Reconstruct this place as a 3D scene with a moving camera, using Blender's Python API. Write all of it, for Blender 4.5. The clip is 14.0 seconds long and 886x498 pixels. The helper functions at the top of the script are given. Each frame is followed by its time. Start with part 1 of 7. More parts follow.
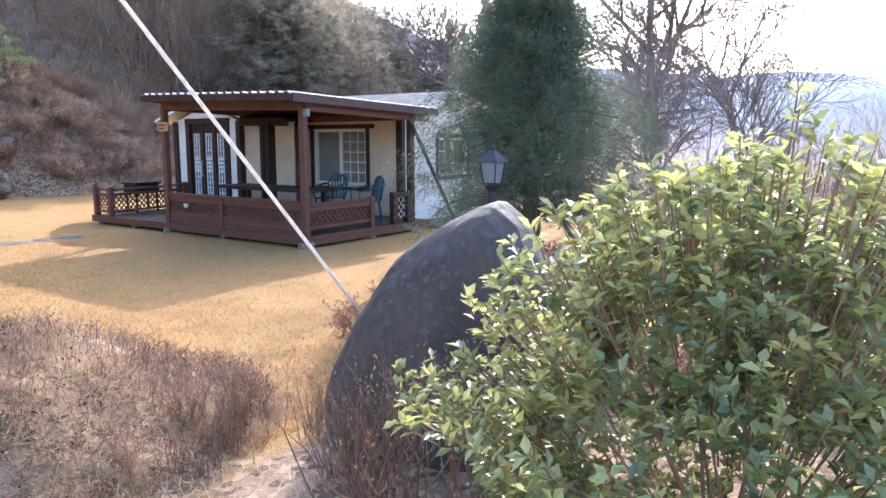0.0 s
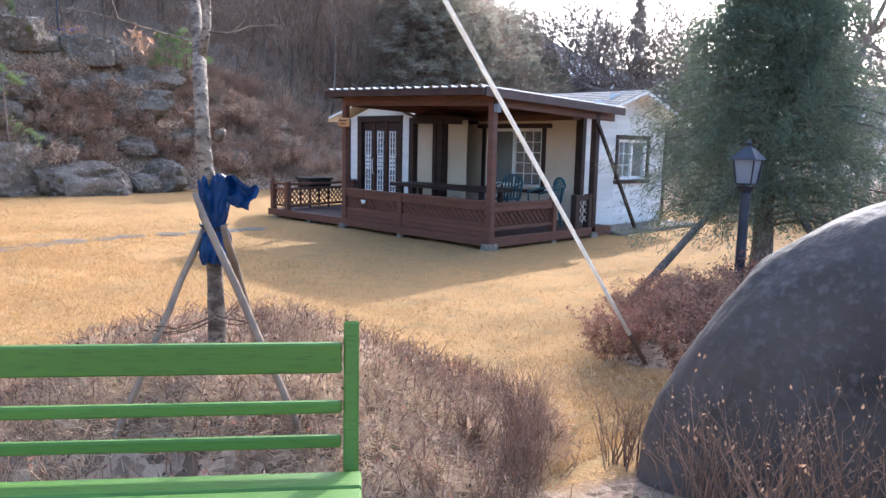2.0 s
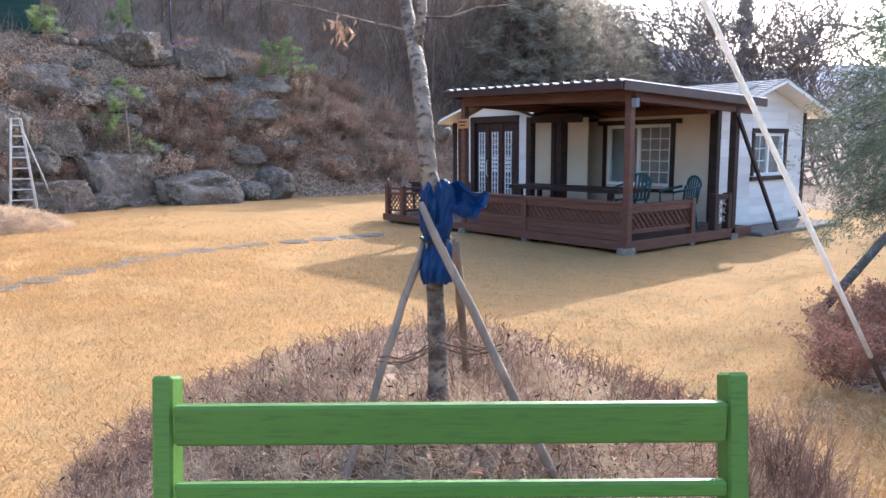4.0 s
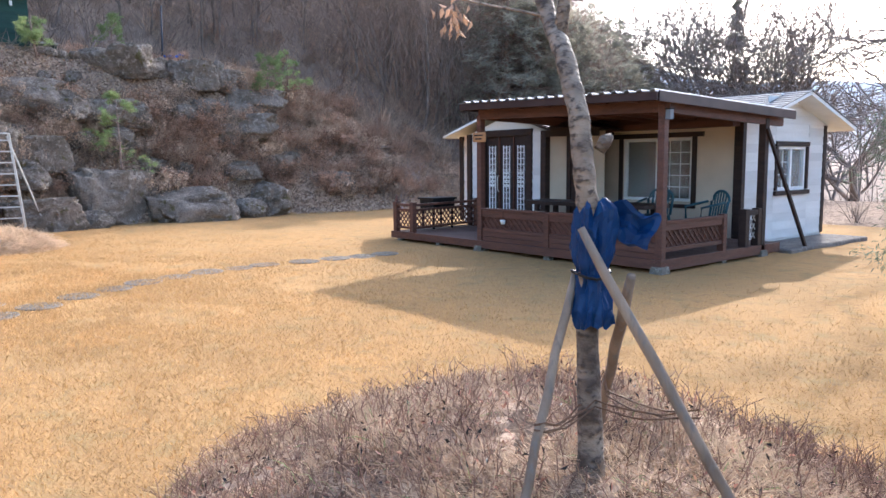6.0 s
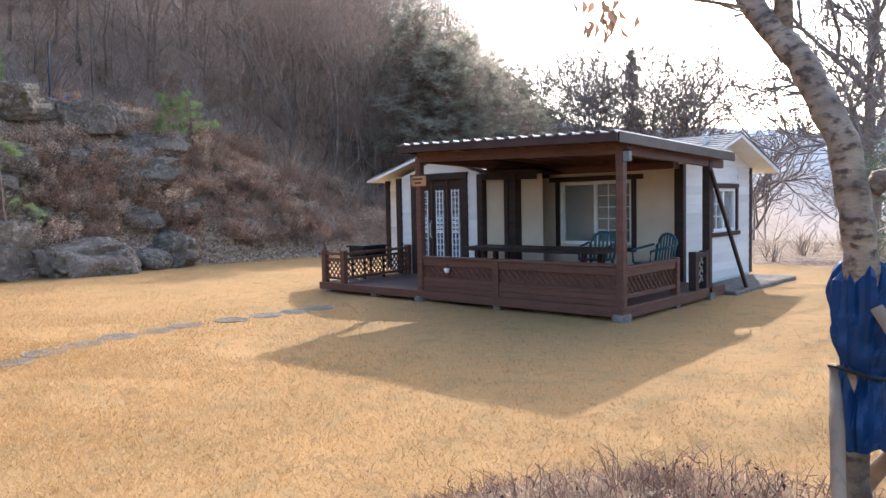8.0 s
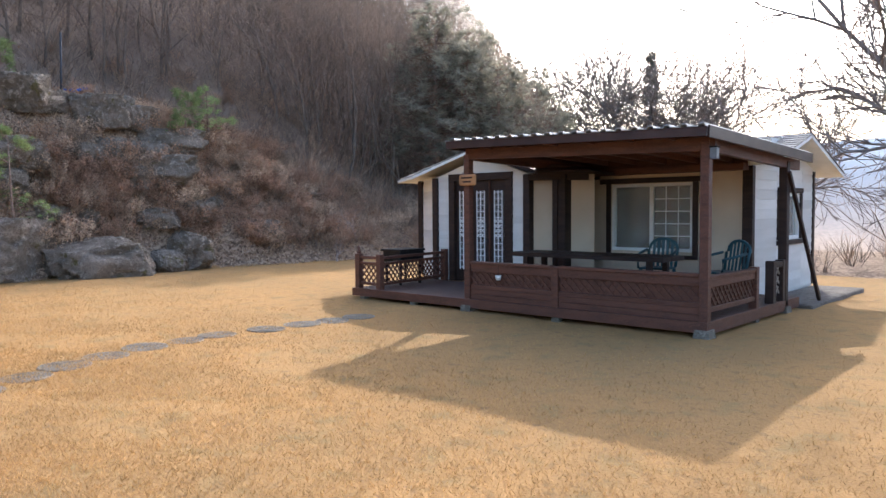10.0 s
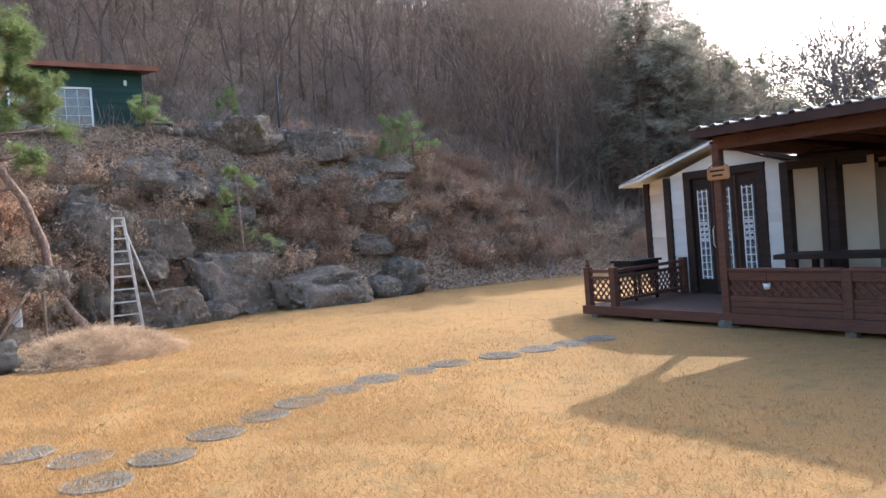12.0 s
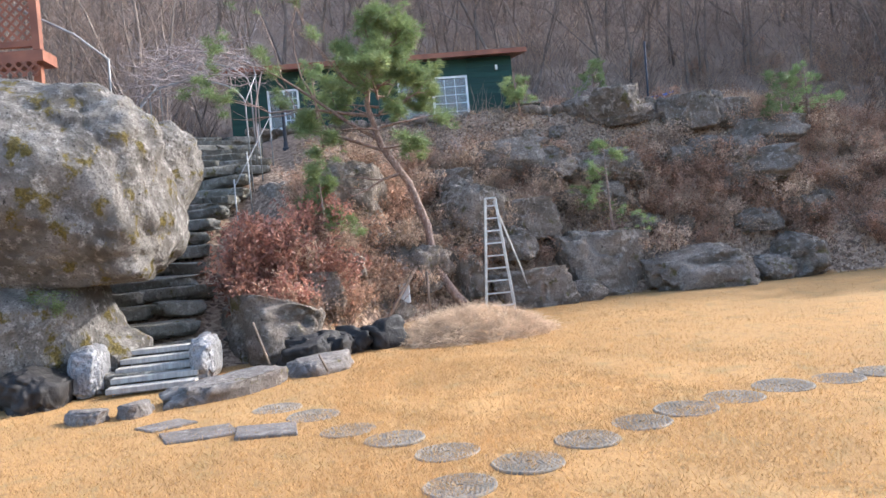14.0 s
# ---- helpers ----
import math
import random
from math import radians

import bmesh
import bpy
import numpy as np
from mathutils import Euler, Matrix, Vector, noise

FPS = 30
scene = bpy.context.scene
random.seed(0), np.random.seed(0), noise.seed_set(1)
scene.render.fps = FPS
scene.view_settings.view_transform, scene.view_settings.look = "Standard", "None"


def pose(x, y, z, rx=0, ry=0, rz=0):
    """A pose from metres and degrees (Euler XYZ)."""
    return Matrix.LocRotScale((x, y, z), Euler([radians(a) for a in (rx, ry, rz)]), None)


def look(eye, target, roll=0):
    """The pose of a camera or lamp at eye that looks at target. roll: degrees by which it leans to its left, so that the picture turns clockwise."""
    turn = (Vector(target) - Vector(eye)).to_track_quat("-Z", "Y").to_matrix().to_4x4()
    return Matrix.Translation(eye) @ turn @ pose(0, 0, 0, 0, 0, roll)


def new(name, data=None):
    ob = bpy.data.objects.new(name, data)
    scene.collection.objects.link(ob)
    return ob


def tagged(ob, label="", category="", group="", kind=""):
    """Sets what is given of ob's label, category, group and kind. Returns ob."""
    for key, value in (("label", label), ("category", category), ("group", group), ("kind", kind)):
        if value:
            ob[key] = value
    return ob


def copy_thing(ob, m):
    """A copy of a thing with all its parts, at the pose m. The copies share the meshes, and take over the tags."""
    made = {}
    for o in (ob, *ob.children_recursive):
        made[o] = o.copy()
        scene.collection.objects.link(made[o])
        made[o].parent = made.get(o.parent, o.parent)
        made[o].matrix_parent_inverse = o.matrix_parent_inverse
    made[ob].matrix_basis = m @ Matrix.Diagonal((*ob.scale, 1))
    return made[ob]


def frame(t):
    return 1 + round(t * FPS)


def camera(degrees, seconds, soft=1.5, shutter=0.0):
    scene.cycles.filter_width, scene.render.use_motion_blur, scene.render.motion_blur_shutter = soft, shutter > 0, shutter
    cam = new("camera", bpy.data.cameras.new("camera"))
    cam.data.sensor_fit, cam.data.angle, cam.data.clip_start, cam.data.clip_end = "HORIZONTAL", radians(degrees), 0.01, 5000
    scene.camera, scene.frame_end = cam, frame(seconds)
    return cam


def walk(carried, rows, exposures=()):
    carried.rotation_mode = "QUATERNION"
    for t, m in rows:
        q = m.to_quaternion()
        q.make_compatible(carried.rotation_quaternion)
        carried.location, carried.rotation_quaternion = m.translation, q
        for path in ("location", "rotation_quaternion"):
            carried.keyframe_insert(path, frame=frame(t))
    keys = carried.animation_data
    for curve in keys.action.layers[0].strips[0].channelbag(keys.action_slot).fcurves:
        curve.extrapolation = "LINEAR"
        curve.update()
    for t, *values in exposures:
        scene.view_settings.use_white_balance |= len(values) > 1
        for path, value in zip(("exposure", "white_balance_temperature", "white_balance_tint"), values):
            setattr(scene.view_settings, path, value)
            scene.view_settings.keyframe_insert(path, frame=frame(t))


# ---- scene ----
cam = camera(62.4, 14.0)
EXPO = [(0.0, 2.24, 5600, 13), (1.0, 2.08, 5600, 13), (4.0, 2.06, 5600, 12), (7.0, 1.94, 5750, 11), (11.0, 1.64, 5950, 10), (14.0, 1.94, 5650, 9)]
PATH = [
    (0, (12.467, -8.412, 1.772), (11.32, -6.8, 1.477), 0.0),
    (0.5, (12.163, -8.485, 1.757), (11.003, -6.883, 1.457), 0.2),
    (1, (11.887, -8.544, 1.712), (10.633, -7.015, 1.414), 0.3),
    (1.5, (11.549, -8.51, 1.631), (10.177, -7.083, 1.349), 0.6),
    (2, (11.321, -8.581, 1.62), (9.916, -7.185, 1.34), 1.2),
    (2.5, (11.174, -8.675, 1.625), (9.764, -7.286, 1.341), 1.0),
    (3, (10.945, -8.667, 1.596), (9.487, -7.326, 1.321), 0.2),
    (3.5, (10.734, -8.701, 1.607), (9.196, -7.454, 1.329), -0.2),
    (4, (10.486, -8.746, 1.597), (8.927, -7.525, 1.321), -0.4),
    (4.2, (10.39, -8.766, 1.604), (8.812, -7.569, 1.329), -0.5),
    (6.3, (9.511, -8.846, 1.588), (8.003, -7.549, 1.376), -0.6),
    (6.5, (9.406, -8.862, 1.588), (7.935, -7.519, 1.412), -0.7),
    (7, (9.124, -8.845, 1.621), (7.68, -7.47, 1.463), -1.4),
    (7.5, (8.818, -8.817, 1.591), (7.462, -7.355, 1.437), -1.2),
    (8, (8.535, -8.789, 1.614), (7.187, -7.316, 1.494), -1.2),
    (10.3, (7.09, -8.521, 1.529), (5.739, -7.05, 1.423), -0.4),
    (10.5, (6.94, -8.5, 1.512), (5.588, -7.031, 1.399), -0.7),
    (11, (6.694, -8.43, 1.511), (5.207, -7.094, 1.438), -1.9),
    (11.5, (6.418, -8.303, 1.49), (4.766, -7.176, 1.453), -3.4),
    (12, (6.133, -8.194, 1.468), (4.441, -7.128, 1.435), -4.4),
    (12.5, (5.847, -8.098, 1.469), (4.051, -7.219, 1.452), -4.6),
    (13, (5.58, -7.954, 1.465), (3.642, -7.458, 1.479), -4.7),
    (13.5, (5.355, -7.917, 1.45), (3.377, -7.624, 1.456), -4.8),
    (14, (5.129, -7.93, 1.463), (3.134, -7.79, 1.454), -5.3),
]
walk(cam, [(t, look(eye, target, roll)) for t, eye, target, roll in PATH], EXPO)

# ---------------------------------------------------------------- world, sun
SUN_DIR = Vector((-0.40, 0.915, 0.61)).normalized()      # towards the sun
world = bpy.data.worlds.new("sky")
scene.world = world
world.use_nodes = True
_nt = world.node_tree
_sky = _nt.nodes.new("ShaderNodeTexSky")
_sky.sky_type = "NISHITA"
_sky.sun_disc = False
_sky.sun_elevation = math.asin(SUN_DIR.z)
_sky.sun_rotation = math.atan2(SUN_DIR.x, SUN_DIR.y)
_sky.air_density, _sky.dust_density, _sky.ozone_density = 1.0, 3.0, 1.0
_nt.links.new(_sky.outputs["Color"], _nt.nodes["Background"].inputs["Color"])
_nt.nodes["Background"].inputs["Strength"].default_value = 0.15
sun = new("sun", bpy.data.lights.new("sun", "SUN"))
sun.data.energy, sun.data.angle, sun.data.color = 1.75, radians(0.6), (1.0, 0.92, 0.82)
sun.matrix_world = look((0, 0, 30), tuple(Vector((0, 0, 30)) - SUN_DIR))

# ---------------------------------------------------------------- materials


def material(name, c1, c2, scale=6.0, rough=0.8, bump=0.3, fine=40.0, c3=None, stretch=(1, 1, 1), metal=0.0,
             spec=0.3, spread=0.12, trans=0.0, distance=0.02, contrast=(0.35, 0.65)):
    """Two-scale noise paint: c1 and c2 mix by the broad noise, c3 comes in as stains, fine noise gives grain and relief."""
    m = bpy.data.materials.new(name)
    m.use_nodes = True
    nt = m.node_tree
    n, l = nt.nodes, nt.links
    bs = n["Principled BSDF"]
    tc = n.new("ShaderNodeTexCoord")
    mp = n.new("ShaderNodeMapping")
    mp.inputs["Scale"].default_value = stretch
    l.new(tc.outputs["Object"], mp.inputs["Vector"])
    oi = n.new("ShaderNodeObjectInfo")
    off = n.new("ShaderNodeVectorMath")
    off.operation = "ADD"
    mul = n.new("ShaderNodeMath")
    mul.operation = "MULTIPLY"
    mul.inputs[1].default_value = 37.0
    l.new(oi.outputs["Random"], mul.inputs[0])
    l.new(mp.outputs[0], off.inputs[0])
    l.new(mul.outputs[0], off.inputs[1])
    a = n.new("ShaderNodeTexNoise")
    a.inputs["Scale"].default_value, a.inputs["Detail"].default_value = scale, 6
    b = n.new("ShaderNodeTexNoise")
    b.inputs["Scale"].default_value, b.inputs["Detail"].default_value = fine, 5
    l.new(off.outputs[0], a.inputs["Vector"])
    l.new(off.outputs[0], b.inputs["Vector"])
    r = n.new("ShaderNodeMapRange")
    r.inputs["From Min"].default_value, r.inputs["From Max"].default_value = contrast
    l.new(a.outputs["Fac"], r.inputs["Value"])
    mix = n.new("ShaderNodeMix")
    mix.data_type = "RGBA"
    mix.inputs[6].default_value, mix.inputs[7].default_value = (*c1, 1), (*c2, 1)
    l.new(r.outputs[0], mix.inputs[0])
    out = mix.outputs[2]
    if c3:
        r2 = n.new("ShaderNodeMapRange")
        r2.inputs["From Min"].default_value, r2.inputs["From Max"].default_value = 0.52, 0.66
        l.new(b.outputs["Fac"], r2.inputs["Value"])
        mx = n.new("ShaderNodeMix")
        mx.data_type = "RGBA"
        mx.inputs[7].default_value = (*c3, 1)
        l.new(r2.outputs[0], mx.inputs[0])
        l.new(out, mx.inputs[6])
        out = mx.outputs[2]
    hsv = n.new("ShaderNodeHueSaturation")
    geo = n.new("ShaderNodeNewGeometry")
    add = n.new("ShaderNodeMath")
    add.operation = "ADD"
    l.new(oi.outputs["Random"], add.inputs[0])
    l.new(geo.outputs["Random Per Island"], add.inputs[1])
    v = n.new("ShaderNodeMapRange")
    v.inputs["From Max"].default_value = 2.0
    v.inputs["To Min"].default_value, v.inputs["To Max"].default_value = 1 - spread * 1.6, 1 + spread * 1.6
    l.new(add.outputs[0], v.inputs["Value"])
    l.new(v.outputs[0], hsv.inputs["Value"])
    l.new(out, hsv.inputs["Color"])
    l.new(hsv.outputs[0], bs.inputs["Base Color"])
    bs.inputs["Roughness"].default_value, bs.inputs["Metallic"].default_value = rough, metal
    bs.inputs["Specular IOR Level"].default_value = spec
    if bump:
        s = n.new("ShaderNodeMath")
        s.operation = "MULTIPLY_ADD"
        s.inputs[1].default_value = 0.5
        l.new(b.outputs["Fac"], s.inputs[0])
        l.new(a.outputs["Fac"], s.inputs[2])
        bp = n.new("ShaderNodeBump")
        bp.inputs["Strength"].default_value, bp.inputs["Distance"].default_value = bump, distance
        l.new(s.outputs[0], bp.inputs["Height"])
        l.new(bp.outputs[0], bs.inputs["Normal"])
    if trans:
        tr = n.new("ShaderNodeBsdfTranslucent")
        ms = n.new("ShaderNodeMixShader")
        ms.inputs[0].default_value = trans
        l.new(hsv.outputs[0], tr.inputs["Color"])
        l.new(bs.outputs[0], ms.inputs[1])
        l.new(tr.outputs[0], ms.inputs[2])
        l.new(ms.outputs[0], n["Material Output"].inputs["Surface"])
    return m


M = {}
M["wood_red"] = material("stained_timber", (0.125, 0.052, 0.035), (0.075, 0.034, 0.025), 3, 0.5, 0.4, 30, (0.17, 0.075, 0.047), (1, 1, 6))
M["wood_dark"] = material("dark_stained_timber", (0.040, 0.022, 0.016), (0.022, 0.013, 0.011), 3, 0.55, 0.3, 30, None, (1, 1, 6))
M["deck"] = material("deck_board", (0.10, 0.055, 0.04), (0.06, 0.035, 0.03), 4, 0.6, 0.3, 40, (0.16, 0.1, 0.08), (3, 3, 1))
M["stucco"] = material("beige_stucco", (0.64, 0.53, 0.40), (0.54, 0.44, 0.33), 1.4, 0.9, 0.4, 70, None, distance=0.006)
M["siding"] = material("white_siding", (0.72, 0.71, 0.68), (0.62, 0.61, 0.575), 2.0, 0.6, 0.2, 50, (0.62, 0.60, 0.55), (0.4, 0.4, 3), distance=0.004)
M["white"] = material("white_frame", (0.82, 0.82, 0.80), (0.74, 0.74, 0.71), 4, 0.45, 0.1, 60, distance=0.002)
M["shingle"] = material("grey_shingle", (0.20, 0.19, 0.185), (0.12, 0.115, 0.11), 5, 0.9, 0.5, 60, (0.28, 0.26, 0.24))
M["roof_brown"] = material("brown_sheet_roof", (0.075, 0.045, 0.04), (0.05, 0.03, 0.028), 3, 0.4, 0.1, 40, metal=0.2)
M["roof_galv"] = material("galvanised_sheet", (0.5, 0.5, 0.5), (0.38, 0.37, 0.36), 5, 0.35, 0.1, 40, metal=0.7)
M["roof_red"] = material("red_brown_roof", (0.30, 0.12, 0.07), (0.20, 0.08, 0.05), 3, 0.7, 0.3, 40)
M["green_board"] = material("dark_green_boards", (0.020, 0.062, 0.045), (0.013, 0.042, 0.032), 2, 0.6, 0.2, 40, None, (1, 0.3, 4))
M["green_paint"] = material("green_bench_paint", (0.10, 0.20, 0.034), (0.072, 0.155, 0.026), 5, 0.5, 0.6, 60, (0.07, 0.14, 0.03), (0.25, 2.5, 2.5), distance=0.004, contrast=(0.2, 0.8))
M["concrete"] = material("concrete", (0.42, 0.38, 0.33), (0.30, 0.27, 0.24), 4, 0.9, 0.4, 50, (0.22, 0.20, 0.18))
M["iron"] = material("black_iron", (0.02, 0.02, 0.022), (0.035, 0.033, 0.032), 6, 0.5, 0.2, 50, metal=0.6)
M["lamp_iron"] = material("grey_lamp_iron", (0.055, 0.06, 0.075), (0.035, 0.038, 0.05), 6, 0.5, 0.2, 50, metal=0.3)
M["steel"] = material("weathered_aluminium", (0.62, 0.60, 0.55), (0.48, 0.46, 0.42), 6, 0.45, 0.2, 40, metal=0.5)
M["pipe"] = material("dull_galvanised_pipe", (0.36, 0.35, 0.33), (0.25, 0.24, 0.23), 6, 0.55, 0.2, 40, metal=0.3)
M["plastic"] = material("blue_green_plastic", (0.03, 0.09, 0.11), (0.025, 0.07, 0.085), 4, 0.4, 0.05, 40)
M["blue_cloth"] = material("blue_tarpaulin", (0.010, 0.058, 0.185), (0.006, 0.034, 0.11), 6, 0.4, 0.5, 35, None, trans=0.35)
M["blue"] = material("blue_paint", (0.03, 0.12, 0.42), (0.03, 0.10, 0.35), 6, 0.5, 0.1, 35)
M["rope"] = material("white_rope", (0.86, 0.83, 0.78), (0.76, 0.72, 0.66), 30, 0.7, 0.2, 90, trans=0.5)
M["rust"] = material("rusty_rod", (0.09, 0.055, 0.035), (0.14, 0.07, 0.035), 20, 0.8, 0.4, 60)
M["bark"] = material("grey_bark", (0.17, 0.14, 0.115), (0.09, 0.075, 0.065), 9, 0.9, 0.8, 40, (0.26, 0.23, 0.2), (1, 1, 0.35))
M["cherry_bark"] = material("banded_cherry_bark", (0.31, 0.235, 0.17), (0.075, 0.05, 0.036), 9, 0.75, 1.0, 36, (0.07, 0.05, 0.038), (1, 1, 1.6), contrast=(0.36, 0.66))
M["bark_bare"] = material("grey_brown_tree_bark", (0.31, 0.26, 0.23), (0.20, 0.165, 0.145), 4, 0.9, 0.4, 30, None, (1, 1, 0.4))
M["pine_bark"] = material("pine_bark", (0.30, 0.20, 0.15), (0.15, 0.095, 0.07), 12, 0.9, 0.9, 40, (0.36, 0.27, 0.22), (1, 1, 0.5))
M["stake"] = material("peeled_stake", (0.29, 0.205, 0.14), (0.16, 0.11, 0.075), 8, 0.8, 0.8, 40, (0.18, 0.14, 0.11), (1, 1, 0.3))
M["twig"] = material("bare_twig", (0.34, 0.205, 0.14), (0.22, 0.135, 0.095), 8, 0.85, 0.0, 40, spread=0.3)
M["twig_grey"] = material("grey_twig", (0.31, 0.24, 0.19), (0.215, 0.165, 0.13), 3, 0.9, 0.0, 40, spread=0.3)
M["wood_trunk"] = material("wood_trunk_bark", (0.23, 0.185, 0.15), (0.145, 0.115, 0.095), 3, 0.9, 0.0, 40, spread=0.35)
M["canopy"] = material("fine_bare_twigs", (0.40, 0.30, 0.235), (0.285, 0.215, 0.17), 0.4, 0.9, 0.0, 40, spread=0.35, trans=0.4)
M["brush"] = material("dry_brush", (0.60, 0.45, 0.325), (0.38, 0.27, 0.19), 1.5, 0.9, 0.0, 40, spread=0.4, trans=0.4)
M["straw"] = material("dead_grass", (0.66, 0.50, 0.335), (0.42, 0.30, 0.195), 3, 0.85, 0.0, 40, spread=0.3, trans=0.3)
M["bed_straw"] = material("brown_dead_grass", (0.52, 0.36, 0.235), (0.35, 0.23, 0.15), 3, 0.85, 0.0, 40, spread=0.35, trans=0.25)
M["bed_brown"] = material("dark_withered_stems", (0.26, 0.15, 0.105), (0.15, 0.09, 0.065), 3, 0.85, 0.0, 40, spread=0.35, trans=0.15)
M["lawn_blade"] = material("dormant_lawn_grass", (0.48, 0.285, 0.115), (0.355, 0.215, 0.088), 1.3, 0.85, 0.0, 30, spread=0.48, trans=0.35)
M["leaf"] = material("glossy_holly_leaf", (0.43, 0.46, 0.185), (0.27, 0.32, 0.12), 5, 0.28, 0.0, 40, spread=0.35, trans=0.5, spec=1.0)
M["leaf_new"] = material("yellow_green_leaf", (0.68, 0.65, 0.26), (0.51, 0.53, 0.18), 5, 0.26, 0.0, 40, spread=0.3, trans=0.5, spec=0.8)
M["leaf_red"] = material("rust_red_azalea_leaf", (0.46, 0.225, 0.16), (0.28, 0.14, 0.10), 4, 0.6, 0.0, 40, spread=0.4, trans=0.45)
M["leaf_brown"] = material("brown_azalea_leaf", (0.50, 0.32, 0.22), (0.32, 0.20, 0.135), 4, 0.7, 0.0, 40, spread=0.4, trans=0.4)
M["leaf_dry"] = material("dry_leaf", (0.48, 0.30, 0.19), (0.31, 0.185, 0.115), 2, 0.85, 0.0, 40, spread=0.4, trans=0.3)
M["conifer"] = material("blue_green_conifer", (0.155, 0.185, 0.115), (0.095, 0.12, 0.085), 2, 0.5, 0.0, 40, spread=0.35, trans=0.4)
M["pine"] = material("pine_needle", (0.30, 0.355, 0.145), (0.19, 0.245, 0.095), 2, 0.45, 0.0, 40, spread=0.4, trans=0.35)
# paler, greyer needles: haze before the skyline trees put into their colour
M["pine_hazed"] = material("hazed_pine_needle", (0.37, 0.345, 0.265), (0.27, 0.255, 0.20), 2, 0.6, 0.0, 40, spread=0.35, trans=0.6)
M["rock_dark"] = material("dark_boulder", (0.125, 0.10, 0.085), (0.07, 0.057, 0.05), 2.2, 0.7, 0.6, 26, (0.115, 0.098, 0.09), distance=0.03)


def stone_material(name, base, dark, light, moss, amount, scale=1.0, relief=0.05):
    """Weathered stone: broad staining, grain, pits, pale lichen and patches of moss."""
    m = bpy.data.materials.new(name)
    m.use_nodes = True
    n, l = m.node_tree.nodes, m.node_tree.links
    bs = n["Principled BSDF"]
    tc, oi = n.new("ShaderNodeTexCoord"), n.new("ShaderNodeObjectInfo")
    sh = n.new("ShaderNodeVectorMath")
    sh.operation = "MULTIPLY_ADD"
    cb = n.new("ShaderNodeCombineXYZ")
    for k in range(3):
        l.new(oi.outputs["Random"], cb.inputs[k])
    sh.inputs[1].default_value = (37, 53, 29)
    l.new(cb.outputs[0], sh.inputs[0])
    l.new(tc.outputs["Object"], sh.inputs[2])

    def noise_at(k, rough=0.65):
        t = n.new("ShaderNodeTexNoise")
        t.inputs["Scale"].default_value, t.inputs["Detail"].default_value, t.inputs["Roughness"].default_value = k * scale, 8.0, rough
        l.new(sh.outputs[0], t.inputs["Vector"])
        return t.outputs["Fac"]

    def over(fac, lo, hi, a, b):
        r = n.new("ShaderNodeMapRange")
        r.inputs["From Min"].default_value, r.inputs["From Max"].default_value = lo, hi
        l.new(fac, r.inputs["Value"])
        x = n.new("ShaderNodeMix")
        x.data_type = "RGBA"
        l.new(r.outputs[0], x.inputs[0])
        for s, v in ((6, a), (7, b)):
            if isinstance(v, tuple):
                x.inputs[s].default_value = (*v, 1)
            else:
                l.new(v, x.inputs[s])
        return x.outputs[2]

    fine = noise_at(24, 0.75)
    c = over(noise_at(1.1), 0.38, 0.62, base, dark)
    c = over(noise_at(5.0), 0.52, 0.66, c, light)
    c = over(fine, 0.50, 0.62, c, dark)
    c = over(noise_at(9.0), 0.60, 0.68, c, tuple(v * 0.45 for v in dark))
    if amount:
        c = over(noise_at(1.9), 0.66 - amount, 0.72 - amount, c, over(noise_at(16), 0.4, 0.6, moss, tuple(v * 0.5 for v in moss)))
    l.new(c, bs.inputs["Base Color"])
    bs.inputs["Roughness"].default_value, bs.inputs["Specular IOR Level"].default_value = 0.9, 0.25
    ad = n.new("ShaderNodeMath")
    ad.operation = "MULTIPLY_ADD"
    ad.inputs[1].default_value = 0.35
    l.new(fine, ad.inputs[0])
    l.new(noise_at(5.0), ad.inputs[2])
    bp = n.new("ShaderNodeBump")
    bp.inputs["Strength"].default_value, bp.inputs["Distance"].default_value = 1.0, relief
    l.new(ad.outputs[0], bp.inputs["Height"])
    l.new(bp.outputs[0], bs.inputs["Normal"])
    return m


M["rock"] = stone_material("grey_brown_rock", (0.33, 0.265, 0.21), (0.15, 0.12, 0.09), (0.47, 0.40, 0.33), (0.19, 0.155, 0.07), 0.06, 1.6, 0.12)
M["rock_big"] = stone_material("mossy_granite", (0.31, 0.275, 0.235), (0.13, 0.112, 0.092), (0.46, 0.42, 0.37), (0.20, 0.15, 0.04), 0.10, 1.7, 0.12)
M["step_stone"] = stone_material("worn_step_stone", (0.25, 0.225, 0.185), (0.13, 0.115, 0.09), (0.36, 0.33, 0.28), (0.15, 0.13, 0.05), 0.06, 2.0, 0.04)
M["slate"] = stone_material("grey_slab", (0.22, 0.19, 0.165), (0.13, 0.11, 0.095), (0.31, 0.28, 0.24), (0.16, 0.13, 0.06), 0.03, 2.5, 0.03)
# near-black for the hollow's wet stones: its darkness is put into the colour
M["near_black"] = material("dull_near_black", (0.035, 0.03, 0.027), (0.018, 0.016, 0.014), 4, 0.7, 0.9, 20)
M["millstone"] = material("ribbed_stepping_stone", (0.30, 0.25, 0.185), (0.19, 0.16, 0.12), 5, 0.85, 0.5, 40, (0.12, 0.105, 0.09))
M["film"] = material("grey_plastic_sheet", (0.34, 0.325, 0.315), (0.20, 0.19, 0.185), 5, 0.35, 0.8, 25, (0.13, 0.125, 0.12), distance=0.06)
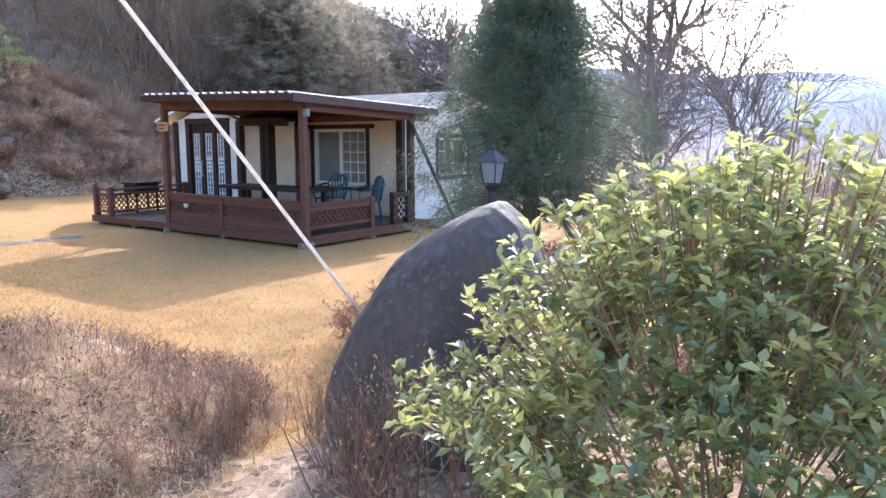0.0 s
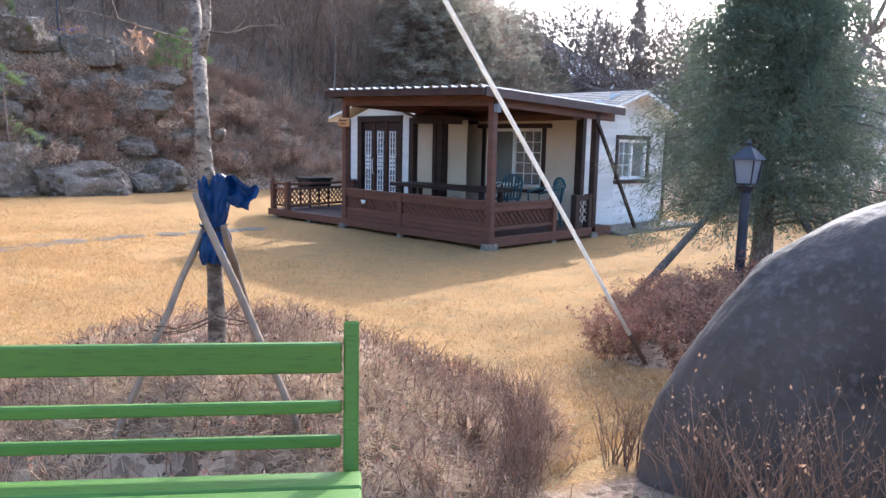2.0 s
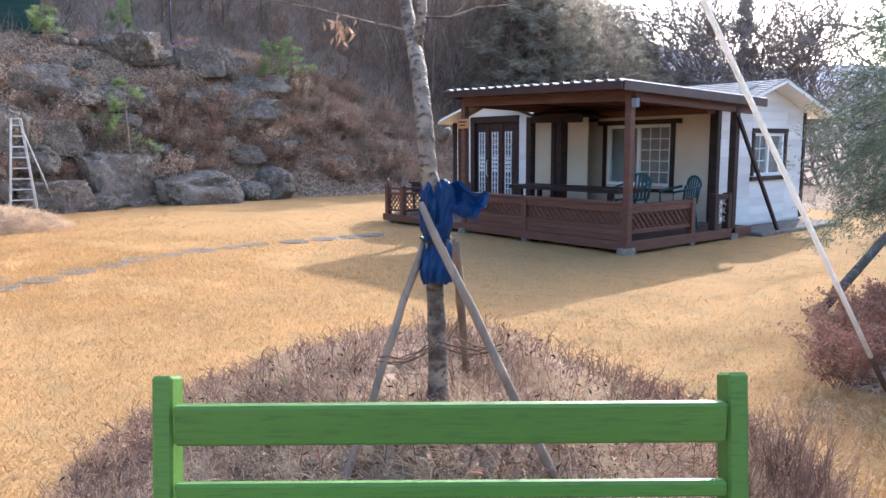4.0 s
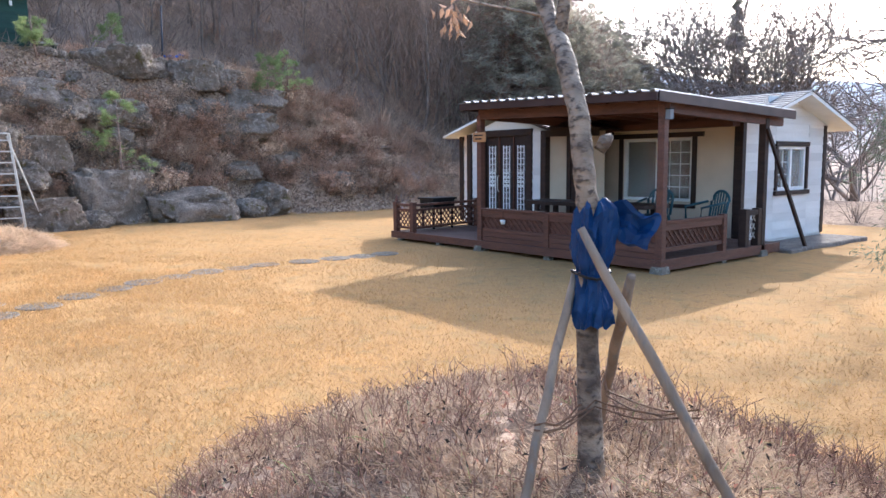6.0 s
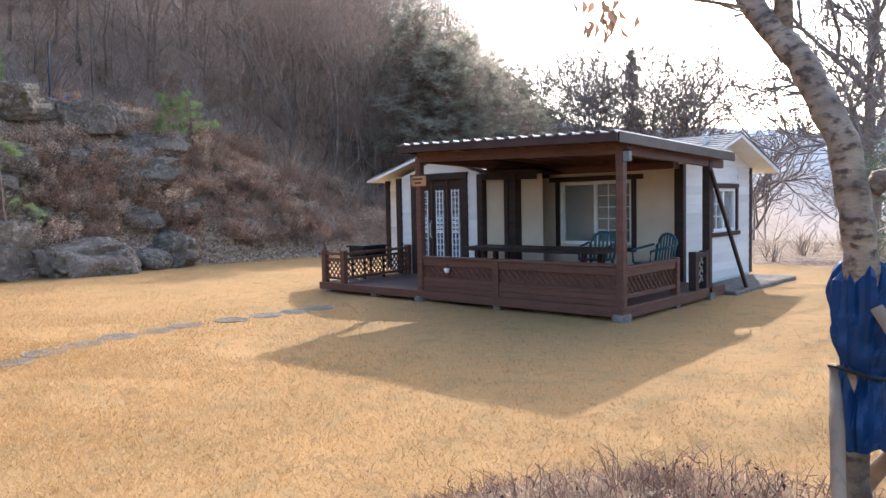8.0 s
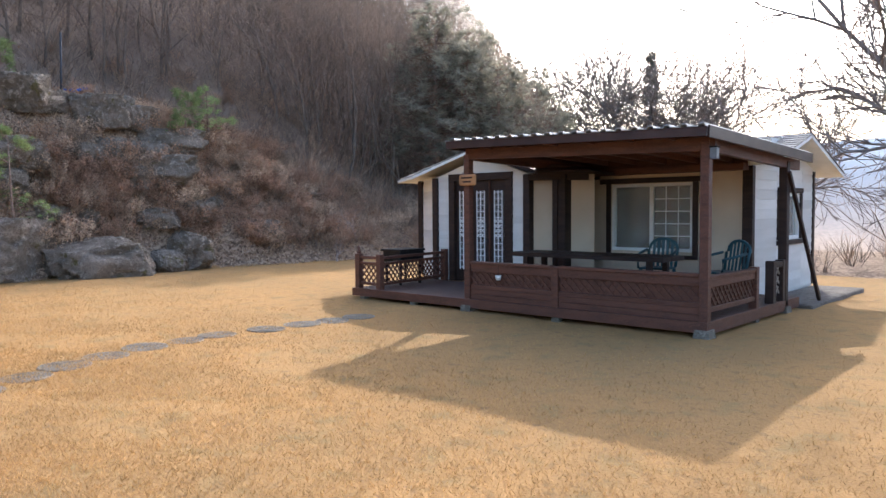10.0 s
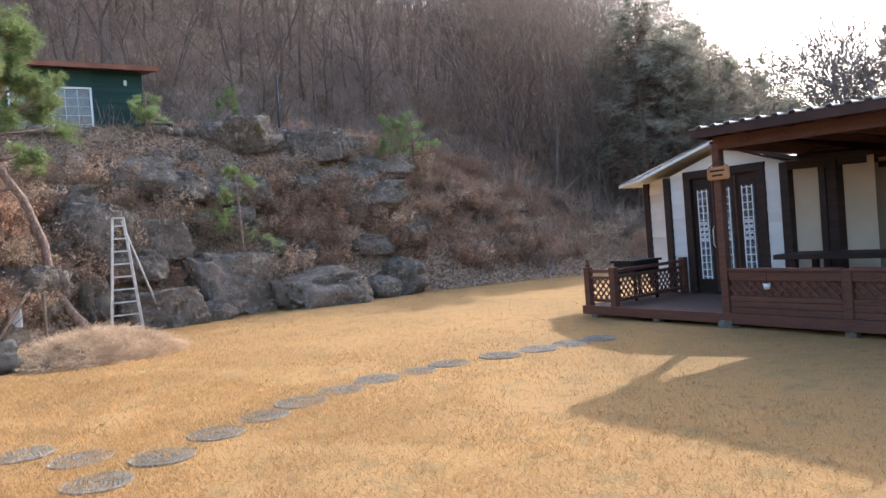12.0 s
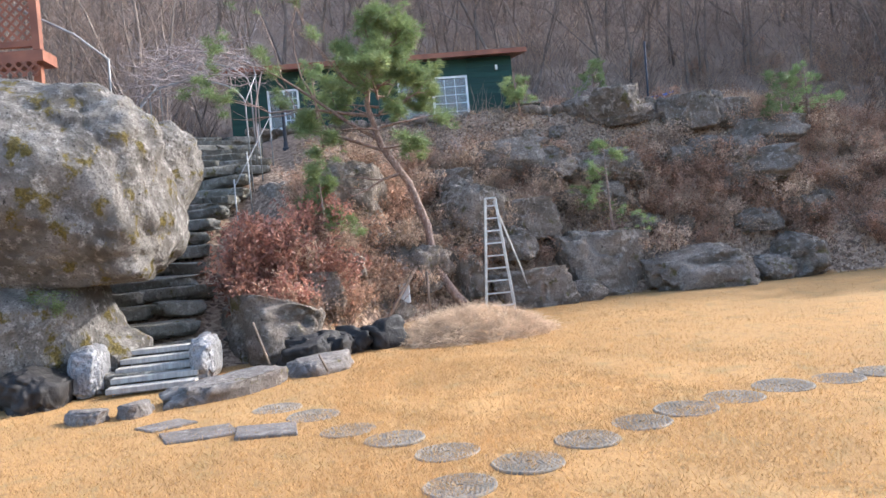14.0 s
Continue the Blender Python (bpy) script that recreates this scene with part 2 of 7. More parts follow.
M["board_grey"] = material("bleached_board", (0.42, 0.385, 0.335), (0.29, 0.265, 0.235), 3, 0.8, 0.4, 30, None, (1, 8, 1))
M["lamp_pane"] = material("frosted_pane", (0.26, 0.28, 0.31), (0.20, 0.22, 0.25), 6, 0.3, 0.1, 40, trans=0.25)
M["sign"] = material("carved_sign_board", (0.42, 0.22, 0.10), (0.32, 0.16, 0.07), 5, 0.6, 0.3, 30)
# brown backing for the windows: darkness of the room put into colour
M["dark_inside"] = material("unlit_room_sheet", (0.16, 0.13, 0.10), (0.11, 0.09, 0.07), 2, 0.9, 0.1, 20)


def glass_material():
    m = bpy.data.materials.new("window_glass")
    m.use_nodes = True
    bs = m.node_tree.nodes["Principled BSDF"]
    bs.inputs["Base Color"].default_value = (0.9, 0.95, 0.95, 1)
    bs.inputs["Roughness"].default_value = 0.03
    bs.inputs["Transmission Weight"].default_value = 0.9
    bs.inputs["IOR"].default_value = 1.45
    return m


M["glass"] = glass_material()


def ground_material():
    """Dormant lawn where 'hill' is 0, leaf litter and brown earth where it is 1; blue-grey haze painted in where 'far'
    is 1.
    """
    m = bpy.data.materials.new("ground")
    m.use_nodes = True
    n, l = m.node_tree.nodes, m.node_tree.links
    bs = n["Principled BSDF"]
    tc = n.new("ShaderNodeTexCoord")

    def noise_at(scale, detail=6.0):
        t = n.new("ShaderNodeTexNoise")
        t.inputs["Scale"].default_value, t.inputs["Detail"].default_value = scale, detail
        l.new(tc.outputs["Object"], t.inputs["Vector"])
        return t.outputs["Fac"]

    def ramp(value, lo, hi):
        r = n.new("ShaderNodeMapRange")
        r.inputs["From Min"].default_value, r.inputs["From Max"].default_value = lo, hi
        l.new(value, r.inputs["Value"])
        return r.outputs[0]

    def mixed(fac, a, b):
        x = n.new("ShaderNodeMix")
        x.data_type = "RGBA"
        l.new(fac, x.inputs[0])
        for s, v in ((6, a), (7, b)):
            if isinstance(v, tuple):
                x.inputs[s].default_value = (*v, 1)
            else:
                l.new(v, x.inputs[s])
        return x.outputs[2]

    broad, mid, fine = noise_at(0.35), noise_at(3.0), noise_at(55.0)
    lawn = mixed(ramp(broad, 0.35, 0.65), (0.435, 0.25, 0.097), (0.355, 0.215, 0.09))
    lawn = mixed(ramp(mid, 0.52, 0.68), lawn, (0.30, 0.205, 0.09))
    lawn = mixed(ramp(fine, 0.52, 0.70), lawn, (0.30, 0.18, 0.085))
    lawn = mixed(ramp(noise_at(9.0), 0.56, 0.70), lawn, (0.27, 0.17, 0.08))
    litter = mixed(ramp(noise_at(1.2), 0.35, 0.65), (0.31, 0.21, 0.143), (0.195, 0.133, 0.093))
    litter = mixed(ramp(noise_at(22.0), 0.5, 0.65), litter, (0.37, 0.265, 0.185))
    cells = n.new("ShaderNodeTexVoronoi")
    cells.inputs["Scale"].default_value = 16.0
    l.new(tc.outputs["Object"], cells.inputs["Vector"])
    leaf = n.new("ShaderNodeSeparateColor")
    l.new(cells.outputs["Color"], leaf.inputs[0])
    litter = mixed(ramp(leaf.outputs[0], 0.55, 0.75), litter, (0.41, 0.295, 0.205))
    litter = mixed(ramp(leaf.outputs[1], 0.68, 0.80), litter, (0.14, 0.095, 0.065))
    hill = n.new("ShaderNodeAttribute")
    hill.attribute_name = "hill"
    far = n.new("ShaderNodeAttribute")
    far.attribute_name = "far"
    s = n.new("ShaderNodeMath")
    s.operation = "MULTIPLY_ADD"
    s.inputs[1].default_value = 0.5
    l.new(noise_at(2.2), s.inputs[0])
    l.new(hill.outputs["Fac"], s.inputs[2])
    col = mixed(ramp(s.outputs[0], 0.62, 0.82), lawn, litter)
    col = mixed(ramp(hill.outputs['Fac'], 1.1, 1.9), col, mixed(ramp(noise_at(0.8), 0.35, 0.65), (0.36, 0.27, 0.205), (0.25, 0.185, 0.14)))
    # aerial haze over valley and ridges, mixed into the base colour
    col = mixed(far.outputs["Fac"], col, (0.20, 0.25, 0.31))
    l.new(col, bs.inputs["Base Color"])
    bs.inputs["Roughness"].default_value, bs.inputs["Specular IOR Level"].default_value = 0.95, 0.1
    bp = n.new("ShaderNodeBump")
    bp.inputs["Strength"].default_value, bp.inputs["Distance"].default_value = 0.6, 0.03
    l.new(noise_at(40.0), bp.inputs["Height"])
    l.new(bp.outputs[0], bs.inputs["Normal"])
    return m


M["ground"] = ground_material()

# ---------------------------------------------------------------- mesh helpers


def link_mesh(name, verts, faces, mat, parent=None, label="", smooth=False):
    me = bpy.data.meshes.new(name)
    me.from_pydata([tuple(v) for v in verts], [], [tuple(f) for f in faces])
    for x in (mat if isinstance(mat, (list, tuple)) else [mat]):
        me.materials.append(x)
    if smooth:
        me.polygons.foreach_set("use_smooth", [True] * len(me.polygons))
    me.update()
    ob = new(name, me)
    ob.parent = parent
    if label:
        ob["label"] = label
    return ob


def part(name, bm, mat, parent=None, label="", smooth=False):
    """Links a bmesh as one mesh object under a thing or a part."""
    me = bpy.data.meshes.new(name)
    bm.to_mesh(me)
    bm.free()
    me.materials.append(mat)
    if smooth:
        me.polygons.foreach_set("use_smooth", [True] * len(me.polygons))
    ob = new(name, me)
    ob.parent = parent
    if label:
        ob["label"] = label
    return ob


def shared(name, me, m, parent=None):
    """One more object on a mesh that is already there."""
    ob = new(name, me)
    ob.parent = parent
    ob.matrix_basis = m
    return ob


def thing(name, label, category, group="", kind="", at=(0, 0, 0), turn=0):
    ob = new(name)
    ob.matrix_basis = pose(*at, 0, 0, turn)
    return tagged(ob, label, category, group, kind)


def bm_box(lo, hi, bevel=0.004, bm=None):
    bm = bm or bmesh.new()
    c = [(a + b) / 2 for a, b in zip(lo, hi)]
    made = bmesh.ops.create_cube(bm, size=1.0, matrix=Matrix.LocRotScale(c, None, [abs(b - a) for a, b in zip(lo, hi)]))
    if bevel:
        edges = list({e for v in made["verts"] for e in v.link_edges})
        bmesh.ops.bevel(bm, geom=edges, offset=bevel, segments=1, affect="EDGES", profile=0.5)
    return bm


def box(name, lo, hi, mat, parent=None, label="", bevel=0.004):
    return part(name, bm_box(lo, hi, bevel), mat, parent, label)


def beam(name, p0, p1, w, h, mat, parent=None, label="", bevel=0.004):
    """A squared timber from p0 to p1, w across and h up."""
    p0, p1 = Vector(p0), Vector(p1)
    d = p1 - p0
    m = Matrix.Translation((p0 + p1) / 2) @ d.to_track_quat("X", "Z").to_matrix().to_4x4()
    bm = bm_box((-d.length / 2, -w / 2, -h / 2), (d.length / 2, w / 2, h / 2), bevel)
    bmesh.ops.transform(bm, matrix=m, verts=bm.verts)
    return part(name, bm, mat, parent, label)


def tube_geo(points, radii, sides=8, caps=True):
    pts = [Vector(p) for p in points]
    verts, faces = [], []
    up = Vector((0.13, 0.31, 0.94))
    for i, p in enumerate(pts):
        d = (pts[min(i + 1, len(pts) - 1)] - pts[max(i - 1, 0)]).normalized()
        u = d.cross(up)
        if u.length < 0.05:
            u = d.cross(Vector((1, 0, 0)))
        u.normalize()
        w = d.cross(u)
        r = radii[i] if hasattr(radii, "__len__") else radii
        for k in range(sides):
            a = 2 * math.pi * k / sides
            verts.append(p + r * (math.cos(a) * u + math.sin(a) * w))
    for i in range(len(pts) - 1):
        for k in range(sides):
            a, b = i * sides + k, i * sides + (k + 1) % sides
            faces.append((a, a + sides, b + sides, b))
    if caps:
        faces.append(tuple(range(sides - 1, -1, -1))[::-1])
        e = (len(pts) - 1) * sides
        faces.append(tuple(range(e, e + sides))[::-1])
    return verts, faces


def tube(name, points, radii, mat, parent=None, label="", sides=8):
    v, f = tube_geo(points, radii, sides)
    return link_mesh(name, v, f, mat, parent, label, smooth=sides > 6)


def rock_mesh(name, seed, size, rough=0.22, detail=4, flat=0.0, mat=None, cuts=0):
    """An uneven boulder of about the given half sizes, with broken flat faces, resting at z = 0."""
    bm = bmesh.new()
    rr = random.Random(seed * 13 + 5)
    planes = []
    for _ in range(cuts):
        n = Vector((rr.gauss(0, 1), rr.gauss(0, 1), rr.gauss(0, 0.7))).normalized()
        planes.append((n, rr.uniform(0.72, 0.98)))
    bmesh.ops.create_icosphere(bm, subdivisions=detail, radius=1.0)
    off = Vector((seed * 3.7, seed * 1.9, seed * 5.3))
    for v in bm.verts:
        p = v.co.copy()
        q = Vector([math.copysign(abs(c) ** 0.72, c) for c in p])
        f = 1 + rough * (noise.noise(p * 1.1 + off) + 0.5 * noise.noise(p * 2.6 + off) + 0.28 * noise.noise(p * 6.0 + off) + 0.12 * noise.noise(p * 14.0 + off))
        q = q * f
        for n, c in planes:
            over = q.dot(n) - c
            if over > 0:
                q = q - n * (over * 0.9)
        if cuts:
            q = q * (1 + rough * (0.16 * noise.noise(p * 5.0 + off) - 0.22 * max(0.0, 0.12 - abs(noise.noise(p * 2.3 + off))) / 0.12 * 0.5))
        v.co = Vector([a * b for a, b in zip(q, size)])
        if flat and v.co.z > size[2] * (1 - flat):
            v.co.z = size[2] * (1 - flat) + (v.co.z - size[2] * (1 - flat)) * 0.3
    lo = -size[2] * 0.75
    for v in bm.verts:
        v.co.z = max(v.co.z, lo) - lo
    me = bpy.data.meshes.new(name)
    bm.to_mesh(me)
    bm.free()
    me.materials.append(mat or M["rock"])
    me.polygons.foreach_set("use_smooth", [True] * len(me.polygons))
    return me


# ---------------------------------------------------------------- the lie of the land
FOOT_Y = [-60, -14, -11.6, -9.6, -8.2, -6.6, -5.2, -4.0, -1.5, 1.5, 6.0, 12.0, 20.0, 60.0]
FOOT_X = [-3.6, -4.6, -5.2, -6.0, -8.6, -9.9, -10.3, -11.0, -11.1, -11.4, -10.6, -10.0, -11.0, -16.0]


def smooth_step(a, b, v):
    t = np.clip((np.asarray(v, float) - a) / (b - a), 0, 1)
    return t * t * (3 - 2 * t)


def bumps(x, y, f, seed=0.0):
    """A cheap smooth unevenness, about -1 to 1."""
    return (np.sin(x * f + seed + 1.7 * np.sin(y * f * 0.7 + seed)) * np.cos(y * f * 1.13 - seed * 2 + np.sin(x * f * 0.6)))


def behind_foot(x, y):
    return np.interp(y, FOOT_Y, FOOT_X) - x


def height(x, y):
    """The ground's height over the lawn by the cabin."""
    x, y = np.asarray(x, float), np.asarray(y, float)
    d = behind_foot(x, y)
    top = np.interp(y, [-40, -3, 2, 6, 11, 16, 24], [4.7, 4.7, 4.5, 3.6, 2.2, 1.2, 0.4])
    run = np.interp(y, FOOT_Y, FOOT_X) + 14.0
    run = run + (np.interp(y, [-40, 2, 10, 16], [3.6, 3.6, 5.0, 6.0]) - run) * smooth_step(1, 6, y)
    z = top * smooth_step(-0.05, 1.0, d / run) 
    z = np.where((d > 0) & (d < run), top * np.clip(d / run, 0, 1) ** np.interp(y, [-40, -10.8, -9.8], [1.25, 1.25, 0.9]), z)
    ledge = np.interp(y, [-40, 2, 8], [5.0, 5.0, 1.0])
    bearing = np.degrees(np.arctan2(y + 8.8, 8.0 - x))
    steep = np.interp(bearing, [-90, 20, 45, 49, 52, 55, 58, 63, 180], [0.80, 0.84, 0.86, 0.70, 0.48, 0.26, 0.10, 0.02, 0.02])
    z = z + steep * 60 * (1 - np.exp(-np.maximum(d - run - ledge, 0) / 60))
    z = z + smooth_step(0.5, 4, d) * (0.18 * bumps(x, y, 1.3) + 0.35 * bumps(x, y, 0.45, 2.0) * smooth_step(6, 14, d))
    # the bed of the young tree, and the path that climbs past it
    r = np.hypot((x - 7.7) / 1.75, (y + 6.65) / 1.65)
    z = z + 0.52 * (1 - smooth_step(0.25, 1.12, r + 0.06 * bumps(x, y, 2.1))) + 0.03 * bumps(x, y, 5.0) * (r < 1.1)
    z = z + 0.30 * smooth_step(7.6, 12.5, x) * smooth_step(-2.5, -5.5, y)
    # the shrub bed by the conifer
    z = z + 0.22 * (1 - smooth_step(0.3, 1.2, np.hypot((x - 9.4) / 1.6, (y + 2.6) / 2.0)))
    # the valley behind the cabin, and the far ridges
    drop = smooth_step(20, 44, y + 0.35 * np.maximum(x - 4, 0)) * smooth_step(-14, -2, x + 0.25 * (y - 9))
    drop = np.maximum(drop, smooth_step(16, 34, x) * smooth_step(-10, 6, y))
    z = z - 7.0 * drop
    dist = np.hypot(x, y)
    ridge = smooth_step(180, 620, dist) * (46 + 22 * bumps(x, y, 0.006, 1.0) + 10 * bumps(x, y, 0.021, 3.0))
    z = z + ridge * smooth_step(-200, 100, x * 0.4 + y)
    return z + 0.012 * bumps(x, y, 2.3, 0.4)


def h(x, y):
    return float(height(x, y))


def axis(lo, hi, fine, near_lo, near_hi):
    near = list(np.arange(near_lo, near_hi, fine))
    out, step, v = [], fine, near_hi
    while v < hi:
        out.append(v)
        step *= 1.13
        v += step
    back, step, v = [], fine, near_lo
    while v > lo:
        step *= 1.13
        v -= step
        back.append(v)
    return np.array(back[::-1] + near + out + [hi])


def build_ground():
    xs, ys = axis(-1600, 1600, 0.2, -16, 14), axis(-1600, 1600, 0.2, -15, 9)
    X, Y = np.meshgrid(xs, ys)
    Z = height(X, Y)
    nx, ny = len(xs), len(ys)
    verts = np.stack([X, Y, Z], -1).reshape(-1, 3)
    i = np.arange(nx * ny).reshape(ny, nx)
    faces = np.stack([i[:-1, :-1], i[:-1, 1:], i[1:, 1:], i[1:, :-1]], -1).reshape(-1, 4)
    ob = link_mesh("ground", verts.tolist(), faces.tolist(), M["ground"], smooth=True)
    d = behind_foot(X, Y)
    hill = smooth_step(-0.35, 0.25, d)
    r = np.hypot((X - 7.7) / 1.75, (Y + 6.65) / 1.65)
    hill = np.maximum(hill, 1 - smooth_step(0.95, 1.12, r + 0.06 * bumps(X, Y, 2.1)))
    hill = np.maximum(hill, smooth_step(9.2, 9.9, X + 0.3 * bumps(X, Y, 1.1)) * smooth_step(-7.0, -5.9, Y))
    hill = np.maximum(hill, smooth_step(8.2, 8.7, X) * smooth_step(-4.3, -3.8, Y) * (1 - smooth_step(0.5, 2.0, Y)))
    hill = np.maximum(hill, smooth_step(8.5, 11, Y))
    hill = hill + smooth_step(5.5, 9.5, d + 0.5 * bumps(X, Y, 0.8)) * smooth_step(-60, 4, Y)
    # 'far' grows with distance and weights the painted haze
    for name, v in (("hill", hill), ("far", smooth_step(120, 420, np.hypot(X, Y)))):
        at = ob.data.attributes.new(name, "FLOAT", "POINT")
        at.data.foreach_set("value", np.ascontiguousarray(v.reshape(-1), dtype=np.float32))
    return tagged(ob, "dormant straw-yellow lawn rising into a littered hillside", "ground", kind="structure")


build_ground()


# ---------------------------------------------------------------- the cabin
DECK = 0.19


def lattice(name, p0, p1, z0, z1, mat, parent, pitch=0.085, w=0.026, t=0.012, label=""):
    """Crossed diagonal slats between two posts, as one panel."""
    p0, p1 = Vector((*p0, 0)), Vector((*p1, 0))
    d = p1 - p0
    L, H = d.length, z1 - z0
    d.normalize()
    side = Vector((-d.y, d.x, 0))
    bm = bmesh.new()
    for sign in (1, -1):
        s = -H
        while s < L:
            a, b = s, s + H
            lo, hi = max(a, 0), min(b, L)
            if hi - lo > 0.02:
                za, zb = lo - a, hi - a
                if sign < 0:
                    za, zb = H - za, H - zb
                q0 = p0 + d * lo + Vector((0, 0, z0 + za)) + side * (sign * t * 0.5)
                q1 = p0 + d * hi + Vector((0, 0, z0 + zb)) + side * (sign * t * 0.5)
                v = q1 - q0
                m = Matrix.Translation((q0 + q1) / 2) @ Matrix((v.normalized(), side, v.normalized().cross(side))).transposed().to_4x4() @ Matrix.Diagonal((v.length, t, w, 1))
                bmesh.ops.create_cube(bm, size=1.0, matrix=m)
            s += pitch * 1.41
    return part(name, bm, mat, parent, label)


def siding(parent, along, fixed, a0, a1, z0, z1, out, top=None, n="siding_board", mat=None, step=0.16):
    """Lapped boards on a wall; top(z) may narrow a board to a gable's slope."""
    z = z0
    while z < z1 - 0.02:
        zt = min(z + step, z1)
        b0, b1 = (a0, a1) if top is None else top(z)
        if b1 - b0 > 0.1:
            bm = bmesh.new()
            prof = [(0.0, z), (0.022, z), (0.008, zt + 0.01), (0.0, zt + 0.01)]
            rings = []
            c0, c1 = (b0, b1)
            for a in (c0, c1):
                ring = []
                for o, zz in prof:
                    o = fixed + out * o
                    ring.append(bm.verts.new((a, o, zz) if along == "x" else (o, a, zz)))
                rings.append(ring)
            for i in range(4):
                bm.faces.new((rings[0][i], rings[0][(i + 1) % 4], rings[1][(i + 1) % 4], rings[1][i]))
            bm.faces.new(rings[0])
            bm.faces.new(rings[1][::-1])
            bmesh.ops.recalc_face_normals(bm, faces=bm.faces)
            part(n, bm, mat or M["siding"], parent)
        z += step


def window(parent, along, fixed, a0, a1, z0, z1, out, cols=3, rows=4, grid_from=0.5):
    """A white two-leaf sliding window with a barred leaf, a dark sheet behind for the unlit room."""
    def bx(nm, a, b, o0, o1, c, d, mat, par, label=""):
        lo, hi = fixed + out * o0, fixed + out * o1
        if along == "x":
            return box(nm, (a, min(lo, hi), c), (b, max(lo, hi), d), mat, par, label, 0.003)
        return box(nm, (min(lo, hi), a, c), (max(lo, hi), b, d), mat, par, label, 0.003)
    # opaque backing sheet, coloured as the unlit room
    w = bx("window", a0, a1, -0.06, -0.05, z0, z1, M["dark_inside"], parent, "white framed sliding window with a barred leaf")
    f = 0.055
    for nm, a, b, c, d in (("window_frame", a0, a1, z1 - f, z1), ("window_frame", a0, a1, z0, z0 + f), ("window_frame", a0, a0 + f, z0 + f, z1 - f), ("window_frame", a1 - f, a1, z0 + f, z1 - f)):
        bx(nm, a, b, -0.05, 0.035, c, d, M["white"], w)
    mid = (a0 + a1) / 2
    bx("meeting_stile", mid - 0.035, mid + 0.035, -0.03, 0.028, z0 + f, z1 - f, M["white"], w)
    p = bx("pane", a0 + f, a1 - f, -0.02, -0.014, z0 + f, z1 - f, M["glass"], w)
    p.visible_shadow = False
    g0, g1 = (mid + 0.035, a1 - f) if grid_from >= 0.5 else (a0 + f, mid - 0.035)
    for i in range(1, cols):
        x = g0 + (g1 - g0) * i / cols
        bx("glazing_bar", x - 0.007, x + 0.007, -0.012, 0.004, z0 + f, z1 - f, M["white"], w)
    for i in range(1, rows + 1):
        z = z0 + f + (z1 - z0 - 2 * f) * i / (rows + 1)
        bx("glazing_bar", g0, g1, -0.012, 0.006, z - 0.007, z + 0.007, M["white"], w)
    return w


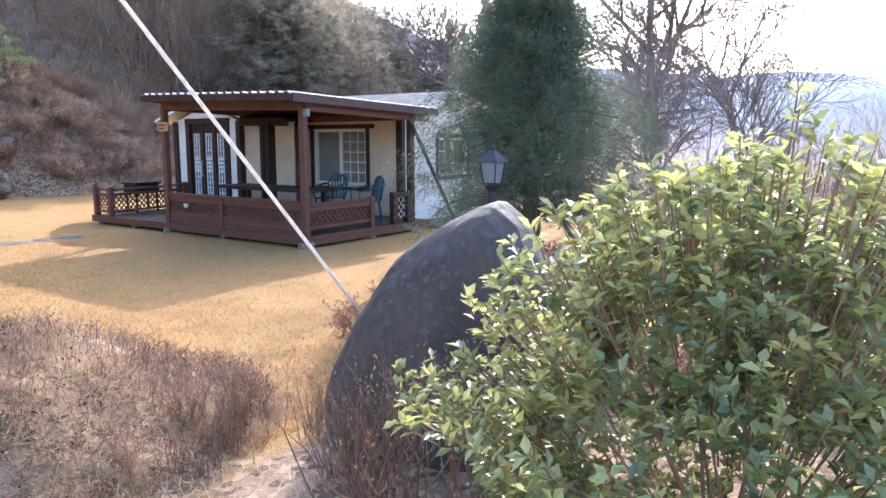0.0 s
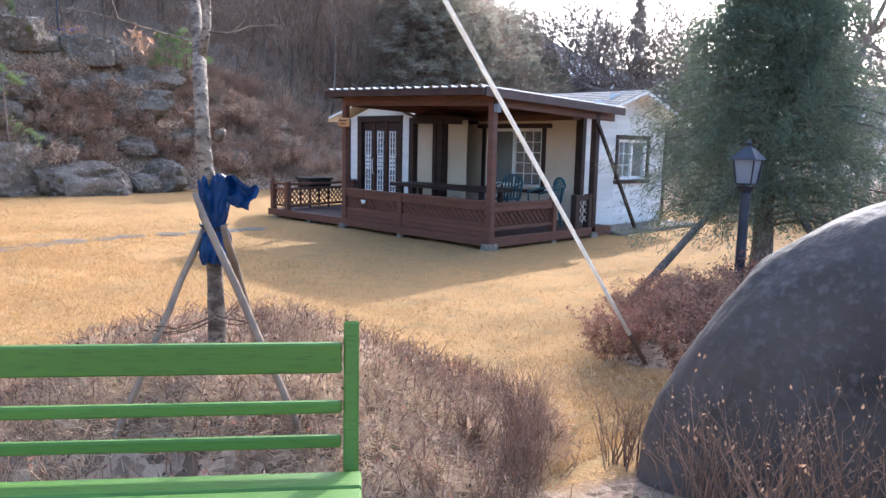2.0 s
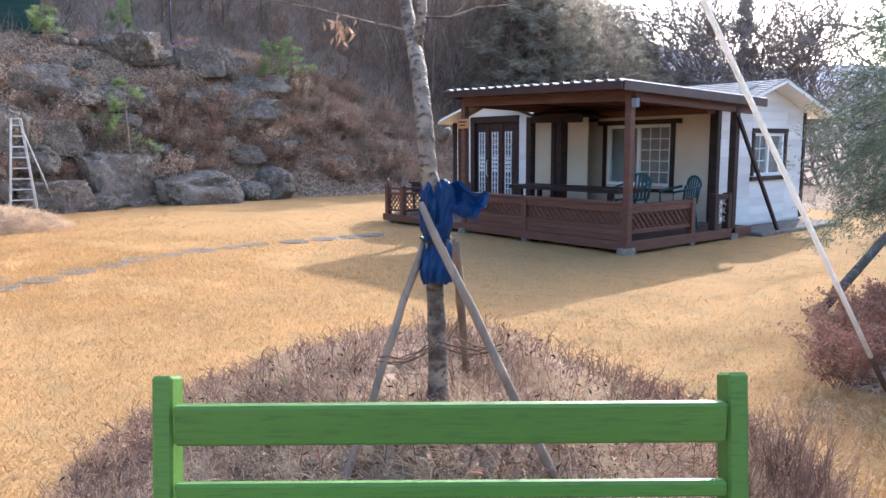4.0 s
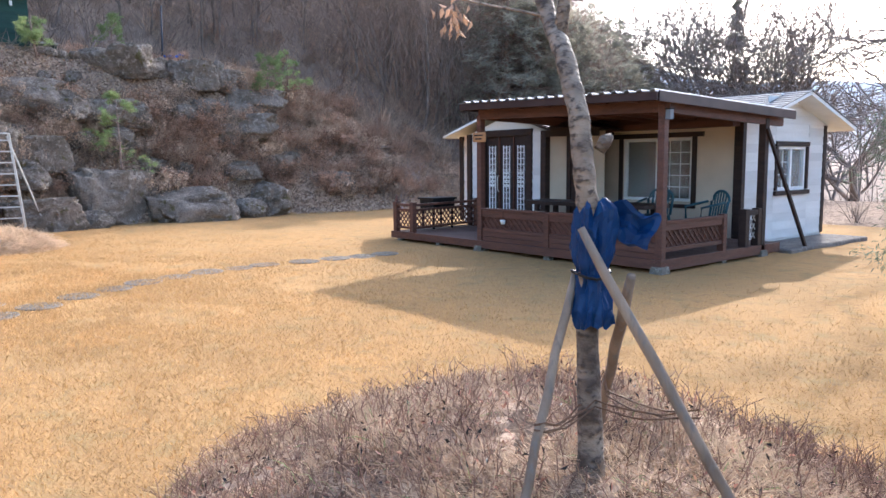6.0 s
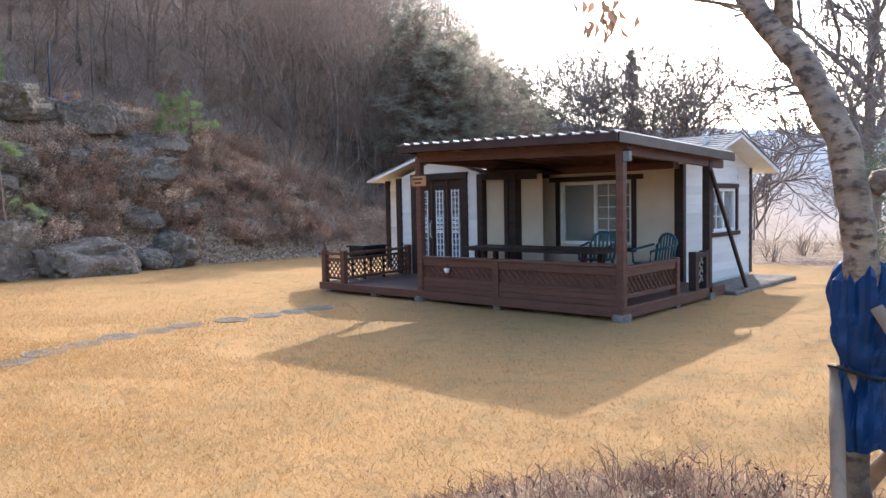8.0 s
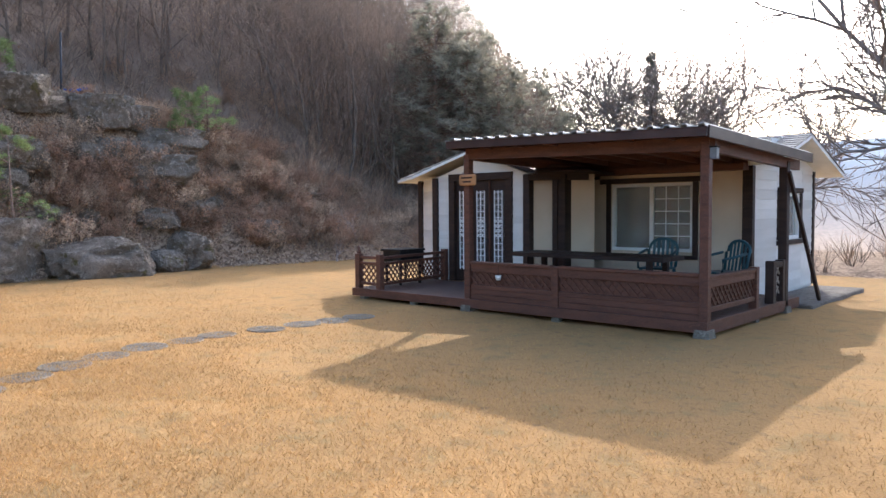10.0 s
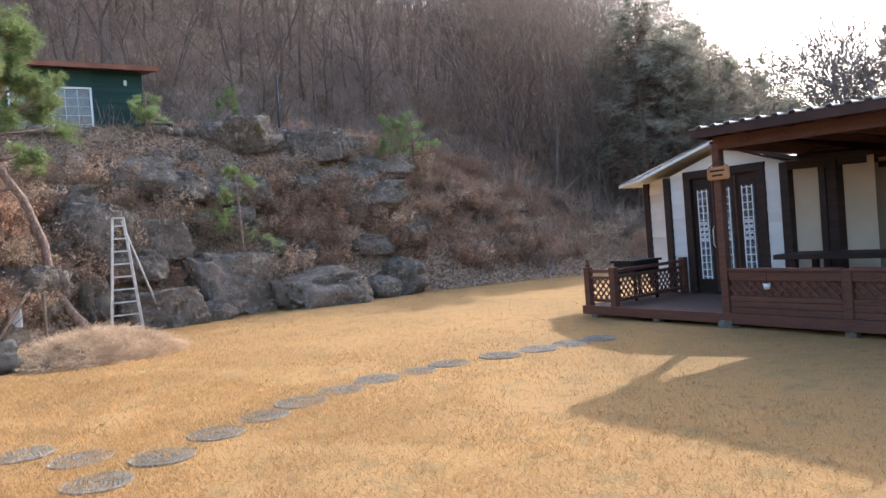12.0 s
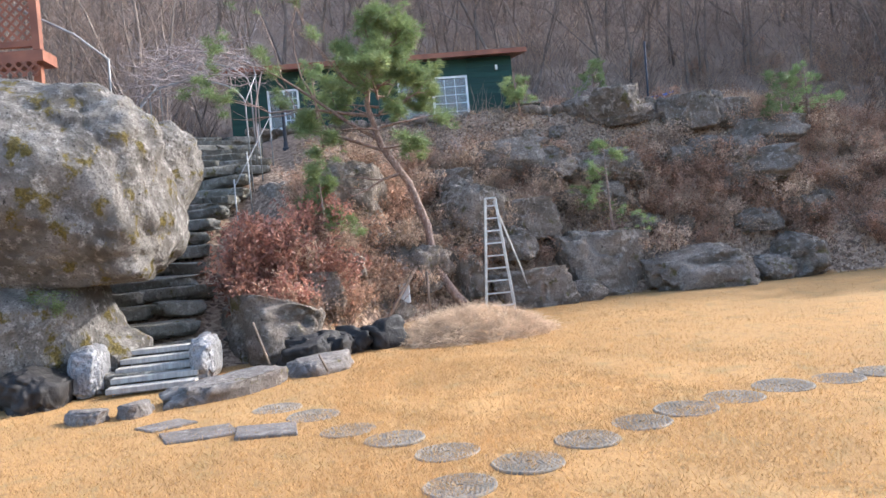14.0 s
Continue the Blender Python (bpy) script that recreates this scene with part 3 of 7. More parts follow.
def build_cabin():
    cab = thing("cabin", "small white and beige weekend cabin with dark brown trim", "cabin")
    X0, X1, Y0, Y1 = -4.25, 3.03, 3.39, 6.62
    zt = 2.24
    # walls, the front one with an opening for its window
    def wall(lo, hi, mat, label=""):
        return box("wall", lo, hi, mat, cab, label, 0)
    wx0, wx1, wz0, wz1 = 0.54, 2.07, 0.81, 2.0
    wall((X0, Y0, 0.05), (wx0, Y0 + 0.14, zt), M["stucco"], "beige stucco wall under the porch roof")
    wall((wx1, Y0, 0.05), (X1, Y0 + 0.14, zt), M["stucco"])
    wall((wx0, Y0, 0.05), (wx1, Y0 + 0.14, wz0), M["stucco"])
    wall((wx0, Y0, wz1), (wx1, Y0 + 0.14, zt), M["stucco"])
    window(cab, "x", Y0 + 0.05, wx0, wx1, wz0, wz1, -1)
    vy0, vy1, vz0, vz1 = 4.66, 5.80, 1.0, 1.82
    wall((X1 - 0.14, Y0 + 0.14, 0.05), (X1, vy0, zt), M["siding"])
    wall((X1 - 0.14, vy1, 0.05), (X1, Y1, zt), M["siding"])
    wall((X1 - 0.14, vy0, 0.05), (X1, vy1, vz0), M["siding"])
    wall((X1 - 0.14, vy0, vz1), (X1, vy1, zt), M["siding"])
    window(cab, "y", X1 - 0.03, vy0, vy1, vz0, vz1, 1, 2, 2, 0.0)
    wall((X0, Y1 - 0.14, 0.05), (X1 - 0.14, Y1, zt), M["siding"])
    wall((X0, Y0 + 0.14, 0.05), (X0 + 0.14, Y1 - 0.14, zt), M["siding"])
    # siding on the gable end, board by board
    siding(cab, "y", X1, Y0 + 0.1, vy0 - 0.1, 0.1, zt, 1)
    siding(cab, "y", X1, vy1 + 0.1, Y1 - 0.08, 0.1, zt, 1)
    siding(cab, "y", X1, vy0 - 0.1, vy1 + 0.1, 0.1, vz0 - 0.08, 1)
    siding(cab, "y", X1, vy0 - 0.1, vy1 + 0.1, vz1 + 0.1, zt, 1)
    mid, rise = 5.0, 0.62
    siding(cab, "y", X1, Y0, Y1, zt, 2.78, 1, lambda z: (mid - (2.84 - z) / 0.33 + 0.1, mid + (2.84 - z) / 0.33 - 0.1))
    gv = [(X1, Y0, zt), (X1, Y1, zt), (X1, mid, 2.76), (X1 - 0.1, Y0, zt), (X1 - 0.1, Y1, zt), (X1 - 0.1, mid, 2.76)]
    link_mesh("gable", gv, [(0, 1, 2), (5, 4, 3), (0, 3, 4, 1), (1, 4, 5, 2), (2, 5, 3, 0)], M["siding"], cab)
    # brown trims
    for lo, hi in (((X1 - 0.13, Y0 - 0.03, 0.1), (X1 + 0.035, Y0 + 0.09, zt)), ((X1 - 0.02, Y1 - 0.09, 0.1), (X1 + 0.035, Y1 + 0.03, zt)),
                   ((X0 - 0.03, Y0 - 0.035, 0.1), (X0 + 0.11, Y0 - 0.002, zt)),
                   ((X1 + 0.002, vy0 - 0.1, vz1 + 0.005), (X1 + 0.05, vy1 + 0.1, vz1 + 0.09)), ((X1 + 0.002, vy0 - 0.12, vz0 - 0.09), (X1 + 0.07, vy1 + 0.12, vz0 - 0.01)),
                   ((X1 + 0.002, vy0 - 0.09, vz0), (X1 + 0.04, vy0 - 0.005, vz1)), ((X1 + 0.002, vy1 + 0.005, vz0), (X1 + 0.04, vy1 + 0.09, vz1)),
                   ((wx0 - 0.22, Y0 - 0.06, wz1 + 0.01), (wx1 + 0.24, Y0 - 0.002, wz1 + 0.1)), ((wx0 - 0.1, Y0 - 0.035, wz0 - 0.05), (wx0 - 0.005, Y0 - 0.002, wz1 + 0.01)),
                   ((wx1 + 0.005, Y0 - 0.035, wz0 - 0.05), (wx1 + 0.1, Y0 - 0.002, wz1 + 0.01)), ((wx0 - 0.1, Y0 - 0.05, wz0 - 0.12), (wx1 + 0.1, Y0 - 0.002, wz0 - 0.05)),
                   ((-0.2, Y0 - 0.035, 2.1), (0.3, Y0 - 0.002, 2.19))):
        box("trim", lo, hi, M["wood_dark"], cab, "", 0.006)
    # white siding strip left of the bay
    siding(cab, "x", Y0, X0 + 0.11, -3.82, 0.1, zt, -1)
    # main roof: two slopes laid in courses
    rx0, rx1 = X0 - 0.35, 3.46
    for y_e, sgn in ((3.3, 1), (7.05, -1)):
        ez = 2.30 if sgn > 0 else 2.2
        slope = Vector((0, mid - y_e, 2.82 - ez))
        n = Vector((0, -slope.z * sgn, slope.y * sgn)).normalized() if sgn > 0 else Vector((0, slope.z, -slope.y)).normalized()
        if n.z < 0:
            n = -n
        base = [Vector((rx0, y_e, ez)), Vector((rx1, y_e, ez)), Vector((rx1, mid, 2.82)), Vector((rx0, mid, 2.82))]
        v = base + [p - n * 0.07 for p in base]
        link_mesh("roof", v, [(0, 1, 2, 3), (7, 6, 5, 4), (0, 4, 5, 1), (1, 5, 6, 2), (2, 6, 7, 3), (3, 7, 4, 0)], M["white"], cab, "white boarded roof underside and barge boards")
        K = 11
        for k in range(K):
            a = base[0] + slope * (k / K) + n * 0.014
            b = base[0] + slope * ((k + 1.12) / K) + n * 0.006
            L = Vector((rx1 - rx0 + 0.02, 0, 0))
            q = [a, a + L, b + L, b]
            v = q + [p - n * 0.012 for p in q]
            link_mesh("shingle_course", v, [(0, 1, 2, 3), (7, 6, 5, 4), (0, 4, 5, 1), (1, 5, 6, 2), (2, 6, 7, 3), (3, 7, 4, 0)], M["shingle"], cab)
    # entrance bay: a front with the door and two canted sides, under a small roof
    bx0, bx1, by = -2.62, -0.40, 2.10
    def canted(p, q, mat, boards):
        p, q = Vector((*p, 0)), Vector((*q, 0))
        d = q - p
        n = Vector((d.y, -d.x, 0)).normalized()
        if n.y > 0:
            n = -n
        v = [p + Vector((0, 0, DECK)), q + Vector((0, 0, DECK)), q + Vector((0, 0, 2.2)), p + Vector((0, 0, 2.2))]
        v += [a - n * 0.1 for a in v]
        link_mesh("wall", v, [(0, 1, 2, 3), (7, 6, 5, 4), (0, 4, 5, 1), (1, 5, 6, 2), (2, 6, 7, 3), (3, 7, 4, 0)], mat, cab)
        z = DECK
        while boards and z < 2.1:
            a, c = p + n * 0.022, q + n * 0.022
            e, g = p + n * 0.008, q + n * 0.008
            vv = [a + Vector((0, 0, z)), c + Vector((0, 0, z)), g + Vector((0, 0, z + 0.16)), e + Vector((0, 0, z + 0.16)), p + Vector((0, 0, z)), q + Vector((0, 0, z))]
            link_mesh("siding_board", vv, [(0, 1, 2, 3), (4, 5, 1, 0), (0, 3, 4), (1, 5, 2)], M["siding"], cab)
            z += 0.16
        return n
    canted((bx0, by), (-3.80, 2.93), M["siding"], True)
    canted((bx1, by), (0.55, 2.77), M["stucco"], False)
    box("wall", (-3.80, 2.93, DECK), (-3.70, Y0 - 0.03, 2.2), M["siding"], cab, "", 0)
    box("wall", (bx0, by, DECK), (-2.27, by + 0.1, 2.2), M["siding"], cab, "", 0)
    box("wall", (-0.73, by, DECK), (bx1, by + 0.1, 2.2), M["siding"], cab, "", 0)
    siding(cab, "x", by, bx0 + 0.06, -2.27, DECK, 2.2, -1)
    siding(cab, "x", by, -0.73, bx1 - 0.06, DECK, 2.2, -1)
    for x, y, w in ((bx0 - 0.01, by - 0.01, 0.06), (bx1 + 0.01, by - 0.01, 0.07), (-3.82, 2.90, 0.06), (0.12, 2.44, 0.10), (0.02, 2.36, 0.05)):
        box("trim", (x - w, y - w, DECK), (x + w, y + w, 2.19), M["wood_dark"], cab, "", 0.005)
    beam("trim", (-0.35, 2.02, 2.13), (0.5, 2.66, 2.13), 0.07, 0.12, M["wood_dark"], cab)
    ax, zap = -1.45, 2.66
    gv = [(bx0, by, 2.2), (bx1, by, 2.2), (ax, by, zap - 0.10), (bx0, by + 0.1, 2.2), (bx1, by + 0.1, 2.2), (ax, by + 0.1, zap - 0.10)]
    link_mesh("gable", gv, [(0, 1, 2), (5, 4, 3), (0, 3, 4, 1), (1, 4, 5, 2), (2, 5, 3, 0)], M["siding"], cab)
    for e0, e1 in (((-2.98, 1.75, 2.22), (-4.55, 2.88, 2.22)), ((0.05, 1.75, 2.2), (0.75, 2.35, 2.2))):
        p = [Vector(e0), Vector((ax, 1.75, zap)), Vector((ax, 4.0, zap)), Vector((e1[0], 4.0, e1[2])), Vector(e1)]
        fs = [(0, 1, 4), (1, 2, 4), (2, 3, 4), (9, 6, 5), (9, 7, 6), (9, 8, 7)] + [(k, (k + 1) % 5, (k + 1) % 5 + 5, k + 5) for k in range(5)]
        link_mesh("roof", p + [q + Vector((0, 0, -0.045)) for q in p], fs, M["white"] if e0[0] < -1 else M["wood_dark"], cab)
        for k in range(6):
            lo, hi = k / 6, (k + 1.1) / 6
            def on(c0, t, dz):
                return Vector(e0 if c0 == 0 else e1).lerp(Vector((ax, 1.75, zap)), t) + Vector((0, 0, dz))
            q = [on(0, lo, 0.026), on(1, lo, 0.026), on(1, min(hi, 0.98), 0.012), on(0, min(hi, 0.98), 0.012)]
            v = q + [a + Vector((0, 0, -0.012)) for a in q]
            link_mesh("shingle_course", v, [(0, 1, 2), (0, 2, 3), (6, 5, 4), (7, 6, 4), (0, 4, 5, 1), (1, 5, 6, 2), (2, 6, 7, 3), (3, 7, 4, 0)], M["shingle"] if e0[0] < -1 else M["roof_brown"], cab)
    # double door with white iron grilles
    door = box("door", (-2.25, by + 0.03, DECK), (-0.75, by + 0.07, 2.2), M["wood_dark"], cab, "dark brown double door with white iron grilles")
    for lo, hi in (((-2.27, by - 0.05, DECK), (-2.13, by + 0.028, 2.12)), ((-0.87, by - 0.05, DECK), (-0.73, by + 0.028, 2.12)), ((-2.27, by - 0.055, 2.12), (-0.73, by + 0.028, 2.25))):
        box("door_frame", lo, hi, M["wood_dark"], door)
    for i, cx in enumerate((-1.93, -1.5, -1.08)):
        pn = box("pane", (cx - 0.115, by + 0.018, 0.42), (cx + 0.115, by + 0.028, 1.92), M["glass"], door)
        pn.visible_shadow = False
        bm = bmesh.new()
        for gx in (-0.09, 0.0, 0.09):
            bm_box((cx + gx - 0.006, by - 0.004, 0.42), (cx + gx + 0.006, by + 0.008, 1.92), 0, bm)
        for k in range(13):
            z = 0.46 + k * 0.119
            if 5 <= k <= 7:
                continue
            bm_box((cx - 0.1, by - 0.002, z - 0.006), (cx + 0.1, by + 0.010, z + 0.006), 0, bm)
        for k in range(4):
            for s in (-1, 1):
                z = 1.08 + k * 0.09
                m = Matrix.Translation((cx + s * 0.045, by, z)) @ Matrix.Rotation(radians(45), 4, "Y") @ Matrix.Diagonal((0.075, 0.012, 0.012, 1))
                bmesh.ops.create_cube(bm, size=1.0, matrix=m)
                m = Matrix.Translation((cx + s * 0.045, by, z)) @ Matrix.Rotation(radians(-45), 4, "Y") @ Matrix.Diagonal((0.075, 0.012, 0.012, 1))
                bmesh.ops.create_cube(bm, size=1.0, matrix=m)
        part("grille", bm, M["white"], door, "white scrolled iron grille")
        if i < 2:
            box("stile", (cx + 0.205, by - 0.012, DECK + 0.02), (cx + 0.225, by + 0.028, 2.1), M["wood_red"], door)
    tube("door_handle", [(-1.72, by - 0.01, 0.95), (-1.72, by - 0.05, 1.0), (-1.72, by - 0.05, 1.25), (-1.72, by - 0.01, 1.3)], 0.012, M["steel"], door, "steel pull handle")
    box("plinth", (X0 + 0.02, Y0 + 0.02, -0.1), (X1 - 0.02, Y1 - 0.02, 0.05), M["concrete"], cab, "concrete plinth")
    return cab


def build_deck():
    dk = thing("deck", "red-brown stained timber deck on small stone footings", "deck")
    # boards
    bme = bpy.data.meshes.new("deck_board")
    bm = bm_box((-2.62, -0.047, -0.025), (3.72, 0.047, 0.0), 0.004)
    bm.to_mesh(bme)
    bm.free()
    bme.materials.append(M["deck"])
    y = 0.02
    while y < 2.02:
        shared("deck_board", bme, pose(0, y, DECK + random.uniform(-0.002, 0.002)), dk)
        y += 0.1
    bm2 = bm_box((-0.40, -0.047, -0.025), (3.72, 0.047, 0.0), 0.004)
    b2 = bpy.data.meshes.new("deck_board")
    bm2.to_mesh(b2)
    bm2.free()
    b2.materials.append(M["deck"])
    while y < 3.36:
        shared("deck_board", b2, pose(0, y, DECK + random.uniform(-0.002, 0.002)), dk)
        y += 0.1
    # fascia boards and skirt
    box("fascia", (-2.68, -0.075, 0.06), (3.78, -0.035, DECK + 0.005), M["wood_red"], dk)
    box("fascia", (3.74, -0.035, 0.04), (3.78, 3.38, DECK + 0.005), M["wood_red"], dk)
    box("fascia", (-2.68, -0.035, 0.06), (-2.64, 2.4, DECK + 0.005), M["wood_red"], dk)
    box("joist", (-2.6, 0.25, 0.05), (3.7, 0.33, DECK - 0.03), M["wood_dark"], dk)
    box("joist", (-2.6, 1.6, 0.05), (3.7, 1.68, DECK - 0.03), M["wood_dark"], dk)
    for x in (-2.45, -1.2, 0.0, 1.6, 3.72):
        for y in (0.0, 1.6):
            if (x, y) in ((0.0, 0.0), (3.72, 0.0)):
                continue
            box("footing", (x - 0.06, y - 0.04, -0.08), (x + 0.06, y + 0.08, 0.06), M["step_stone"], dk)
    # front rail between the two porch posts
    for x in (1.6,):
        box("rail_post", (x - 0.055, -0.05, DECK), (x + 0.055, 0.05, 0.76), M["wood_red"], dk)
    for a, b in ((0.06, 1.545), (1.655, 3.66)):
        box("top_rail", (a, -0.055, 0.735), (b, 0.055, 0.775), M["wood_red"], dk)
        box("rail", (a, -0.03, 0.62), (b, 0.03, 0.732), M["wood_red"], dk)
        box("rail", (a, -0.03, 0.36), (b, 0.03, 0.42), M["wood_red"], dk)
        lattice("lattice_panel", (a, 0.0), (b, 0.0), 0.42, 0.62, M["wood_red"], dk)
        box("backing_board", (a, 0.018, 0.42), (b, 0.028, 0.62), M["wood_red"], dk)
        for k in range(2):
            box("skirt_board", (a, -0.028, 0.195 + k * 0.083), (b, 0.028, 0.274 + k * 0.083), M["wood_red"], dk)
    # side rail
    for y in (1.62,):
        box("rail_post", (3.665, y - 0.05, DECK), (3.775, y + 0.05, 0.76), M["wood_red"], dk)
    box("top_rail", (3.67, 0.06, 0.70), (3.77, 1.57, 0.74), M["wood_red"], dk)
    box("rail", (3.69, 0.06, 0.60), (3.75, 1.57, 0.697), M["wood_red"], dk)
    box("rail", (3.69, 0.06, 0.30), (3.75, 1.57, 0.36), M["wood_red"], dk)
    lattice("lattice_panel", (3.72, 0.06), (3.72, 1.57), 0.36, 0.60, M["wood_red"], dk)
    box("backing_board", (3.695, 0.06, 0.36), (3.705, 1.57, 0.60), M["wood_red"], dk)
    for y0, y1 in ((2.22, 2.34), (2.62, 2.72)):
        box("rail_post", (3.66, y0, DECK), (3.78, y1, 0.80), M["wood_dark"], dk)
    box("top_rail", (3.665, 2.343, 0.70), (3.775, 2.617, 0.78), M["wood_dark"], dk)
    lattice("lattice_panel", (3.72, 2.345), (3.72, 2.615), 0.30, 0.70, M["board_grey"], dk, 0.1, 0.02, 0.012, "white diamond lattice in a dark frame")
    # the open lattice rail at the entrance end
    for x, y in ((-2.57, 0.0), (-2.02, 0.0), (-2.36, 2.02)):
        box("rail_post", (x - 0.055, y - 0.05, DECK), (x + 0.055, y + 0.05, 0.80), M["wood_red"], dk)
    for p, q in (((-2.51, 0.0), (-2.08, 0.0)), ((-2.03, 0.052), (-2.35, 1.968))):
        lattice("lattice_panel", p, q, 0.30, 0.62, M["wood_red"], dk, 0.085, 0.024)
        for z, hh in ((0.74, 0.05), (0.64, 0.045), (0.28, 0.045)):
            beam("rail", (*p, z), (*q, z), 0.05, hh, M["wood_red"], dk)
    return dk


def build_porch_roof():
    pr = thing("porch_roof", "lean-to porch roof of corrugated sheet on red-brown posts", "porch roof")
    for x, y, zt, w in ((0.0, 0.0, 2.40, 0.055), (3.72, 0.0, 2.36, 0.055), (3.72, 2.8, 2.24, 0.06)):
        mat = M["wood_red"] if y < 1 else M["wood_dark"]
        post = box("post", (x - w, y - w, 0.10), (x + w, y + w, zt), mat, pr, "", 0.008)
        bm = bmesh.new()
        bmesh.ops.create_cone(bm, cap_ends=True, segments=4, radius1=0.17, radius2=0.125, depth=0.2, matrix=pose(x, y, 0.0, 0, 0, 45))
        part("footing", bm, M["step_stone"], post, "weathered stone footing")
    C = {"fl": Vector((-0.06, -0.43, 2.585)), "fr": Vector((3.90, -0.42, 2.49)), "br": Vector((3.90, 3.46, 2.362)), "bl": Vector((-0.06, 3.46, 2.455))}
    def at(u, v, dz):
        p = C["fl"].lerp(C["fr"], u).lerp(C["bl"].lerp(C["br"], u), v)
        return p + Vector((0, 0, dz))
    # corrugated sheet: trapezoid ribs that run front to back
    ribs = 19
    verts, faces = [], []
    prof = []
    for i in range(ribs):
        u = i / ribs
        prof += [(u, 0.0), (u + 0.55 / ribs, 0.0), (u + 0.65 / ribs, 0.03), (u + 0.90 / ribs, 0.03)]
    prof.append((1.0, 0.0))
    for v in (-0.012, 1.0):
        for dz in (0.0, -0.012):
            verts += [at(u, v, e + dz + 0.004) for u, e in prof]
    n = len(prof)
    for i in range(n - 1):
        faces += [(i, i + 1, 2 * n + i + 1, 2 * n + i), (n + i, 3 * n + i, 3 * n + i + 1, n + i + 1), (i, n + i, n + i + 1, i + 1), (2 * n + i, 2 * n + i + 1, 3 * n + i + 1, 3 * n + i)]
    link_mesh("corrugated_sheet", verts, faces, M["roof_galv"], pr, "pale corrugated sheet")
    beam("fascia", at(0, 0, -0.06), at(1, 0, -0.06), 0.03, 0.11, M["roof_brown"], pr, "dark brown fascia")
    beam("fascia", at(1, 0.008, -0.055), at(1, 1, -0.055), 0.03, 0.14, M["roof_brown"], pr)
    beam("fascia", at(0, 0.008, -0.055), at(0, 1, -0.055), 0.03, 0.12, M["roof_brown"], pr)
    beam("beam", at(0.01, 0.11, -0.16), at(0.985, 0.11, -0.16), 0.09, 0.16, M["wood_red"], pr)
    beam("beam", at(0.955, 0.135, -0.17), at(0.955, 0.97, -0.17), 0.09, 0.15, M["wood_red"], pr)
    beam("beam", at(0.02, 0.135, -0.17), at(0.02, 0.97, -0.17), 0.09, 0.15, M["wood_red"], pr)
    for i in range(1, 7):
        u = i / 7
        beam("rafter", at(u, 0.01, -0.06), at(u, 0.98, -0.06), 0.05, 0.09, M["wood_red"], pr)
    v = [at(0.01, 0.012, -0.016), at(0.99, 0.012, -0.016), at(0.99, 0.99, -0.016), at(0.01, 0.99, -0.016)]
    v += [p + Vector((0, 0, 0.01)) for p in v]
    link_mesh("soffit_board", v, [(3, 2, 1, 0), (4, 5, 6, 7), (0, 1, 5, 4), (1, 2, 6, 5), (2, 3, 7, 6), (3, 0, 4, 7)], M["wood_red"], pr)
    beam("brace", (3.80, 2.74, 2.08), (3.86, 4.15, 0.05), 0.05, 0.06, M["wood_dark"], pr, "leaning dark prop")
    beam("wall_plate", at(0.0, 0.955, -0.105), at(0.775, 0.955, -0.105), 0.06, 0.17, M["wood_red"], pr)
    box("wall_plate", (-0.40, 3.11, 2.16), (3.0, 3.385, 2.27), M["wood_red"], pr)
    lan = box("lantern", (3.785, -0.06, 2.14), (3.865, 0.02, 2.27), M["lamp_pane"], pr, "small frosted porch lantern")
    box("cap", (3.775, -0.07, 2.27), (3.875, 0.03, 2.29), M["iron"], lan)
    return pr


def build_chair(at, turn):
    c = thing("garden_chair", "moulded blue-green plastic garden chair on the deck", "chair", "chairs on the deck", at=at, turn=turn)
    bm = bm_box((-0.23, -0.23, 0.40), (0.23, 0.22, 0.43), 0.012)
    part("seat", bm, M["plastic"], c)
    for sx in (-1, 1):
        for sy in (-1, 1):
            beam("leg", (sx * 0.20, sy * 0.19, 0.40), (sx * 0.25, sy * 0.24, 0.0), 0.045, 0.045, M["plastic"], c)
        tube("armrest", [(sx * 0.25, 0.20, 0.70), (sx * 0.27, 0.0, 0.66), (sx * 0.25, -0.22, 0.62), (sx * 0.23, -0.22, 0.42)], 0.022, M["plastic"], c)
    pts = [(-0.22, 0.21, 0.42), (-0.24, 0.26, 0.70)]
    for k in range(9):
        a = math.pi * (1 - k / 8)
        pts.append((0.23 * math.cos(a), 0.29, 0.72 + 0.16 * math.sin(a)))
    pts += [(0.24, 0.26, 0.70), (0.22, 0.21, 0.42)]
    b = tube("backrest", pts, 0.024, M["plastic"], c)
    for k in range(-2, 3):
        x = k * 0.075
        zt = 0.72 + 0.16 * math.sqrt(max(0, 1 - (x / 0.23) ** 2))
        beam("slat", (x, 0.22, 0.43), (x, 0.288, zt), 0.045, 0.012, M["plastic"], b)
    return c


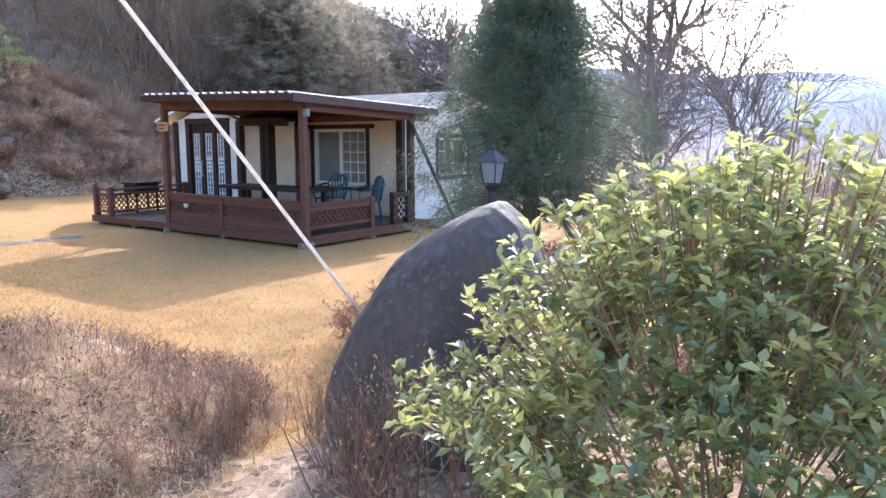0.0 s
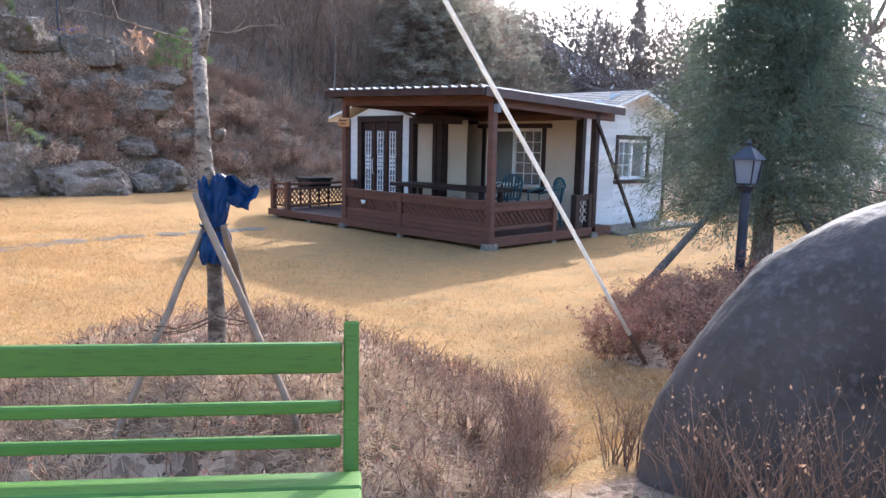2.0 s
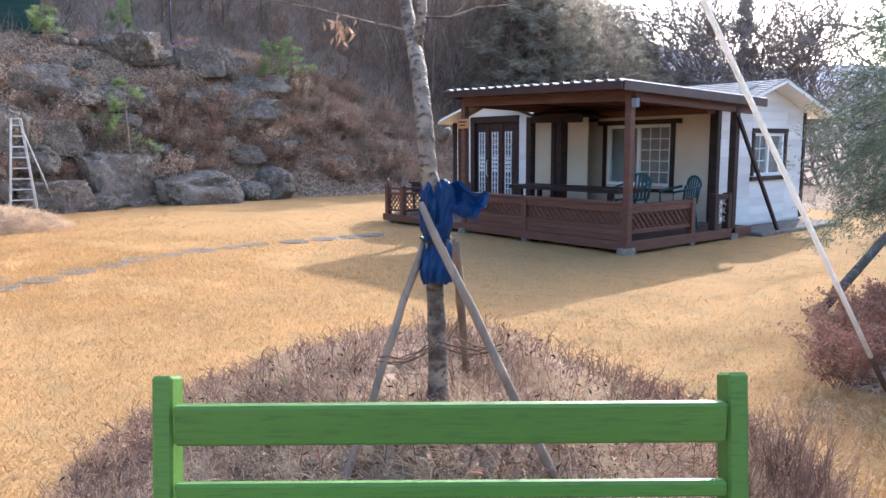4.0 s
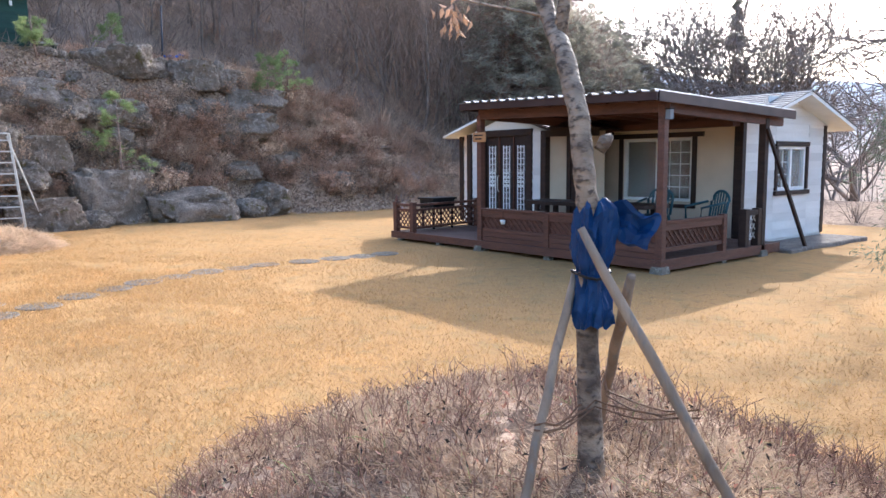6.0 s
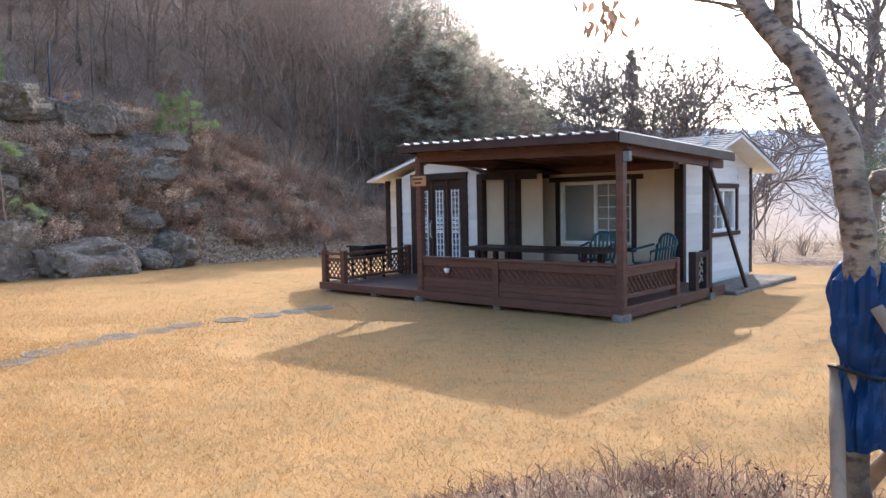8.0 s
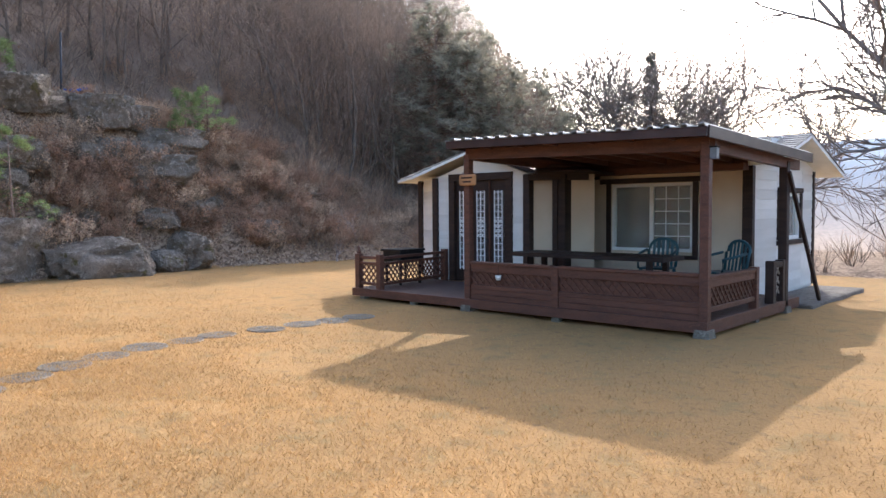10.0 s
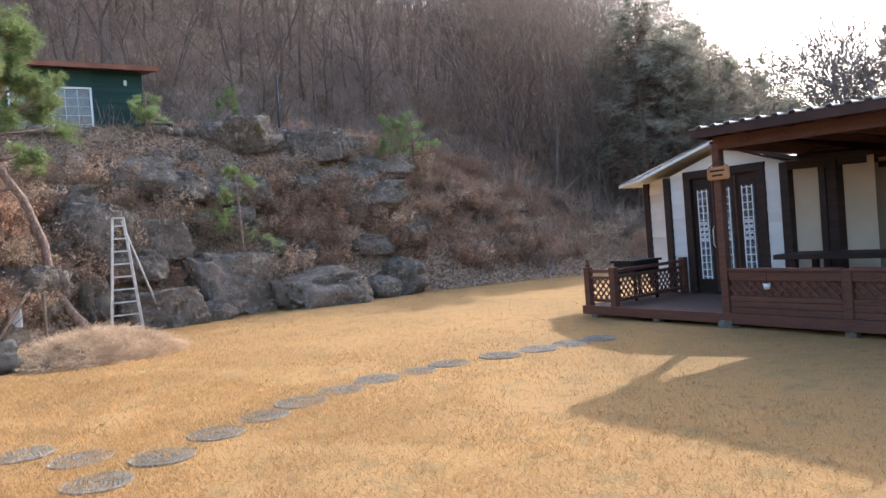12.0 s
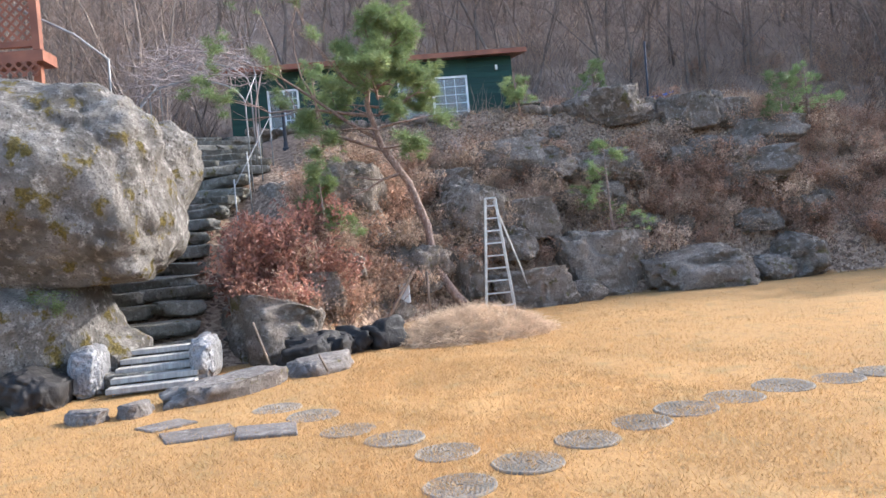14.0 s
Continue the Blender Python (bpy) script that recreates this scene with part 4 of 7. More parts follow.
def build_deck_things():
    t = thing("garden_table", "long dark timber table on the deck", "table", at=(1.25, 1.55, DECK))
    for k in range(5):
        box("top_board", (-1.35, -0.36 + k * 0.145, 0.60), (1.35, -0.225 + k * 0.145, 0.67), M["wood_dark"], t)
    for x in (-1.1, 1.1):
        for y in (-0.26, 0.26):
            box("leg", (x - 0.04, y - 0.04, 0), (x + 0.04, y + 0.04, 0.60), M["wood_dark"], t)
        box("stretcher", (x - 0.03, -0.215, 0.12), (x + 0.03, 0.215, 0.18), M["wood_dark"], t)
    build_chair((1.9, 2.45, DECK), 6)
    build_chair((3.05, 2.25, DECK), -28)
    g = thing("planter_box", "black rectangular planter standing on the deck", "planter", at=(-2.44, 1.0, DECK))
    bm = bm_box((-0.27, -0.3, 0.42), (0.2, 0.3, 0.64), 0.02)
    part("trough", bm, M["iron"], g)
    box("rim", (-0.3, -0.33, 0.62), (0.23, 0.33, 0.66), M["iron"], g)
    for x in (-0.22, 0.15):
        for y in (-0.25, 0.25):
            box("leg", (x - 0.02, y - 0.02, 0), (x + 0.02, y + 0.02, 0.42), M["iron"], g)
    f = thing("post_finial", "small turned wooden finial on the rail post", "finial", at=(-2.57, 0.0, 0.802))
    v, fc = tube_geo([(0, 0, 0), (0, 0, 0.03), (0, 0, 0.06), (0, 0, 0.10), (0, 0, 0.14)], [0.03, 0.045, 0.02, 0.032, 0.008])
    link_mesh("knob", v, fc, M["wood_red"], f, smooth=True)
    s = thing("name_board", "carved wooden name board hung on the porch post", "sign", at=(0.06, -0.09, 2.02))
    bm = bm_box((-0.17, -0.02, -0.09), (0.17, 0.02, 0.08), 0.02)
    part("board", bm, M["sign"], s)
    for k, w in ((0, 0.22), (1, 0.16)):
        box("lettering_bar", (-w / 2, -0.026, 0.015 - k * 0.06), (w / 2, -0.0205, 0.04 - k * 0.06), M["wood_dark"], s, "", 0)
    tube("hanger", [(-0.14, 0, 0.08), (0.0, 0.02, 0.16), (0.14, 0, 0.08)], 0.006, M["rust"], s)
    box("patio_slab", (3.08, 3.45, -0.1), (3.95, 6.6, 0.07), M["slate"], None, "", 0.02)
    tagged(bpy.data.objects["patio_slab"], "low dark grey stone slab beside the cabin", "slab", kind="structure")
    pot = thing("flower_pot", "small pale plastic pot on the front rail", "pot", at=(0.62, -0.06, 0.52))
    v, fc = tube_geo([(0, 0, 0), (0, 0, 0.07)], [0.035, 0.05], 10)
    link_mesh("bowl", v, fc, M["white"], pot, smooth=True)
    tube("hook", [(0, 0.0, 0.07), (0, 0.0, 0.215), (0, 0.04, 0.22)], 0.004, M["iron"], pot)


build_cabin()
build_deck()
build_porch_roof()
build_deck_things()


# ---------------------------------------------------------------- plants: helpers
def fast_mesh(name, V, F, mats, index=None, parent=None, label="", smooth=False):
    """A mesh from arrays of points and equal-sized faces."""
    V, F = np.asarray(V, np.float32), np.asarray(F, np.int32)
    me = bpy.data.meshes.new(name)
    me.vertices.add(len(V))
    me.vertices.foreach_set("co", V.reshape(-1))
    k = F.shape[1]
    me.loops.add(F.size)
    me.loops.foreach_set("vertex_index", F.reshape(-1))
    me.polygons.add(len(F))
    me.polygons.foreach_set("loop_start", np.arange(0, F.size, k, dtype=np.int32))
    for m in (mats if isinstance(mats, (list, tuple)) else [mats]):
        me.materials.append(m)
    if index is not None:
        me.polygons.foreach_set("material_index", np.asarray(index, np.int32))
    if smooth:
        me.polygons.foreach_set("use_smooth", np.ones(len(F), bool))
    me.update(calc_edges=True)
    ob = new(name, me)
    ob.parent = parent
    if parent is not None and (name.endswith("_work") or name.endswith("foliage")):
        ob["kind"] = "stuff"
    if label:
        ob["label"] = label
    return ob


def prisms(segs, sides=3):
    """Tapered sticks from rows of p0, p1, r0, r1, as points and quads."""
    segs = np.asarray(segs, float)
    p0, p1, r0, r1 = segs[:, :3], segs[:, 3:6], segs[:, 6:7], segs[:, 7:8]
    d = p1 - p0
    d /= np.linalg.norm(d, axis=1, keepdims=True) + 1e-9
    up = np.where(np.abs(d[:, 2:3]) < 0.9, np.array([[0, 0, 1.0]]), np.array([[1.0, 0, 0]]))
    u = np.cross(d, up)
    u /= np.linalg.norm(u, axis=1, keepdims=True) + 1e-9
    w = np.cross(d, u)
    rings = []
    for p, r in ((p0, r0), (p1, r1)):
        for k in range(sides):
            a = 2 * math.pi * k / sides
            rings.append(p + r * (math.cos(a) * u + math.sin(a) * w))
    V = np.stack(rings, 1).reshape(-1, 3)
    base = np.arange(len(segs))[:, None] * 2 * sides
    F = [np.concatenate([base + k, base + (k + 1) % sides, base + sides + (k + 1) % sides, base + sides + k], 1) for k in range(sides)]
    return V, np.concatenate(F, 0)


def branching(rng, p, d, length, r, levels, kids=3, wander=0.25, up=0.15, spread=0.8, shrink=0.66, parts=3, out=None):
    """Grows a limb as a few bent pieces with side limbs; rows for prisms()."""
    out = [] if out is None else out
    p, d = np.array(p, float), np.array(d, float)
    d /= np.linalg.norm(d)
    step = length / parts
    for i in range(parts):
        d = d + rng.normal(0, wander, 3) * 0.5 + np.array([0, 0, up * 0.5])
        d /= np.linalg.norm(d)
        q = p + d * step
        ra, rb = r * (1 - 0.55 * i / parts), r * (1 - 0.55 * (i + 1) / parts)
        out.append((*p, *q, ra, rb))
        if levels > 0:
            for _ in range(kids if i == parts - 1 else max(1, kids - 1)):
                if i == 0 and rng.random() < 0.5:
                    continue
                a = rng.normal(0, 1, 3)
                a -= a.dot(d) * d
                a /= np.linalg.norm(a) + 1e-9
                nd = d + a * spread * rng.uniform(0.6, 1.25)
                branching(rng, q, nd, length * shrink * rng.uniform(0.75, 1.2), rb * 0.68, levels - 1, kids, wander, up, spread, shrink, parts, out)
        p = q
    return out


def leaves(rng, P, D, L, W, fold=0.25, flat=0.0):
    """Pointed folded leaves (two quads each) at P along D; L and W per leaf."""
    P, D = np.asarray(P, float), np.asarray(D, float)
    n = len(P)
    D = D / (np.linalg.norm(D, axis=1, keepdims=True) + 1e-9)
    s = np.cross(D, rng.normal(0, 1, (n, 3)) + np.array([0, 0, flat]))
    s /= np.linalg.norm(s, axis=1, keepdims=True) + 1e-9
    nn = np.cross(s, D)
    L, W = np.broadcast_to(L, n).reshape(n, 1), np.broadcast_to(W, n).reshape(n, 1)
    mid = P + D * L * 0.5
    tip = P + D * L - nn * L * 0.12
    lf, rt = mid + s * W * 0.5 + nn * W * fold, mid - s * W * 0.5 + nn * W * fold
    V = np.stack([P, lf, tip, rt], 1).reshape(-1, 3)
    b = np.arange(n)[:, None] * 4
    F = np.concatenate([b + np.array([[0, 2, 1]]), b + np.array([[0, 3, 2]])], 0)
    return V, F


def blades(rng, P, D, L, W, bend=0.35):
    """Grass blades: thin bent strips of one quad and a tip, as triangles."""
    P, D = np.asarray(P, float), np.asarray(D, float)
    n = len(P)
    D = D / (np.linalg.norm(D, axis=1, keepdims=True) + 1e-9)
    s = np.cross(D, rng.normal(0, 1, (n, 3)))
    s /= np.linalg.norm(s, axis=1, keepdims=True) + 1e-9
    nn = np.cross(s, D)
    L, W = np.broadcast_to(L, n).reshape(n, 1), np.broadcast_to(W, n).reshape(n, 1)
    m = P + D * L * 0.55
    t = P + D * L + nn * L * bend - np.array([[0, 0, 1]]) * L * 0.2
    V = np.stack([P + s * W * 0.5, P - s * W * 0.5, m - s * W * 0.4, m + s * W * 0.4, t], 1).reshape(-1, 3)
    b = np.arange(n)[:, None] * 5
    F = np.concatenate([b + np.array([[0, 1, 2]]), b + np.array([[0, 2, 3]]), b + np.array([[3, 2, 4]])], 0)
    return V, F


def scatter(variants, places):
    """Copies (V, F) variants by rows of variant, x, y, z, turn, scale, lean into one pair of arrays."""
    Vs, Fs, at = [], [], 0
    for k, x, y, z, turn, sc, lean in places:
        V, F = variants[int(k)]
        c, s = math.cos(turn), math.sin(turn)
        W = V * sc
        W = np.stack([W[:, 0] * c - W[:, 1] * s + W[:, 2] * lean, W[:, 0] * s + W[:, 1] * c, W[:, 2]], 1) + np.array([x, y, z])
        Vs.append(W)
        Fs.append(F + at)
        at += len(V)
    return np.concatenate(Vs), np.concatenate(Fs)


def ball_dirs(rng, n, up=0.0):
    d = rng.normal(0, 1, (n, 3))
    d[:, 2] += up
    return d / np.linalg.norm(d, axis=1, keepdims=True)


# ---------------------------------------------------------------- beside the path
def build_bench():
    a, b = Vector((8.90, -8.27, 0)), Vector((9.66, -7.30, 0))
    L = (b - a).length
    ang = math.degrees(math.atan2(b.y - a.y, b.x - a.x))
    mid = (a + b) / 2
    z0 = h(mid.x, mid.y) - 0.03
    be = thing("garden_bench", "grass-green painted wooden garden bench with slatted back", "bench", at=(mid.x, mid.y, z0), turn=ang)
    G = M["green_paint"]
    zt = 1.10 - z0
    w = L / 2
    # local x runs along the bench, -y towards the path
    for s in (-1, 1):
        bm = bm_box((s * w - 0.022, -0.035, 0.0), (s * w + 0.022, 0.035, zt + 0.015), 0.006)
        for v in bm.verts:
            v.co.y += (zt - v.co.z) * -0.14
            if v.co.z > zt - 0.03 and v.co.y > 0.02:
                v.co.z -= 0.018
        part("back_post", bm, G, be)
        box("front_leg", (s * w - 0.03, -0.50, 0), (s * w + 0.03, -0.43, zt - 0.43), G, be)
        box("side_rail", (s * w - 0.024, -0.43, zt - 0.51), (s * w + 0.024, -0.08, zt - 0.44), G, be)
    for z, hh, t in ((zt - 0.088, 0.088, 0.03), (zt - 0.228, 0.036, 0.024), (zt - 0.325, 0.036, 0.024)):
        y = -(zt - z) * 0.14 - 0.03
        box("back_slat", (-w + 0.027, y - t / 2, z - hh / 2), (w - 0.027, y + t / 2, z + hh / 2), G, be, "", 0.006)
    for k in range(4):
        y = -0.16 - 0.105 * k
        box("seat_slat", (-w - 0.03, y - 0.048, zt - 0.43), (w + 0.03, y + 0.048, zt - 0.40), G, be, "", 0.006)
    return be


def build_young_tree():
    rng = np.random.default_rng(5)
    bx, by, bz = 8.12, -6.93, 0.52
    tr = thing("young_cherry_tree", "young leaning cherry tree with banded grey bark and bare twigs", "tree", at=(bx, by, bz))
    pts = [(0.02, -0.01, -0.1), (0.01, 0.0, 0.12), (-0.02, 0.01, 0.5), (0.01, -0.02, 0.85), (0.0, -0.04, 1.03), (-0.035, -0.03, 1.22), (-0.14, 0.02, 1.42), (-0.25, 0.07, 1.55), (-0.42, 0.14, 1.82), (-0.58, 0.20, 2.3), (-0.75, 0.24, 2.9)]
    rad = [0.055, 0.043, 0.037, 0.036, 0.036, 0.034, 0.034, 0.030, 0.026, 0.02, 0.012]
    # finer rings with small swellings
    P, R = [], []
    for i in range(len(pts) - 1):
        for k in range(6):
            t = k / 6
            P.append(Vector(pts[i]).lerp(Vector(pts[i + 1]), t))
            R.append((rad[i] * (1 - t) + rad[i + 1] * t) * (1 + 0.06 * math.sin(i * 7 + k * 2.1) + random.uniform(-0.03, 0.03)))
    tube("trunk", P, R, M["cherry_bark"], tr, "", 14)
    tube("limb", [(-0.19, 0.045, 1.47), (-0.20, 0.09, 1.64), (-0.22, 0.11, 1.95), (-0.17, 0.18, 2.5)], [0.026, 0.022, 0.017, 0.008], M["cherry_bark"], tr, "", 8)
    tube("burr", [(0.012, 0.018, 1.10), (0.03, 0.03, 1.135), (0.045, 0.042, 1.15)], [0.02, 0.024, 0.010], M["cherry_bark"], tr, "", 8)
    segs = []
    for p, d, l in (((-0.26, 0.07, 1.57), (-0.8, -0.3, 0.25), 0.7), ((-0.36, 0.11, 1.72), (-0.3, -0.9, 0.5), 0.7), ((-0.20, 0.08, 1.62), (0.75, 0.66, 0.08), 0.4),
                    ((-0.21, 0.10, 1.8), (0.5, 0.5, 0.4), 0.6), ((-0.54, 0.18, 2.2), (-0.6, -0.1, 0.2), 0.8), ((-0.48, 0.16, 2.0), (0.2, -0.6, 0.3), 0.8), ((-0.19, 0.15, 2.3), (0.3, 0.4, 0.4), 0.7)):
        branching(rng, p, d, l, 0.0055, 2, 2, 0.3, 0.12, 0.7, 0.6, 3, segs)
    V, F = prisms(segs, 4)
    fast_mesh("twig_work", V, F, M["cherry_bark"], None, tr)
    # hanging dry leaves on one twig
    Pq = np.array([(-0.62, -0.05, 1.62)]) + rng.normal(0, 0.035, (26, 3))
    V, F = leaves(rng, Pq, rng.normal(0, 0.4, (26, 3)) + np.array([0, 0, -1]), 0.05, 0.022)
    fast_mesh("dry_foliage", V, F, M["leaf_dry"], None, tr)
    # stakes
    st = (("peeled grey stake lashed to the young tree", (0.05, -0.12, 0.86), (0.70, 0.06, -0.10), 0.017), ("peeled pale stake lashed to the young tree", (-0.05, -0.02, 0.70), (0.16, -0.60, -0.12), 0.016), ("short brown stake lashed to the young tree", (0.20, -0.06, 0.72), (-0.28, 0.40, -0.10), 0.019))
    for lab, a, b, r in st:
        q = thing("tree_stake", lab, "stake", "stakes of the young tree", at=(bx, by, bz))
        a, b = Vector(a), Vector(b)
        b.z = h(bx + b.x, by + b.y) - bz - 0.05
        tube("pole", [a.lerp(b, k / 8) + Vector((random.uniform(-1, 1), random.uniform(-1, 1), 0)) * 0.004 for k in range(9)], [r * (0.75 if k == 0 else 1 + random.uniform(-0.06, 0.06)) for k in range(9)], M["stake"], q, "", 10)
    w = thing("binding_wire", "rusty wire looped between the tree and its stakes", "wire", at=(bx, by, bz))
    for dz in (0.0, 0.02):
        ring = []
        anchors = [Vector((0.42, -0.02, 0.33)), Vector((0.05, 0.05, 0.28)), Vector((-0.08, 0.18, 0.30)), Vector((0.0, -0.05, 0.24)), Vector((0.06, -0.33, 0.26)), Vector((0.05, -0.03, 0.27)), Vector((0.42, -0.02, 0.33))]
        for i in range(len(anchors) - 1):
            for k in range(6):
                p = anchors[i].lerp(anchors[i + 1], k / 6)
                p.z += dz - 0.03 * math.sin(math.pi * k / 6) + random.uniform(-0.006, 0.006)
                ring.append(p)
        tube("strand", ring, 0.003, M["rust"], w, "", 5)
    # blue tarpaulin
    cl = thing("blue_tarpaulin_wrap", "crumpled blue tarpaulin tied round the young tree", "tarpaulin", at=(bx, by, bz))
    verts, faces = [], []
    NS, NR = 40, 26
    for j in range(NR):
        t = j / (NR - 1)
        z = 0.53 + 0.41 * t
        base = np.interp(t, [0, 0.1, 0.30, 0.42, 0.55, 0.8, 0.93, 1.0], [0.068, 0.072, 0.06, 0.046, 0.066, 0.078, 0.068, 0.04])
        for k in range(NS):
            a = 2 * math.pi * k / NS
            n1 = noise.noise(Vector((math.cos(a) * 2.2, math.sin(a) * 2.2, z * 7)))
            n2 = noise.noise(Vector((math.cos(a) * 5 + 9, math.sin(a) * 5, z * 16)))
            n3 = abs(noise.noise(Vector((math.cos(a) * 3 + 4, math.sin(a) * 3, z * 5 + a))))
            r = base * (1 + 0.32 * n1 + 0.22 * n2 - 0.3 * n3)
            verts.append((r * math.cos(a) + 0.01, r * math.sin(a), z + 0.03 * n1))
    for j in range(NR - 1):
        for k in range(NS):
            a, b = j * NS + k, j * NS + (k + 1) % NS
            faces.append((a, b, b + NS, a + NS))
    link_mesh("wrap", verts, faces, M["blue_cloth"], cl, smooth=False)
    verts, faces = [], []
    for j in range(10):
        for k in range(10):
            u, v = j / 9, k / 9
            nz = noise.noise(Vector((u * 3, v * 3, 1.7)))
            verts.append((0.03 + 0.13 * u + 0.03 * nz, 0.02 + 0.10 * u - 0.02 * nz + 0.03 * math.sin(v * 5), 0.93 - 0.10 * v - 0.03 * u + 0.05 * nz))
    for j in range(9):
        for k in range(9):
            faces.append((j * 10 + k, j * 10 + k + 1, j * 10 + k + 11, j * 10 + k + 10))
    fl = link_mesh("loose_flap", verts, faces, M["blue_cloth"], cl)
    so = fl.modifiers.new("thick", "SOLIDIFY")
    so.thickness = 0.003
    tube("tie_cord", [(0.062 * math.cos(k * 0.52) * 1.05, 0.062 * math.sin(k * 0.52), 0.70 + 0.01 * math.sin(k)) for k in range(13)], 0.005, M["iron"], cl, "", 5)


def build_boulder():
    bm = bmesh.new()
    bmesh.ops.create_icosphere(bm, subdivisions=6, radius=1.0)
    for v in bm.verts:
        p = v.co.copy()
        q = Vector([math.copysign(abs(c) ** 0.8, c) for c in p])
        x, y, z = q.x * 0.66, q.y * 0.36, q.z
        # a sloping back that climbs to a blunt peak towards +x
        top = np.interp(x, [-0.66, -0.5, -0.25, 0.05, 0.30, 0.42, 0.56, 0.66], [0.55, 0.80, 1.08, 1.26, 1.40, 1.38, 1.12, 0.85])
        zz = -0.4 + (top + 0.4) * (z + 1) / 2
        f = 0.05 * noise.noise(p * 1.4 + Vector((3, 1, 2))) + 0.022 * noise.noise(p * 4) + 0.008 * noise.noise(p * 11)
        v.co = Vector((x * (1 + f * 1.2) * (1 + 0.05 * (1 - z)), y * (1 + f * 2), zz * (1 + f * 0.4)))
    ob = part("boulder", bm, M["rock_dark"], None, "", True)
    ob.matrix_basis = pose(10.33, -5.38, 0.02, 0, 0, 10) @ Matrix.Diagonal((1.0, 1.0, 1.09, 1))
    tagged(ob, "tall dark smooth boulder leaning beside the path", "boulder")
    me = rock_mesh("boulder", 4, (0.95, 0.75, 0.75), 0.2, 5, mat=M["rock_dark"])
    tagged(shared("boulder", me, pose(12.35, -3.0, h(12.35, -3.0) - 0.2, 0, 0, 20)), "low brown boulder half hidden by shrubs", "boulder")


def build_holly():
    rng = np.random.default_rng(11)
    cx, cy = 11.93, -6.03
    z0 = h(cx, cy)
    sh = thing("holly_shrub", "dense evergreen holly shrub with glossy sunlit leaves", "shrub", at=(cx, cy, z0))
    segs, tips = [], []
    for i in range(2600):
        d = rng.normal(0, 1, 3)
        d /= np.linalg.norm(d)
        a = math.atan2(d[1], d[0])
        lump = 1 + 0.16 * math.sin(3 * a + 1 + 2 * d[2]) + 0.12 * math.sin(5 * a - 4 * d[2] + 2)
        rad = rng.uniform(0.45, 1.0) ** 0.5 * lump
        wide = 0.82 if d[2] > 0.15 else 1.1
        e = np.array([d[0] * 0.98 * rad * wide, d[1] * 0.90 * rad * wide, 0.66 + d[2] * 0.78 * rad])
        if e[2] < 0.05:
            continue
        if i % 110 == 0 and d[2] > 0.2:
            e[2] += rng.uniform(0.08, 0.2)
        root = np.array([e[0] * 0.45, e[1] * 0.45, max(0.0, e[2] * 0.55 - 0.1)])
        q = e + (root - e) * rng.uniform(0.18, 0.4)
        segs.append((*q, *e, 0.004, 0.002))
        if i % 130 == 0:
            segs.append((rng.normal(0, 0.04), rng.normal(0, 0.04), 0.0, *root, 0.008, 0.006))
            segs.append((*root, *q, 0.006, 0.003))
        dd = (e - q) / np.linalg.norm(e - q) + np.array([0, 0, 0.45]) + rng.normal(0, 0.2, 3)
        tips.append((e, dd / np.linalg.norm(dd)))
    V, F = prisms(segs, 3)
    fast_mesh("branchwork", V, F, M["twig"], None, sh)
    P, D, L, W, new_leaf = [], [], [], [], []
    for e, dd in tips:
        young = rng.random() < (0.55 if e[2] > 0.8 else 0.32)
        for k in range(9):
            out = rng.normal(0, 1, 3)
            out -= out.dot(dd) * dd
            out /= np.linalg.norm(out) + 1e-9
            back = rng.uniform(0, 0.10)
            P.append(e - dd * back)
            D.append(dd * rng.uniform(0.2, 0.8) + out * 1.0 + np.array([0, 0, 0.12]))
            L.append(rng.uniform(0.040, 0.064))
            W.append(rng.uniform(0.021, 0.031))
            new_leaf.append(young and back < 0.06)
    V, F = leaves(rng, np.array(P), np.array(D), np.array(L), np.array(W), 0.2, 2.2)
    nl = np.array(new_leaf)
    idx = np.where(np.concatenate([nl, nl]), 1, 0)
    fast_mesh("foliage", V, F, [M["leaf"], M["leaf_new"]], idx, sh)
    dead = np.array([t[0] for t in tips if rng.random() < 0.03])
    V, F = leaves(rng, dead, ball_dirs(rng, len(dead)), 0.045, 0.022)
    fast_mesh("dead_foliage", V, F, M["leaf_dry"], None, sh)


def twig_bush(rng, n=26, height_=0.5, spread=0.55, r=0.0045, levels=2, parts=3):
    segs = []
    for _ in range(n):
        a = rng.uniform(0, 2 * math.pi)
        d = (math.cos(a) * spread * rng.uniform(0.2, 1), math.sin(a) * spread * rng.uniform(0.2, 1), 1.0)
        branching(rng, (rng.normal(0, 0.06), rng.normal(0, 0.06), 0), d, height_ * rng.uniform(0.55, 0.85), r, levels, 2, 0.22, 0.12, 0.5, 0.48, parts, segs)
    return segs


